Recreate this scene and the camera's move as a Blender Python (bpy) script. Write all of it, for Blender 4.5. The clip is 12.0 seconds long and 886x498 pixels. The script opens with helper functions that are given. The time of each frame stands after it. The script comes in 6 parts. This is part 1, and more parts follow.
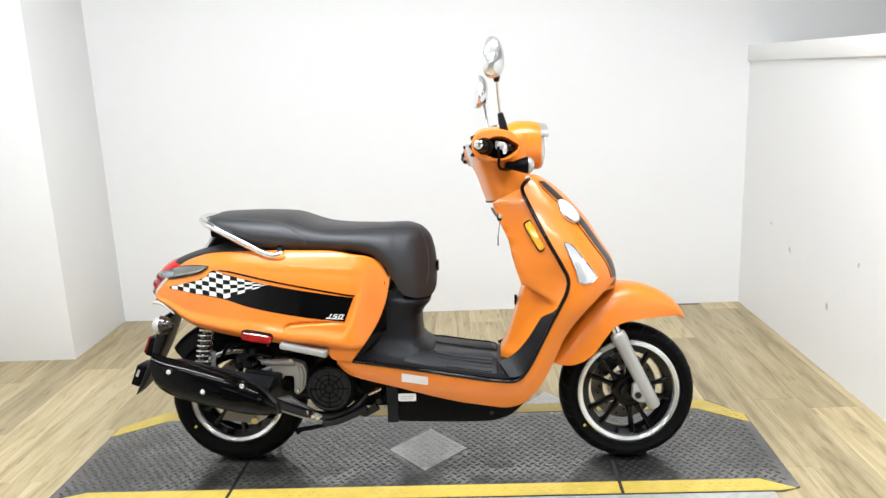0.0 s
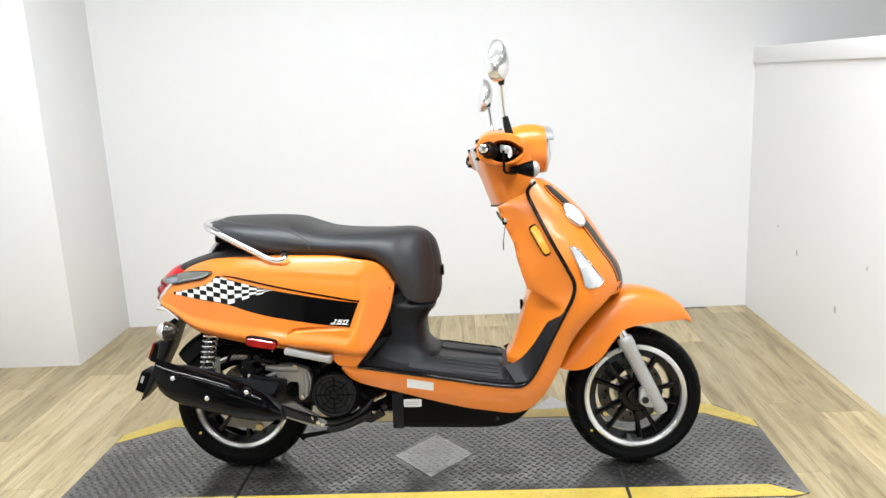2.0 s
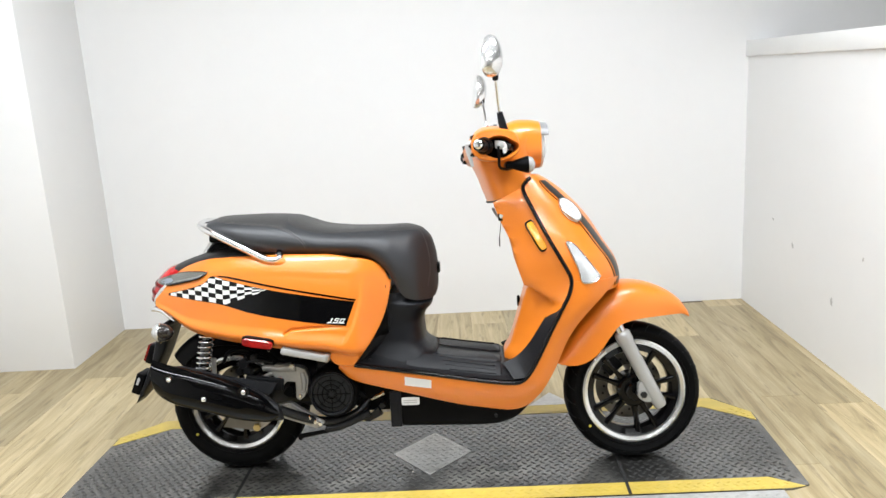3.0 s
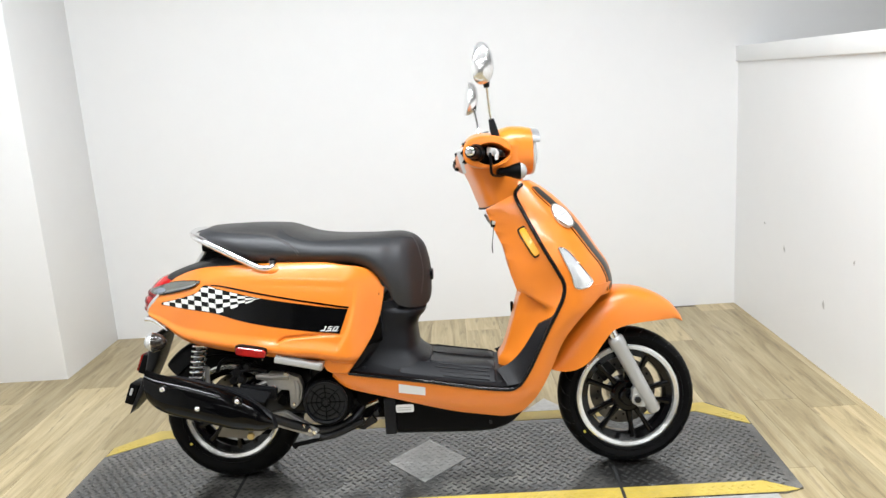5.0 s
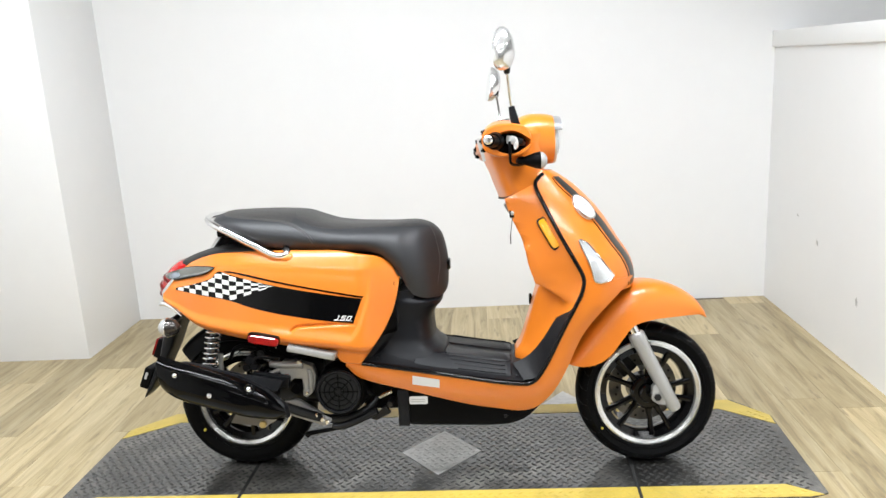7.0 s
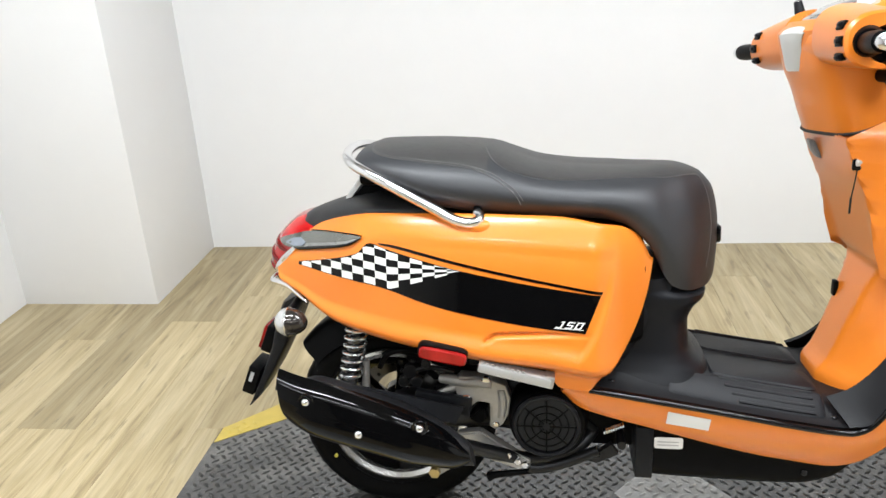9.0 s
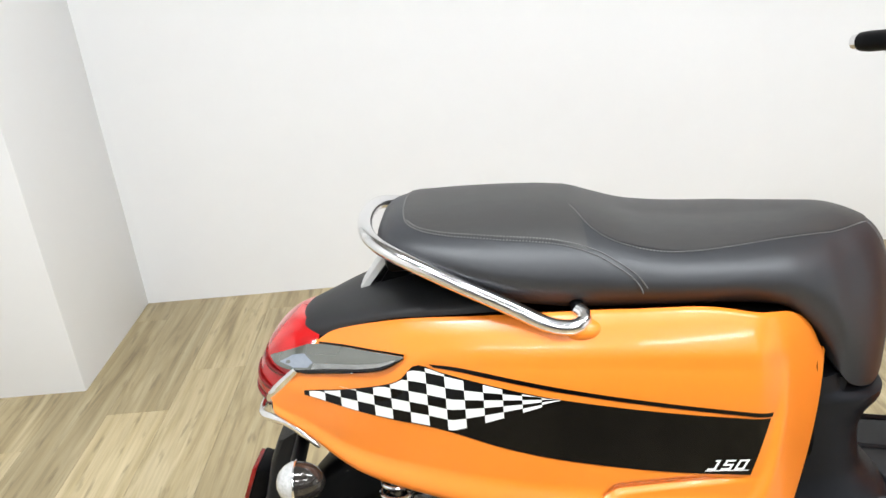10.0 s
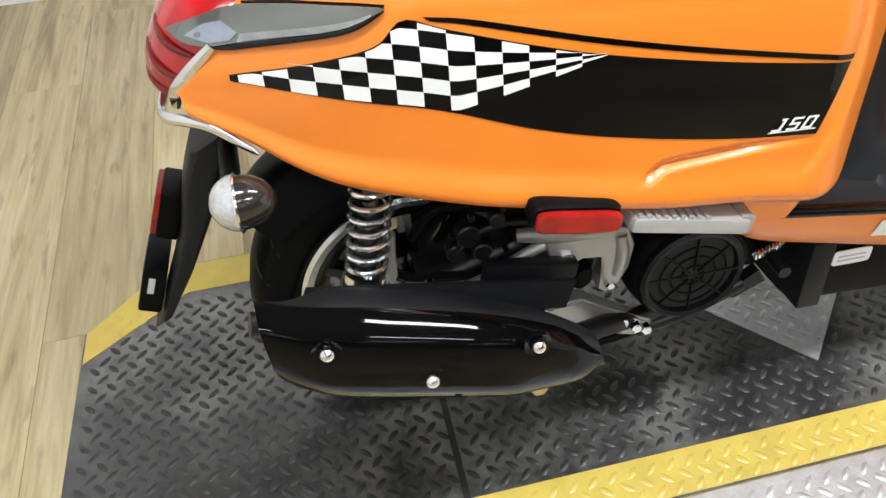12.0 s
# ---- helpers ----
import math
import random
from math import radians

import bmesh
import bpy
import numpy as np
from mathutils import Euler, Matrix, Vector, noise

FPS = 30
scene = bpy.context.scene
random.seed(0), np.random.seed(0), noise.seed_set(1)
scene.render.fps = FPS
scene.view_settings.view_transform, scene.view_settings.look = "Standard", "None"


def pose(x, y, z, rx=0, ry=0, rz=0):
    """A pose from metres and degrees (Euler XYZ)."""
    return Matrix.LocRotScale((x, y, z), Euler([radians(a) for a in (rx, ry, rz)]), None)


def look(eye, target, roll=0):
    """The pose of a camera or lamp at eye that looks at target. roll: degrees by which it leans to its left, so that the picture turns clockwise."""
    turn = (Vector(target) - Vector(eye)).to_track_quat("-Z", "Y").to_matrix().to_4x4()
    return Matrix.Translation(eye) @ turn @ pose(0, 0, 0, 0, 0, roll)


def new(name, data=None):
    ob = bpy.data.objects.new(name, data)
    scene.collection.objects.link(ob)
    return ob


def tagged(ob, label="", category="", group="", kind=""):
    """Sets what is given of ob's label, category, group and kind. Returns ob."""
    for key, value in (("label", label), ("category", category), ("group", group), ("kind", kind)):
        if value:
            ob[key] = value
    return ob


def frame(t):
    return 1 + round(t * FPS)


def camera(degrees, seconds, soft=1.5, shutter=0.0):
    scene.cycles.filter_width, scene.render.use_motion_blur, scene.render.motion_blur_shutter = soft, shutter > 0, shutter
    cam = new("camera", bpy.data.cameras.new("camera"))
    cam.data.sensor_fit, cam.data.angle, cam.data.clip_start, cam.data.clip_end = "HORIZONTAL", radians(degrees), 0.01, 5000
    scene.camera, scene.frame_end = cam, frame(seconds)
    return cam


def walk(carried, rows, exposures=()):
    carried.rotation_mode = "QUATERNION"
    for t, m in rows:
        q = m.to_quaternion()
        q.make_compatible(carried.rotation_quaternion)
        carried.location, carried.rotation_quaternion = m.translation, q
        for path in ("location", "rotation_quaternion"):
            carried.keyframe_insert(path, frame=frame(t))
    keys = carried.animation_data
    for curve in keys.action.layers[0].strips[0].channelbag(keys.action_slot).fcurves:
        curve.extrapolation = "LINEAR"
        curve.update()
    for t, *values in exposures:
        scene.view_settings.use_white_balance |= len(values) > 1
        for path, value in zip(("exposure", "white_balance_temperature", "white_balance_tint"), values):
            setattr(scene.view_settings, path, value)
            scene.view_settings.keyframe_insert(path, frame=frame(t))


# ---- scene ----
cam = camera(59.9, 12.0)
PATH = [
    (0, (0.874, -2.392, 1.27), (0.76, -0.447, 0.82), -2.3),
    (0.5, (0.87, -2.388, 1.27), (0.758, -0.441, 0.824), -1.6),
    (1, (0.871, -2.386, 1.267), (0.749, -0.437, 0.833), -2.3),
    (1.5, (0.87, -2.385, 1.27), (0.745, -0.437, 0.836), -2.4),
    (2, (0.871, -2.378, 1.268), (0.746, -0.431, 0.829), -2.6),
    (2.5, (0.87, -2.374, 1.261), (0.751, -0.425, 0.828), -2.8),
    (3, (0.867, -2.369, 1.262), (0.755, -0.422, 0.818), -3.3),
    (5, (0.871, -2.372, 1.263), (0.775, -0.42, 0.835), -3.7),
    (5.5, (0.874, -2.371, 1.268), (0.774, -0.42, 0.84), -4.0),
    (6, (0.876, -2.376, 1.273), (0.777, -0.421, 0.863), -3.4),
    (6.5, (0.877, -2.362, 1.268), (0.781, -0.413, 0.83), -3.0),
    (7, (0.908, -2.311, 1.275), (0.733, -0.375, 0.804), -3.2),
    (7.2, (0.92, -2.289, 1.276), (0.62, -0.366, 0.813), -1.3),
    (7.5, (0.902, -2.201, 1.289), (0.438, -0.323, 0.781), -2.8),
    (7.7, (0.835, -2.121, 1.283), (0.384, -0.236, 0.780), -3.0),
    (9.3, (0.261, -1.308, 1.241), (0.061, 0.522, 0.458), -3.8),
    (9.5, (0.188, -1.212, 1.256), (0.118, 0.638, 0.499), -5.8),
    (9.7, (0.137, -1.125, 1.248), (0.117, 0.709, 0.45), -4.0),
    (10, (0.11, -0.958, 1.226), (0.016, 0.872, 0.426), -5.4),
    (10.2, (0.099, -0.844, 1.232), (0.044, 0.967, 0.386), -5.4),
    (10.5, (0.066, -0.744, 1.235), (0.061, 1.04, 0.331), -4.4),
    (10.8, (0.012, -0.707, 1.227), (0.145, 1.054, 0.289), -3.4),
    (11, (-0.017, -0.703, 1.2), (0.184, 1.012, 0.191), -2.9),
    (11.2, (-0.039, -0.705, 1.166), (0.168, 0.95, 0.062), -3.2),
    (11.5, (-0.058, -0.711, 1.104), (0.127, 0.844, -0.14), -3.1),
    (11.7, (-0.071, -0.717, 1.069), (0.145, 0.778, -0.242), -3.1),
    (12, (-0.068, -0.731, 1.033), (0.181, 0.659, -0.384), -2.6),
]
walk(cam, [(t, look(eye, target, roll)) for t, eye, target, roll in PATH],
     exposures=[(0, 0.04), (2.5, 0.0), (5, -0.03), (7.5, 0.04), (9.5, 0.02), (10.5, 0.02), (11, -0.02), (11.5, -0.12), (12, -0.17)])
# ---------------------------------------------------------------- light
world = bpy.data.worlds.new("world")
scene.world = world
world.use_nodes = True
world.node_tree.nodes["Background"].inputs[0].default_value = (0.9, 0.95, 1.0, 1)
world.node_tree.nodes["Background"].inputs[1].default_value = 0.1


def area_lamp(name, place, aim, size_x, size_y, watts, colour):
    data = bpy.data.lights.new(name, "AREA")
    data.shape, data.size, data.size_y = "RECTANGLE", size_x, size_y
    data.energy, data.color = watts, colour
    ob = new(name, data)
    ob.matrix_world = look(place, aim)
    return ob


# ---------------------------------------------------------------- materials
def material(name, colour, rough=0.5, metal=0.0, var=0.15, scale=20.0, bump=0.0, bump_scale=200.0, coat=0.0, second=None,
             stretch=(1, 1, 1), rough_var=0.08, trans=0.0, spec=0.5, emit=0.0):
    """A surface with stains at one scale, grain at another, and fine relief."""
    m = bpy.data.materials.new(name)
    m.use_nodes = True
    nt = m.node_tree
    b = nt.nodes["Principled BSDF"]
    b.inputs["Metallic"].default_value = metal
    b.inputs["Coat Weight"].default_value = coat
    b.inputs["Coat Roughness"].default_value = 0.08
    b.inputs["Transmission Weight"].default_value = trans
    b.inputs["Specular IOR Level"].default_value = spec
    tc = nt.nodes.new("ShaderNodeTexCoord")
    mp = nt.nodes.new("ShaderNodeMapping")
    mp.inputs["Scale"].default_value = stretch
    nt.links.new(tc.outputs["Object"], mp.inputs["Vector"])
    big = nt.nodes.new("ShaderNodeTexNoise")
    big.inputs["Scale"].default_value, big.inputs["Detail"].default_value = scale * 0.25, 5
    fine = nt.nodes.new("ShaderNodeTexNoise")
    fine.inputs["Scale"].default_value, fine.inputs["Detail"].default_value = scale * 3, 6
    for n in (big, fine):
        nt.links.new(mp.outputs[0], n.inputs["Vector"])
    both = nt.nodes.new("ShaderNodeMix")
    both.data_type = "FLOAT"
    both.inputs[0].default_value = 0.4
    nt.links.new(big.outputs["Fac"], both.inputs[2])
    nt.links.new(fine.outputs["Fac"], both.inputs[3])
    ramp = nt.nodes.new("ShaderNodeValToRGB")
    ramp.color_ramp.elements[0].position, ramp.color_ramp.elements[1].position = 0.3, 0.7
    other = second or tuple(c * (1 - var) for c in colour)
    ramp.color_ramp.elements[0].color = (*other, 1)
    ramp.color_ramp.elements[1].color = (*colour, 1)
    nt.links.new(both.outputs[0], ramp.inputs[0])
    nt.links.new(ramp.outputs[0], b.inputs["Base Color"])
    mr = nt.nodes.new("ShaderNodeMapRange")
    mr.inputs["To Min"].default_value, mr.inputs["To Max"].default_value = max(0.02, rough - rough_var), rough + rough_var
    nt.links.new(both.outputs[0], mr.inputs["Value"])
    nt.links.new(mr.outputs[0], b.inputs["Roughness"])
    if bump:
        grain = nt.nodes.new("ShaderNodeTexNoise")
        grain.inputs["Scale"].default_value, grain.inputs["Detail"].default_value = bump_scale, 3
        nt.links.new(tc.outputs["Object"], grain.inputs["Vector"])
        bp = nt.nodes.new("ShaderNodeBump")
        bp.inputs["Strength"].default_value, bp.inputs["Distance"].default_value = bump, 0.002
        nt.links.new(grain.outputs["Fac"], bp.inputs["Height"])
        nt.links.new(bp.outputs[0], b.inputs["Normal"])
    if emit:
        b.inputs["Emission Color"].default_value = (*colour, 1)
        b.inputs["Emission Strength"].default_value = emit
    return m


ORANGE = material("satin_orange_paint", (0.77, 0.208, 0.017), 0.34, 0.0, 0.06, 6, 0.03, 900, coat=0.25)
BLACK_GLOSS = material("gloss_black", (0.003, 0.003, 0.0035), 0.07, 0.0, 0.2, 10, rough_var=0.03, spec=0.3)
DECAL_BLACK = material("black_vinyl", (0.0022, 0.0022, 0.0025), 0.08, 0.0, 0.2, 10, rough_var=0.02, spec=0.24)
DECAL_WHITE = material("white_vinyl", (0.78, 0.78, 0.76), 0.3, 0.0, 0.04, 10)
DECAL_GREY = material("dark_grey_vinyl", (0.035, 0.033, 0.032), 0.32, 0.0, 0.2, 30)
PLASTIC = material("black_plastic", (0.0026, 0.0026, 0.003), 0.40, 0.0, 0.25, 30, 0.08, 700, spec=0.07)
GREY_PLASTIC = material("charcoal_plastic", (0.0075, 0.008, 0.0100), 0.42, 0.0, 0.18, 25, 0.15, 800, spec=0.2)
RUBBER_MAT = material("footboard_rubber", (0.0075, 0.0077, 0.009), 0.44, 0.0, 0.15, 25, 0.12, 900, spec=0.2)
VINYL = material("seat_vinyl", (0.0215, 0.0226, 0.0262), 0.48, 0.0, 0.2, 9, 0.12, 1200, spec=0.6)
VINYL_TOP = material("seat_top_vinyl", (0.0240, 0.0225, 0.0216), 0.48, 0.0, 0.25, 9, 0.40, 850, spec=0.75)
THREAD = material("grey_thread", (0.16, 0.155, 0.15), 0.8, 0.0, 0.1, 60)
CHROME = material("chrome", (0.82, 0.82, 0.83), 0.15, 1.0, 0.04, 30, rough_var=0.03)
SILVER = material("silver_paint", (0.62, 0.62, 0.61), 0.36, 0.35, 0.06, 30)
FORK_SILVER = material("fork_silver", (0.44, 0.44, 0.43), 0.38, 0.4, 0.06, 40)
ALLOY = material("cast_alloy", (0.43, 0.42, 0.40), 0.40, 0.6, 0.2, 40, 0.2, 300)
VISOR = material("visor_grey", (0.30, 0.30, 0.31), 0.32, 0.3, 0.08, 30)
RIM = material("machined_rim", (0.80, 0.80, 0.79), 0.24, 0.85, 0.04, 20, rough_var=0.02)
TYRE = material("tyre_rubber", (0.0028, 0.0028, 0.003), 0.5, 0.0, 0.3, 30, 0.15, 500, spec=0.07)
STEEL = material("dark_steel", (0.028, 0.028, 0.030), 0.36, 0.7, 0.3, 50)
SILENCER = material("heat_black_enamel", (0.010, 0.010, 0.011), 0.45, 0.0, 0.3, 40, 0.1, 500, spec=0.3)
SHOCK_BLACK = material("polished_dark_steel", (0.10, 0.10, 0.105), 0.12, 0.9, 0.3, 40)
DISC = material("brake_disc_steel", (0.17, 0.165, 0.155), 0.3, 1.0, 0.15, 80)
GOLD = material("zinc_gold", (0.55, 0.42, 0.18), 0.35, 0.8, 0.2, 60)
RED = material("red_lens", (0.40, 0.012, 0.010), 0.10, 0.0, 0.8, 14, stretch=(1, 2.5, 0.5), spec=0.45)
RED_LAMP = material("bright_red_lens", (0.60, 0.010, 0.012), 0.12, 0.0, 0.6, 10, stretch=(1, 1.5, 0.5), spec=0.5, coat=0.4)
# Shaded copy of the tail lens red, for its folds.
SHADED_RED = material("shaded_red_lens", (0.16, 0.002, 0.003), 0.12, 0.0, 0.4, 30, spec=0.5)
LENS_GREY = material("lens_insert", (0.30, 0.33, 0.38), 0.2, 0.5, 0.3, 60)
SHIELD_BLACK = material("enamel_black", (0.0018, 0.0018, 0.002), 0.05, 0.0, 0.2, 10, rough_var=0.02, spec=0.2)
INDICATOR = material("frosted_indicator", (0.62, 0.62, 0.61), 0.14, 0.3, 0.55, 60, 0.8, 160, coat=0.6)
SPRING = material("bright_spring", (0.80, 0.80, 0.80), 0.14, 0.9, 0.05, 40)
AMBER = material("amber_lens", (0.75, 0.32, 0.004), 0.15, 0.0, 0.12, 120, coat=0.5)
CLEAR = material("clear_lens", (0.84, 0.86, 0.88), 0.06, 0.4, 0.3, 60, coat=0.6)
SMOKE = material("smoked_lens", (0.17, 0.175, 0.155), 0.07, 0.6, 0.25, 8, coat=1.0, stretch=(0.3, 1, 2), rough_var=0.02)
LENS_BAND = material("lens_band_silver", (0.50, 0.51, 0.50), 0.12, 0.85, 0.5, 30, stretch=(0.4, 1, 3))
TAIL_PLASTIC = material("dusty_black_plastic", (0.020, 0.020, 0.0215), 0.5, 0.0, 0.5, 22, 0.1, 700, spec=0.35)
SMOKE_DARK = material("dark_smoked_lens", (0.060, 0.052, 0.046), 0.14, 0.5, 0.4, 25, coat=0.4)
MIRROR = material("mirror_glass", (0.9, 0.9, 0.9), 0.02, 1.0, 0.0, 10, rough_var=0.0)
LABEL = material("white_sticker", (0.75, 0.75, 0.74), 0.5, 0.0, 0.04, 40)
GAUGE = material("gauge_glass", (0.1, 0.105, 0.11), 0.06, 0.0, 0.2, 20, coat=0.8)
BADGE = material("badge_white", (0.72, 0.71, 0.69), 0.25, 0.1, 0.06, 50)
INK = material("grey_print", (0.45, 0.45, 0.45), 0.6, 0.0, 0.1, 40)

WALL = material("white_wall_paint", (0.80, 0.80, 0.80), 0.55, 0.0, 0.025, 4, 0.06, 250)
TRIM_WHITE = material("white_trim_paint", (0.82, 0.82, 0.815), 0.4, 0.0, 0.03, 8)
# Ceiling stays out of view; its grey is lowered to dim bounce and reflections.
CEILING = material("dimmed_ceiling", (0.34, 0.34, 0.34), 0.8, 0.0, 0.03, 5)
# For walls out of view: dark colour keeps bounce light and reflections low.
DIM_UNSEEN_WALL = material("dim_unseen_wall", (0.13, 0.125, 0.12), 0.7, 0.0, 0.1, 4)
TREAD = material("tread_steel", (0.034, 0.033, 0.031), 0.42, 0.0, 0.4, 9, second=(0.010, 0.010, 0.009), spec=0.5, coat=0.15)
YELLOW = material("yellow_floor_paint", (0.63, 0.465, 0.085), 0.36, 0.0, 0.4, 7, 0.15, 200, spec=0.7)
BRIGHT_PLATE = material("bright_tread_plate", (0.66, 0.655, 0.64), 0.30, 0.45, 0.5, 14, 0.2, 200)
DOT = material("yellow_dot_paint", (0.60, 0.50, 0.06), 0.6, 0.0, 0.2, 60)
SEAM = material("seam_black", (0.012, 0.012, 0.012), 0.8, 0.0, 0.2, 30)
LAMP_CASE = material("lamp_housing", (0.7, 0.7, 0.7), 0.5, 0.0, 0.05, 10)
LAMP_GLOW = material("lamp_tube", (0.97, 0.985, 1.0), 0.5, 0.0, 0.0, 10, emit=14.0)


UNDERLAY = material("brown_underlay", (0.12, 0.095, 0.065), 0.8, 0.0, 0.2, 20)


def plank_material():
    """Washed oak boards: long grain, cathedral figure and knots, a tone for each board."""
    m = bpy.data.materials.new("washed_oak_plank")
    m.use_nodes = True
    nt = m.node_tree
    b = nt.nodes["Principled BSDF"]
    tc = nt.nodes.new("ShaderNodeTexCoord")
    info = nt.nodes.new("ShaderNodeObjectInfo")
    shift = nt.nodes.new("ShaderNodeVectorMath")
    shift.operation = "MULTIPLY_ADD"
    rnd = nt.nodes.new("ShaderNodeCombineXYZ")
    for i in range(3):
        nt.links.new(info.outputs["Random"], rnd.inputs[i])
    shift.inputs[1].default_value = (37.0, 53.0, 11.0)
    nt.links.new(rnd.outputs[0], shift.inputs[0])
    nt.links.new(tc.outputs["Object"], shift.inputs[2])
    mp = nt.nodes.new("ShaderNodeMapping")
    mp.inputs["Scale"].default_value = (16, 1.15, 5)
    nt.links.new(shift.outputs[0], mp.inputs["Vector"])
    fig = nt.nodes.new("ShaderNodeTexNoise")
    fig.inputs["Scale"].default_value, fig.inputs["Detail"].default_value = 1.0, 6
    fig.inputs["Roughness"].default_value, fig.inputs["Distortion"].default_value = 0.60, 1.4
    nt.links.new(mp.outputs[0], fig.inputs["Vector"])
    mp2 = nt.nodes.new("ShaderNodeMapping")
    mp2.inputs["Scale"].default_value = (150, 6, 20)
    nt.links.new(shift.outputs[0], mp2.inputs["Vector"])
    grain = nt.nodes.new("ShaderNodeTexNoise")
    grain.inputs["Scale"].default_value, grain.inputs["Detail"].default_value = 1.0, 4
    nt.links.new(mp2.outputs[0], grain.inputs["Vector"])
    ramp = nt.nodes.new("ShaderNodeValToRGB")
    e = ramp.color_ramp.elements
    e[0].position, e[0].color = 0.30, (0.235, 0.176, 0.092, 1)
    e[1].position, e[1].color = 0.66, (0.515, 0.425, 0.260, 1)
    mid = ramp.color_ramp.elements.new(0.46)
    mid.color = (0.405, 0.320, 0.175, 1)
    nt.links.new(fig.outputs["Fac"], ramp.inputs[0])
    g = nt.nodes.new("ShaderNodeMapRange")
    g.inputs["From Min"].default_value, g.inputs["From Max"].default_value = 0.3, 0.7
    g.inputs["To Min"].default_value, g.inputs["To Max"].default_value = 0.88, 1.08
    nt.links.new(grain.outputs["Fac"], g.inputs["Value"])
    tone = nt.nodes.new("ShaderNodeMapRange")
    tone.inputs["To Min"].default_value, tone.inputs["To Max"].default_value = 0.80, 1.14
    nt.links.new(info.outputs["Random"], tone.inputs["Value"])
    mul = nt.nodes.new("ShaderNodeMath")
    mul.operation = "MULTIPLY"
    nt.links.new(g.outputs[0], mul.inputs[0])
    nt.links.new(tone.outputs[0], mul.inputs[1])
    sc = nt.nodes.new("ShaderNodeVectorMath")
    sc.operation = "SCALE"
    nt.links.new(ramp.outputs[0], sc.inputs[0])
    nt.links.new(mul.outputs[0], sc.inputs["Scale"])
    mp3 = nt.nodes.new("ShaderNodeMapping")
    mp3.inputs["Scale"].default_value = (46, 7, 9)
    nt.links.new(shift.outputs[0], mp3.inputs["Vector"])
    fleck = nt.nodes.new("ShaderNodeTexNoise")
    fleck.inputs["Scale"].default_value, fleck.inputs["Detail"].default_value = 1.0, 3
    nt.links.new(mp3.outputs[0], fleck.inputs["Vector"])
    pick = nt.nodes.new("ShaderNodeMapRange")
    pick.inputs["From Min"].default_value, pick.inputs["From Max"].default_value = 0.60, 0.70
    pick.inputs["To Max"].default_value = 0.5
    nt.links.new(fleck.outputs["Fac"], pick.inputs["Value"])
    dark = nt.nodes.new("ShaderNodeMix")
    dark.data_type = "RGBA"
    dark.inputs[7].default_value = (0.15, 0.11, 0.062, 1)
    nt.links.new(pick.outputs[0], dark.inputs[0])
    nt.links.new(sc.outputs[0], dark.inputs[6])
    nt.links.new(dark.outputs[2], b.inputs["Base Color"])
    b.inputs["Roughness"].default_value = 0.40
    bp = nt.nodes.new("ShaderNodeBump")
    bp.inputs["Strength"].default_value, bp.inputs["Distance"].default_value = 0.15, 0.001
    nt.links.new(grain.outputs["Fac"], bp.inputs["Height"])
    nt.links.new(bp.outputs[0], b.inputs["Normal"])
    return m


PLANK = plank_material()


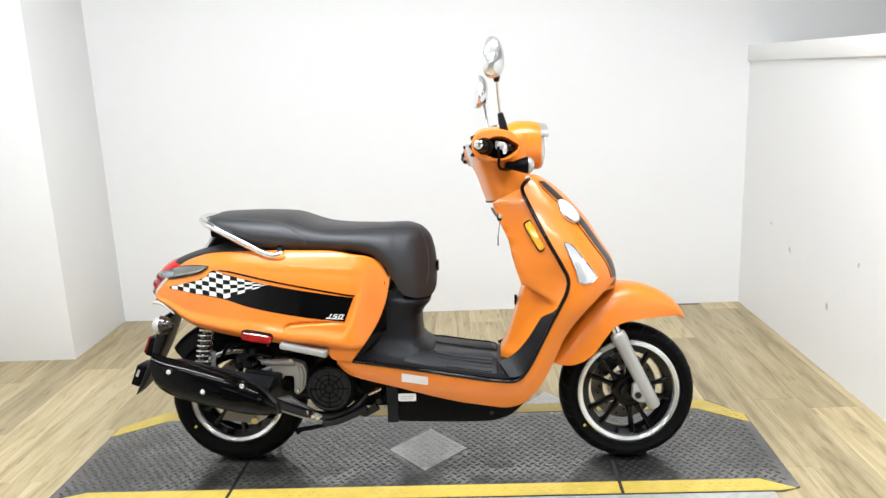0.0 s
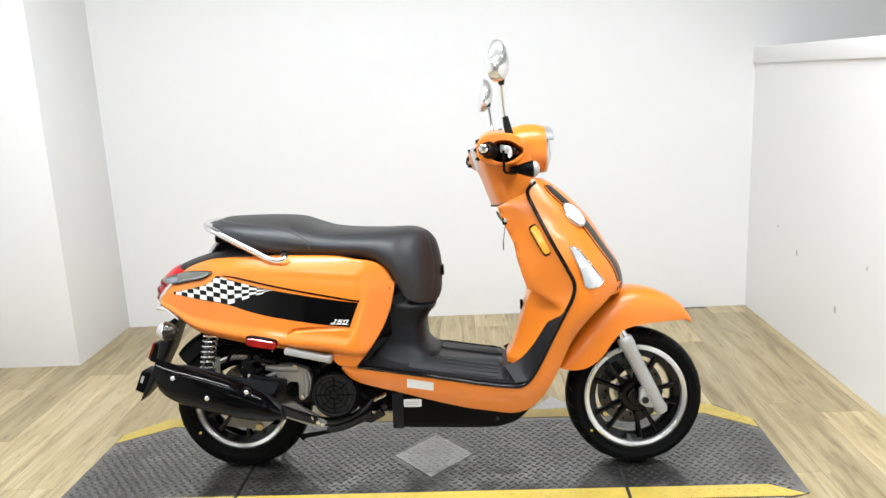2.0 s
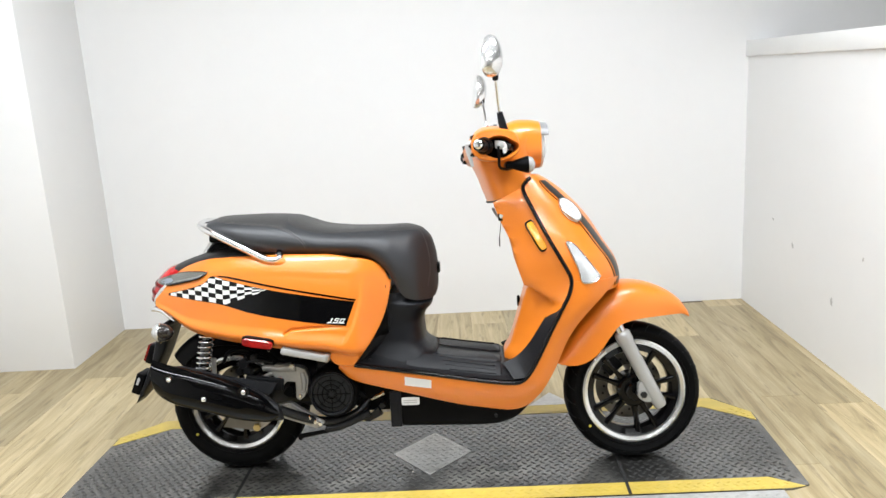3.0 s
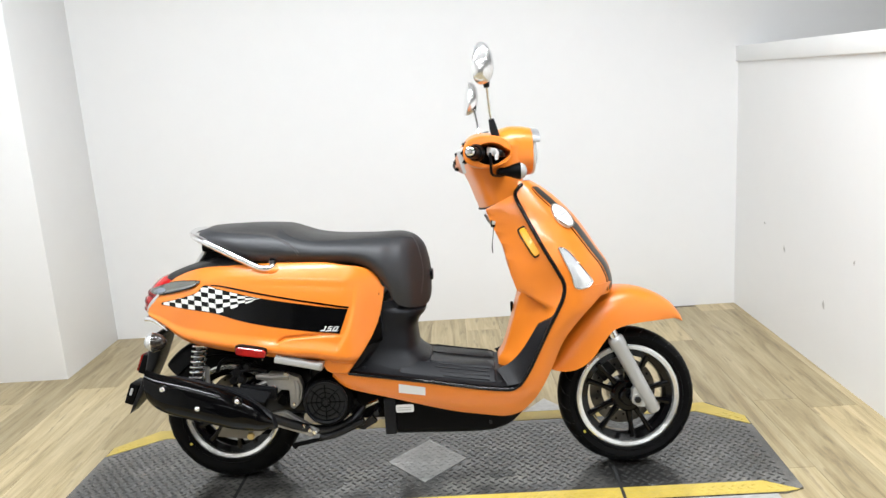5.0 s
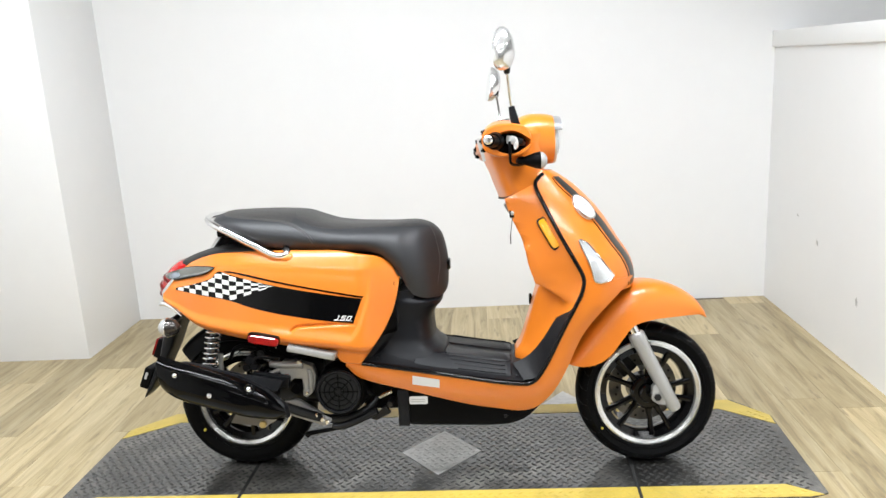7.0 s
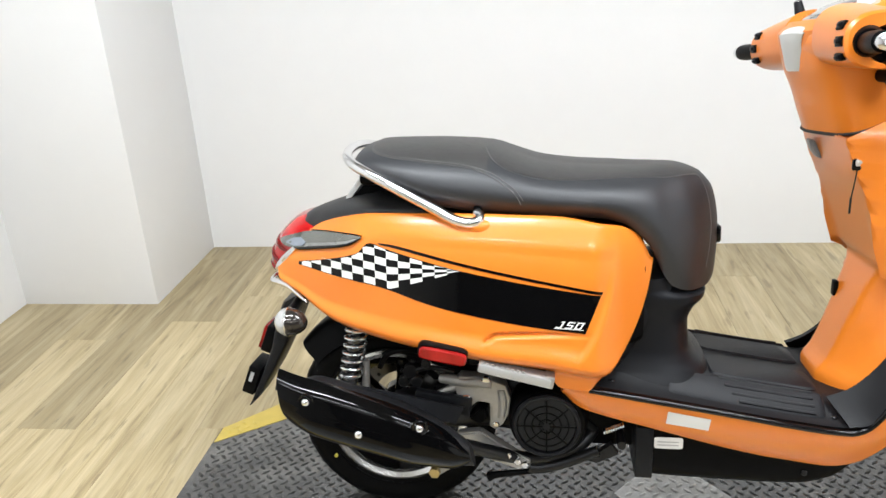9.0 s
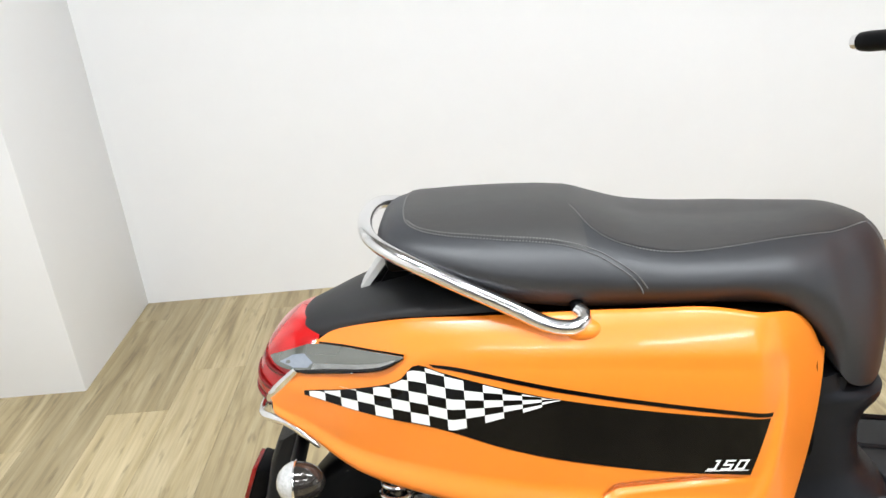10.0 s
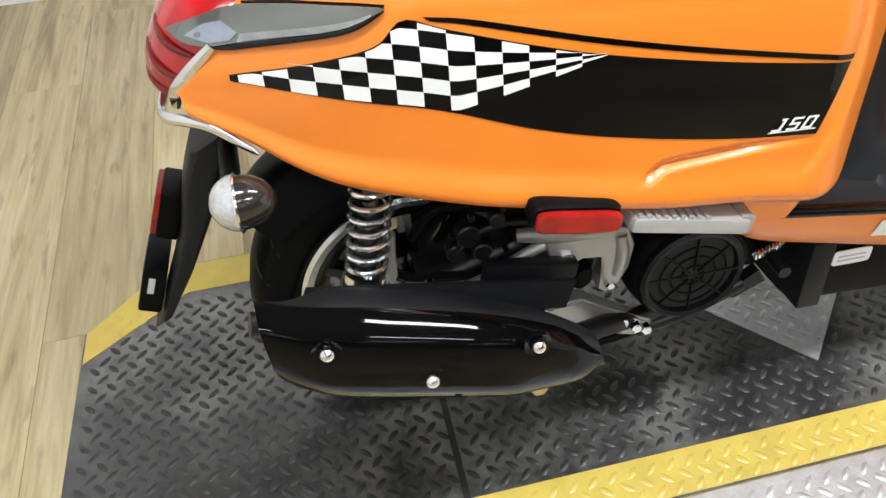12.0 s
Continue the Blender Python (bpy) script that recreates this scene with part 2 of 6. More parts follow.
def plate_material():
    """Dark worn steel with oil spots, pale scrapes and grime."""
    m = material("worn_tread_plate", (0.026, 0.025, 0.024), 0.40, 0.0, 0.5, 7, 0.35, 180, second=(0.006, 0.0055, 0.005), rough_var=0.1, spec=0.4, coat=1.0)
    nt = m.node_tree
    b = nt.nodes["Principled BSDF"]
    b.inputs["Coat Roughness"].default_value = 0.22
    b.inputs["Coat IOR"].default_value = 1.9
    old = b.inputs["Base Color"].links[0].from_socket
    tc = nt.nodes["Texture Coordinate"]
    scrape = nt.nodes.new("ShaderNodeTexNoise")
    scrape.inputs["Scale"].default_value, scrape.inputs["Detail"].default_value, scrape.inputs["Roughness"].default_value = 3.6, 10, 0.72
    nt.links.new(tc.outputs["Object"], scrape.inputs["Vector"])
    pick = nt.nodes.new("ShaderNodeMapRange")
    pick.inputs["From Min"].default_value, pick.inputs["From Max"].default_value = 0.46, 0.66
    nt.links.new(scrape.outputs["Fac"], pick.inputs["Value"])
    mix = nt.nodes.new("ShaderNodeMix")
    mix.data_type = "RGBA"
    mix.inputs[7].default_value = (0.165, 0.158, 0.143, 1)
    broad = nt.nodes.new("ShaderNodeTexNoise")
    broad.inputs["Scale"].default_value, broad.inputs["Detail"].default_value = 1.7, 3
    nt.links.new(tc.outputs["Object"], broad.inputs["Vector"])
    dusty = nt.nodes.new("ShaderNodeMapRange")
    dusty.inputs["From Min"].default_value, dusty.inputs["From Max"].default_value = 0.38, 0.62
    dusty.inputs["To Min"].default_value = 0.15
    nt.links.new(broad.outputs["Fac"], dusty.inputs["Value"])
    both = nt.nodes.new("ShaderNodeMath")
    both.operation = "MULTIPLY"
    nt.links.new(pick.outputs[0], both.inputs[0])
    nt.links.new(dusty.outputs[0], both.inputs[1])
    nt.links.new(both.outputs[0], mix.inputs[0])
    nt.links.new(old, mix.inputs[6])
    last = mix.outputs[2]
    for x, y, rx, ry in ((0.60, 0.10, 0.22, 0.06), (0.327, -0.098, 0.075, 0.045), (0.90, -0.078, 0.045, 0.028), (0.20, -0.02, 0.16, 0.03)):
        off = nt.nodes.new("ShaderNodeVectorMath")
        off.operation = "SUBTRACT"
        off.inputs[1].default_value = (x, y, 0)
        nt.links.new(tc.outputs["Object"], off.inputs[0])
        size = nt.nodes.new("ShaderNodeVectorMath")
        size.operation = "MULTIPLY"
        size.inputs[1].default_value = (1 / rx, 1 / ry, 0)
        nt.links.new(off.outputs[0], size.inputs[0])
        far = nt.nodes.new("ShaderNodeVectorMath")
        far.operation = "LENGTH"
        nt.links.new(size.outputs[0], far.inputs[0])
        add = nt.nodes.new("ShaderNodeMath")
        add.operation = "ADD"
        wob = nt.nodes.new("ShaderNodeTexNoise")
        wob.inputs["Scale"].default_value = 40
        nt.links.new(tc.outputs["Object"], wob.inputs["Vector"])
        nt.links.new(far.outputs["Value"], add.inputs[0])
        nt.links.new(wob.outputs["Fac"], add.inputs[1])
        edge = nt.nodes.new("ShaderNodeMapRange")
        edge.inputs["From Min"].default_value, edge.inputs["From Max"].default_value = 1.3, 1.5
        edge.inputs["To Min"].default_value, edge.inputs["To Max"].default_value = 0.92, 0.0
        nt.links.new(add.outputs[0], edge.inputs["Value"])
        spot = nt.nodes.new("ShaderNodeMix")
        spot.data_type = "RGBA"
        spot.inputs[7].default_value = (0.008, 0.007, 0.006, 1)
        nt.links.new(edge.outputs[0], spot.inputs[0])
        nt.links.new(last, spot.inputs[6])
        last = spot.outputs[2]
    nt.links.new(last, b.inputs["Base Color"])
    return m


PLATE = plate_material()


# ---------------------------------------------------------------- mesh helpers
def part(name, bm, mat, parent=None, label="", matrix=None, angle=38.0):
    """One bmesh as one mesh object, under a thing or a part."""
    bmesh.ops.recalc_face_normals(bm, faces=bm.faces)
    me = bpy.data.meshes.new(name)
    bm.to_mesh(me)
    bm.free()
    me.polygons.foreach_set("use_smooth", [True] * len(me.polygons))
    me.set_sharp_from_angle(angle=radians(angle))
    me.materials.append(mat)
    ob = new(name, me)
    if parent is not None:
        ob.parent = parent
    if matrix is not None:
        ob.matrix_basis = matrix
    if label:
        tagged(ob, label)
    return ob


def sp(x, pts):
    """A smooth curve through a few (x, y) pairs."""
    xs, ys = [p[0] for p in pts], [p[1] for p in pts]
    n = len(xs)
    if x <= xs[0]:
        return ys[0]
    if x >= xs[-1]:
        return ys[-1]
    d = [(ys[i + 1] - ys[i]) / (xs[i + 1] - xs[i]) for i in range(n - 1)]
    t = [d[0]] + [0 if d[i - 1] * d[i] <= 0 else 2 * d[i - 1] * d[i] / (d[i - 1] + d[i]) for i in range(1, n - 1)] + [d[-1]]
    i = max(k for k in range(n - 1) if xs[k] <= x)
    h = xs[i + 1] - xs[i]
    s = (x - xs[i]) / h
    return ((2 * s**3 - 3 * s**2 + 1) * ys[i] + (s**3 - 2 * s**2 + s) * h * t[i]
            + (-2 * s**3 + 3 * s**2) * ys[i + 1] + (s**3 - s**2) * h * t[i + 1])


def catmull(pts, n):
    """n + 1 points along a smooth curve through pts, evenly spaced."""
    p = [Vector(q) for q in pts]
    p = [2 * p[0] - p[1]] + p + [2 * p[-1] - p[-2]]
    fine = []
    for i in range(1, len(p) - 2):
        for k in range(24):
            s = k / 24
            fine.append(0.5 * (2 * p[i] + (p[i + 1] - p[i - 1]) * s + (2 * p[i - 1] - 5 * p[i] + 4 * p[i + 1] - p[i + 2]) * s**2
                               + (3 * p[i] - p[i - 1] - 3 * p[i + 1] + p[i + 2]) * s**3))
    fine.append(p[-2])
    run = [0.0]
    for a, b in zip(fine, fine[1:]):
        run.append(run[-1] + (b - a).length)
    out, j = [], 0
    for k in range(n + 1):
        want = run[-1] * k / n
        while j < len(run) - 2 and run[j + 1] < want:
            j += 1
        f = (want - run[j]) / max(1e-9, run[j + 1] - run[j])
        out.append(fine[j].lerp(fine[j + 1], min(1, max(0, f))))
    return out


def sstep(x):
    x = min(1.0, max(0.0, x))
    return x * x * (3 - 2 * x)


def skin(bm, rings, closed=True, caps=True):
    """Quads between rings of as many points each."""
    rows = [[bm.verts.new(p) for p in ring] for ring in rings]
    n = len(rows[0])
    for a, b in zip(rows, rows[1:]):
        for i in range(n if closed else n - 1):
            j = (i + 1) % n
            bm.faces.new((a[i], a[j], b[j], b[i]))
    if caps and closed:
        bm.faces.new(rows[0][::-1])
        bm.faces.new(rows[-1])
    return rows


def tube(bm, pts, radius, segs=12, caps=True):
    """A round tube along pts; radius is a number or one for each point."""
    pts = [Vector(p) for p in pts]
    radii = radius if isinstance(radius, (list, tuple)) else [radius] * len(pts)
    rings, ref = [], None
    for i, p in enumerate(pts):
        d = (pts[min(i + 1, len(pts) - 1)] - pts[max(i - 1, 0)]).normalized()
        if ref is None:
            ref = d.orthogonal().normalized()
        ref = (ref - d * ref.dot(d)).normalized()
        side = d.cross(ref)
        rings.append([p + radii[i] * (math.cos(a) * ref + math.sin(a) * side) for a in (math.tau * k / segs for k in range(segs))])
    skin(bm, rings, True, caps)
    return bm


def superellipse(cx, cy, rx, ry, power, n):
    """Points of a rounded box in a plane, as (x, y) pairs."""
    out = []
    for k in range(n):
        a = math.tau * k / n
        c, s = math.cos(a), math.sin(a)
        out.append((cx + rx * math.copysign(abs(c) ** (2 / power), c), cy + ry * math.copysign(abs(s) ** (2 / power), s)))
    return out


def box(bm, x0, x1, y0, y1, z0, z1, bevel=0.0, m=None):
    """A box, with rounded edges where bevel is given."""
    vs = [bm.verts.new((x, y, z)) for x in (x0, x1) for y in (y0, y1) for z in (z0, z1)]
    fs = [bm.faces.new([vs[i] for i in f]) for f in ((0, 1, 3, 2), (4, 6, 7, 5), (0, 4, 5, 1), (2, 3, 7, 6), (0, 2, 6, 4), (1, 5, 7, 3))]
    if m is not None:
        bmesh.ops.transform(bm, matrix=m, verts=vs)
    if bevel:
        bmesh.ops.bevel(bm, geom=list({e for f in fs for e in f.edges}), offset=bevel, segments=2, affect="EDGES", profile=0.5)
    return bm


def lathe(bm, profile, centre, segs=48, axis="Y"):
    """A ring or disc turned round an axis along y through centre: profile holds (radius, y) pairs, closed on itself when it does not touch the axis."""
    c = Vector(centre)
    rings = []
    for k in range(segs):
        a = math.tau * k / segs
        rings.append([c + Vector((r * math.cos(a), y, r * math.sin(a))) for r, y in profile])
    rows = [[bm.verts.new(p) for p in ring] for ring in rings]
    n = len(profile)
    for k in range(segs):
        a, b = rows[k], rows[(k + 1) % segs]
        for i in range(n):
            j = (i + 1) % n
            bm.faces.new((a[i], a[j], b[j], b[i]))
    return bm


def disc(bm, centre, radius, y0, y1, segs=32, bevel=0.002):
    """A solid round plate across y."""
    c = Vector(centre)
    rings = []
    for r, y in ((radius - bevel, y0), (radius, y0 + bevel), (radius, y1 - bevel), (radius - bevel, y1)):
        rings.append([c + Vector((r * math.cos(math.tau * k / segs), y, r * math.sin(math.tau * k / segs))) for k in range(segs)])
    skin(bm, rings, True, True)
    return bm


def ball(bm, centre, rx, ry, rz, n=16):
    """An ellipsoid."""
    made = bmesh.ops.create_uvsphere(bm, u_segments=n * 2, v_segments=n, radius=1.0)
    bmesh.ops.transform(bm, matrix=Matrix.Translation(centre) @ Matrix.Diagonal((rx, ry, rz, 1)), verts=made["verts"])
    return bm


def thicken(bm, depth):
    """Gives an open sheet a thickness."""
    bmesh.ops.recalc_face_normals(bm, faces=bm.faces)
    bmesh.ops.solidify(bm, geom=list(bm.faces), thickness=depth)
    return bm


# ---------------------------------------------------------------- the room
ROOM = pose(0, 0, 0, 0, 0, 1.95)


def room_box(name, x0, x1, y0, y1, z0, z1, mat, label, category, bevel=0.0):
    ob = part(name, box(bmesh.new(), x0, x1, y0, y1, z0, z1, bevel), mat, None, "", ROOM)
    return tagged(ob, label, category, kind="structure")


X_LEFT, X_PILLAR, X_RIGHT, X_FAR = -1.61, -1.075, 2.28, 4.6
Y_BACK, Y_PILLAR, Y_FRONT, HIGH = 1.597, 1.025, -7.0, 2.75
room_box("floor", X_LEFT - 0.2, X_FAR + 0.2, Y_FRONT - 0.2, Y_BACK + 0.2, -0.12, -0.008, UNDERLAY, "dark underlay beneath washed oak planks", "floor")
room_box("wall_north", X_PILLAR, X_FAR + 0.15, Y_BACK, Y_BACK + 0.15, -0.12, HIGH, WALL, "plain white painted back wall", "wall")
room_box("wall_pillar", X_LEFT - 0.15, X_PILLAR, Y_PILLAR, Y_BACK + 0.15, -0.12, HIGH, WALL, "white painted boxed-out corner of the wall", "wall", 0.004)
room_box("wall_west", X_LEFT - 0.15, X_LEFT, Y_FRONT, Y_PILLAR, -0.12, HIGH, WALL, "plain white painted side wall", "wall")
# The south and east walls are added out of view, dark to deepen contrast.
room_box("wall_south", X_LEFT, X_FAR, Y_FRONT - 0.15, Y_FRONT, -0.12, HIGH, DIM_UNSEEN_WALL, "unseen wall across the room, coloured dark to hold back bounce", "wall")
room_box("wall_east", X_FAR, X_FAR + 0.15, Y_FRONT - 0.15, Y_BACK, -0.12, HIGH, DIM_UNSEEN_WALL, "unseen wall beyond the partition, coloured dark to hold back bounce", "wall")
room_box("partition", X_RIGHT, X_RIGHT + 0.1, -1.9, Y_BACK, -0.008, 1.262, WALL, "white half-height partition wall with scuff marks", "partition")
room_box("partition_cap", X_RIGHT - 0.014, X_RIGHT + 0.114, -1.914, Y_BACK, 1.262, 1.338, TRIM_WHITE, "white painted cap board on the partition", "trim", 0.003)
room_box("ceiling", X_LEFT - 0.15, X_FAR + 0.15, Y_FRONT - 0.15, Y_BACK + 0.15, HIGH, HIGH + 0.1, CEILING, "unseen grey ceiling, darkened to lower its bounce light", "ceiling")

SCUFF = material("scuff_grey", (0.5, 0.49, 0.48), 0.7, 0.0, 0.2, 80)


def scuff(y, z, size, turn):
    bm = bmesh.new()
    ring = [Vector((-0.0008, size * (0.4 + 0.3 * math.sin(5 * a)) * math.cos(a), size * 0.25 * math.sin(a))) for a in (math.tau * k / 14 for k in range(14))]
    skin(bm, [[p + Vector((0.0008, 0, 0)) for p in ring], ring])
    bmesh.ops.transform(bm, matrix=ROOM @ pose(X_RIGHT, y, z, turn, 0, 0), verts=bm.verts)
    tagged(part("scuff_mark", bm, SCUFF), "small grey scuff mark on the white partition", "scuff mark", "scuff marks on the partition")


scuff(1.0, 0.42, 0.03, 60)
scuff(0.62, 0.27, 0.035, 80)
scuff(1.22, 0.5, 0.02, 20)
scuff(0.4, 0.5, 0.02, 110)


def ceiling_light(x, y):
    """A long surface-mounted fitting with two bare tubes."""
    base = ROOM @ pose(x, y, HIGH)
    thing = new("ceiling_light")
    thing.matrix_basis = base
    tagged(thing, "long white ceiling fitting with two bare bright tubes", "ceiling light", "ceiling lights")
    part("housing", box(bmesh.new(), -0.62, 0.62, -0.09, 0.09, -0.05, 0.0, 0.006), LAMP_CASE, thing)
    for side in (-0.05, 0.05):
        part("tube", tube(bmesh.new(), [(-0.59, side, -0.075), (0.59, side, -0.075)], 0.013, 12), LAMP_GLOW, thing, "glowing white tube")
        for end in (-0.595, 0.595):
            part("socket", box(bmesh.new(), end - 0.012, end + 0.012, side - 0.017, side + 0.017, -0.095, -0.05, 0.002), LAMP_CASE, thing)


for lx, ly in ((-0.2, -0.55), (1.5, -0.55), (-0.2, -2.3), (1.5, -2.3), (3.5, -1.6), (-0.2, -4.2), (1.5, -4.2), (3.5, -4.2), (-0.2, -6.0), (1.5, -6.0), (3.5, -6.0)):
    ceiling_light(lx, ly)
LAMP_COLOUR = (0.925, 0.980, 1.028)
for lx, ly, watts in ((-0.2, -0.55, 54), (1.5, -0.55, 54), (-0.2, -2.3, 30), (1.5, -2.3, 30)):
    p = ROOM @ Vector((lx, ly, HIGH - 0.11))
    area_lamp("tube_light", p, p - Vector((0, 0.0001, 1)), 1.2, 0.16, watts, LAMP_COLOUR)

# ---------------------------------------------------------------- the tread-plate platform
SLOPE = 0.023
platform = new("lift_platform")
tagged(platform, "worn steel tread-plate lift platform with yellow painted edges", "platform")
P_L, P_R = -0.535, 1.805
NEAR_IN, NEAR_OUT, FAR_IN, FAR_OUT = -0.222, -0.292, 0.292, 0.366


def lean_y(x, y):
    return y + SLOPE * x


def sheet(bm, pts, z0, z1):
    """A flat plate from its plan outline."""
    skin(bm, [[(x, lean_y(x, y), z0) for x, y in pts], [(x, lean_y(x, y), z1) for x, y in pts]])
    return bm


for name, outline in (("plate", [(P_L, -0.27), (-0.46, NEAR_OUT), (0.041, NEAR_OUT), (0.041, FAR_OUT), (-0.40, FAR_OUT), (P_L, 0.235)]),
                      ("plate", [(0.045, NEAR_OUT), (1.265, NEAR_OUT), (1.265, FAR_OUT), (0.045, FAR_OUT)]),
                      ("plate", [(1.269, NEAR_OUT), (1.75, NEAR_OUT), (P_R, -0.27), (P_R, 0.23), (1.70, FAR_OUT), (1.269, FAR_OUT)])):
    part(name, sheet(bmesh.new(), outline, -0.006, 0.0), PLATE, platform)
for x in (0.043, 1.267):
    part("seam_strip", sheet(bmesh.new(), [(x - 0.005, NEAR_OUT + 0.002), (x + 0.005, NEAR_OUT + 0.002), (x + 0.005, FAR_OUT - 0.002), (x - 0.005, FAR_OUT - 0.002)],
                             -0.004, 0.0022), SEAM, platform, "black joint between the plates")
YELLOW_BANDS = (
    [(-0.42, NEAR_IN), (1.70, NEAR_IN), (1.68, NEAR_OUT + 0.002), (-0.46, NEAR_OUT + 0.002)],
    [(1.70, NEAR_IN), (1.79, -0.28), (1.745, NEAR_OUT + 0.002), (1.68, NEAR_OUT + 0.002)],
    [(-0.42, NEAR_IN), (-0.46, NEAR_OUT + 0.002), (-0.53, -0.268), (-0.505, -0.258)],
    [(-0.36, FAR_IN), (1.64, FAR_IN), (1.69, FAR_OUT - 0.002), (-0.405, FAR_OUT - 0.002)],
    [(1.64, FAR_IN), (1.80, 0.165), (1.802, 0.232), (1.69, FAR_OUT - 0.002)],
    [(-0.36, FAR_IN), (-0.405, FAR_OUT - 0.002), (-0.532, 0.236), (-0.532, 0.17)],
)
for band in YELLOW_BANDS:
    part("yellow_band", sheet(bmesh.new(), band, -0.001, 0.0012), YELLOW, platform, "worn yellow painted edge band")
DIAMOND = [(0.519, 0.020), (0.653, -0.129), (0.787, 0.020), (0.653, 0.170)]
part("diamond_plate", sheet(bmesh.new(), DIAMOND, -0.001, 0.0016), BRIGHT_PLATE, platform, "bright diamond-shaped tread plate")
NEAR_SKIRT = [(-0.42, -0.296), (1.72, -0.296), (1.72, -0.62), (-0.42, -0.62)]
FAR_WEDGE = [(1.005, 0.370), (1.175, 0.370), (1.092, 0.485)]
part("side_plate", sheet(bmesh.new(), NEAR_SKIRT, -0.006, -0.001), BRIGHT_PLATE, platform, "pale steel tread plate beside the yellow band")
part("wedge_plate", sheet(bmesh.new(), FAR_WEDGE, -0.006, -0.001), BRIGHT_PLATE, platform, "pale triangular steel plate")


def inside(x, y, poly):
    hit = False
    for (x0, y0), (x1, y1) in zip(poly, poly[1:] + poly[:1]):
        if (y0 > y) != (y1 > y) and x < (x1 - x0) * (y - y0) / (y1 - y0) + x0:
            hit = not hit
    return hit


def treads(regions, holes, z, pitch=0.030, slot=None):
    """Raised bars in two crossing directions, joined into one mesh."""
    verts, faces = [], []
    shape = [(-1, 0, 0), (-0.45, 0.8, 0), (0.45, 0.8, 0), (1, 0, 0), (0.45, -0.8, 0), (-0.45, -0.8, 0), (-0.6, 0.0, 1), (0.6, 0.0, 1)]
    for i in range(-19, 62):
        for j in range(-22, 15):
            x, y = i * pitch + 0.5 * pitch * (j % 2), j * pitch * 0.62
            a = radians(45 if (j % 2) else -45)
            ends = [(x + s * math.cos(a), y + s * math.sin(a)) for s in (-0.0125, 0.0, 0.0125)]
            if not any(all(inside(px, py, r) for px, py in ends) for r in regions) or any(inside(px, py, h) for h in holes for px, py in ends):
                continue
            if min(abs(x - 0.043), abs(x - 1.267)) < 0.012:
                continue
            k = len(verts)
            for px, py, pz in shape:
                px, py = px * 0.0130, py * 0.0058
                X, Y = x + px * math.cos(a) - py * math.sin(a), y + px * math.sin(a) + py * math.cos(a)
                verts.append((X, lean_y(X, Y), z + pz * 0.0018))
            for f in ((0, 1, 6), (1, 2, 7, 6), (2, 3, 7), (3, 4, 7), (4, 5, 6, 7), (5, 0, 6)):
                faces.append([k + q for q in f])
    me = bpy.data.meshes.new("treads")
    me.from_pydata(verts, [], faces)
    bm = bmesh.new()
    bm.from_mesh(me)
    bpy.data.meshes.remove(me)
    return bm


WHOLE = [(P_L + 0.015, -0.262), (-0.46, NEAR_OUT + 0.01), (1.74, NEAR_OUT + 0.01), (P_R - 0.015, -0.262), (P_R - 0.015, 0.22), (1.69, FAR_OUT - 0.012),
         (-0.39, FAR_OUT - 0.012), (P_L + 0.015, 0.228)]
for label, regions, holes, z, mat in (("dark worn steel treads", [WHOLE], list(YELLOW_BANDS) + [DIAMOND], 0.0, TREAD),
                                      ("yellow painted steel treads", list(YELLOW_BANDS), [], 0.0012, YELLOW),
                                      ("bright steel treads", [DIAMOND], [], 0.0016, BRIGHT_PLATE),
                                      ("pale steel treads", [NEAR_SKIRT, FAR_WEDGE], [], -0.001, BRIGHT_PLATE)):
    tagged(part("treads", treads(regions, holes, z), mat, platform, label, angle=60), kind="stuff")

# ---------------------------------------------------------------- the scooter: u ahead (x), v to its left (y), w up (z); it leans on its side stand
scooter = new("motor_scooter")
scooter.matrix_basis = pose(0, 0, 0, -7.0, 0, 0)
tagged(scooter, "satin orange motor scooter with black seat, leaning on its stand", "scooter")
AXIS = Vector((-0.463, 0, 0.886)).normalized()
STEER = Matrix.Translation((1.0, 0, 0.98)) @ Matrix.Rotation(radians(5.5), 4, AXIS) @ Matrix.Translation((-1.0, 0, -0.98))
SIDES = (-1, 1)

# --- rear side panels
W_MAX = [(-0.215, 0.102), (-0.147, 0.140), (-0.08, 0.178), (0.0, 0.208), (0.1, 0.235), (0.2, 0.247), (0.3, 0.250), (0.44, 0.246), (0.60, 0.222)]
W_LOW = [(-0.218, 0.588), (-0.203, 0.569), (-0.15, 0.543), (-0.104, 0.515), (-0.06, 0.496), (0.0, 0.482), (0.057, 0.472), (0.18, 0.453), (0.27, 0.438), (0.36, 0.428), (0.45, 0.41), (0.6, 0.40)]
W_TOP = [(-0.20, 0.66), (-0.127, 0.690), (-0.06, 0.712), (0.016, 0.726), (0.125, 0.731), (0.23, 0.733), (0.4, 0.729), (0.6, 0.722)]
BULGE = [(-0.1, 0.85), (0.0, 0.868), (0.04, 0.948), (0.075, 0.998), (0.10, 1.006), (0.2, 0.993), (0.35, 0.976), (0.6, 0.944), (0.8, 0.890), (0.92, 0.815), (1.0, 0.735), (1.1, 0.6)]
FIELD_TOP = [(-0.16, 0.622), (-0.06, 0.640), (-0.012, 0.656), (0.03, 0.692), (0.10, 0.700), (0.25, 0.694), (0.40, 0.680), (0.6, 0.660)]
FIELD_END = [(0.40, 0.40), (0.447, 0.425), (0.52, 0.466), (0.60, 0.487), (0.66, 0.492), (0.75, 0.49)]
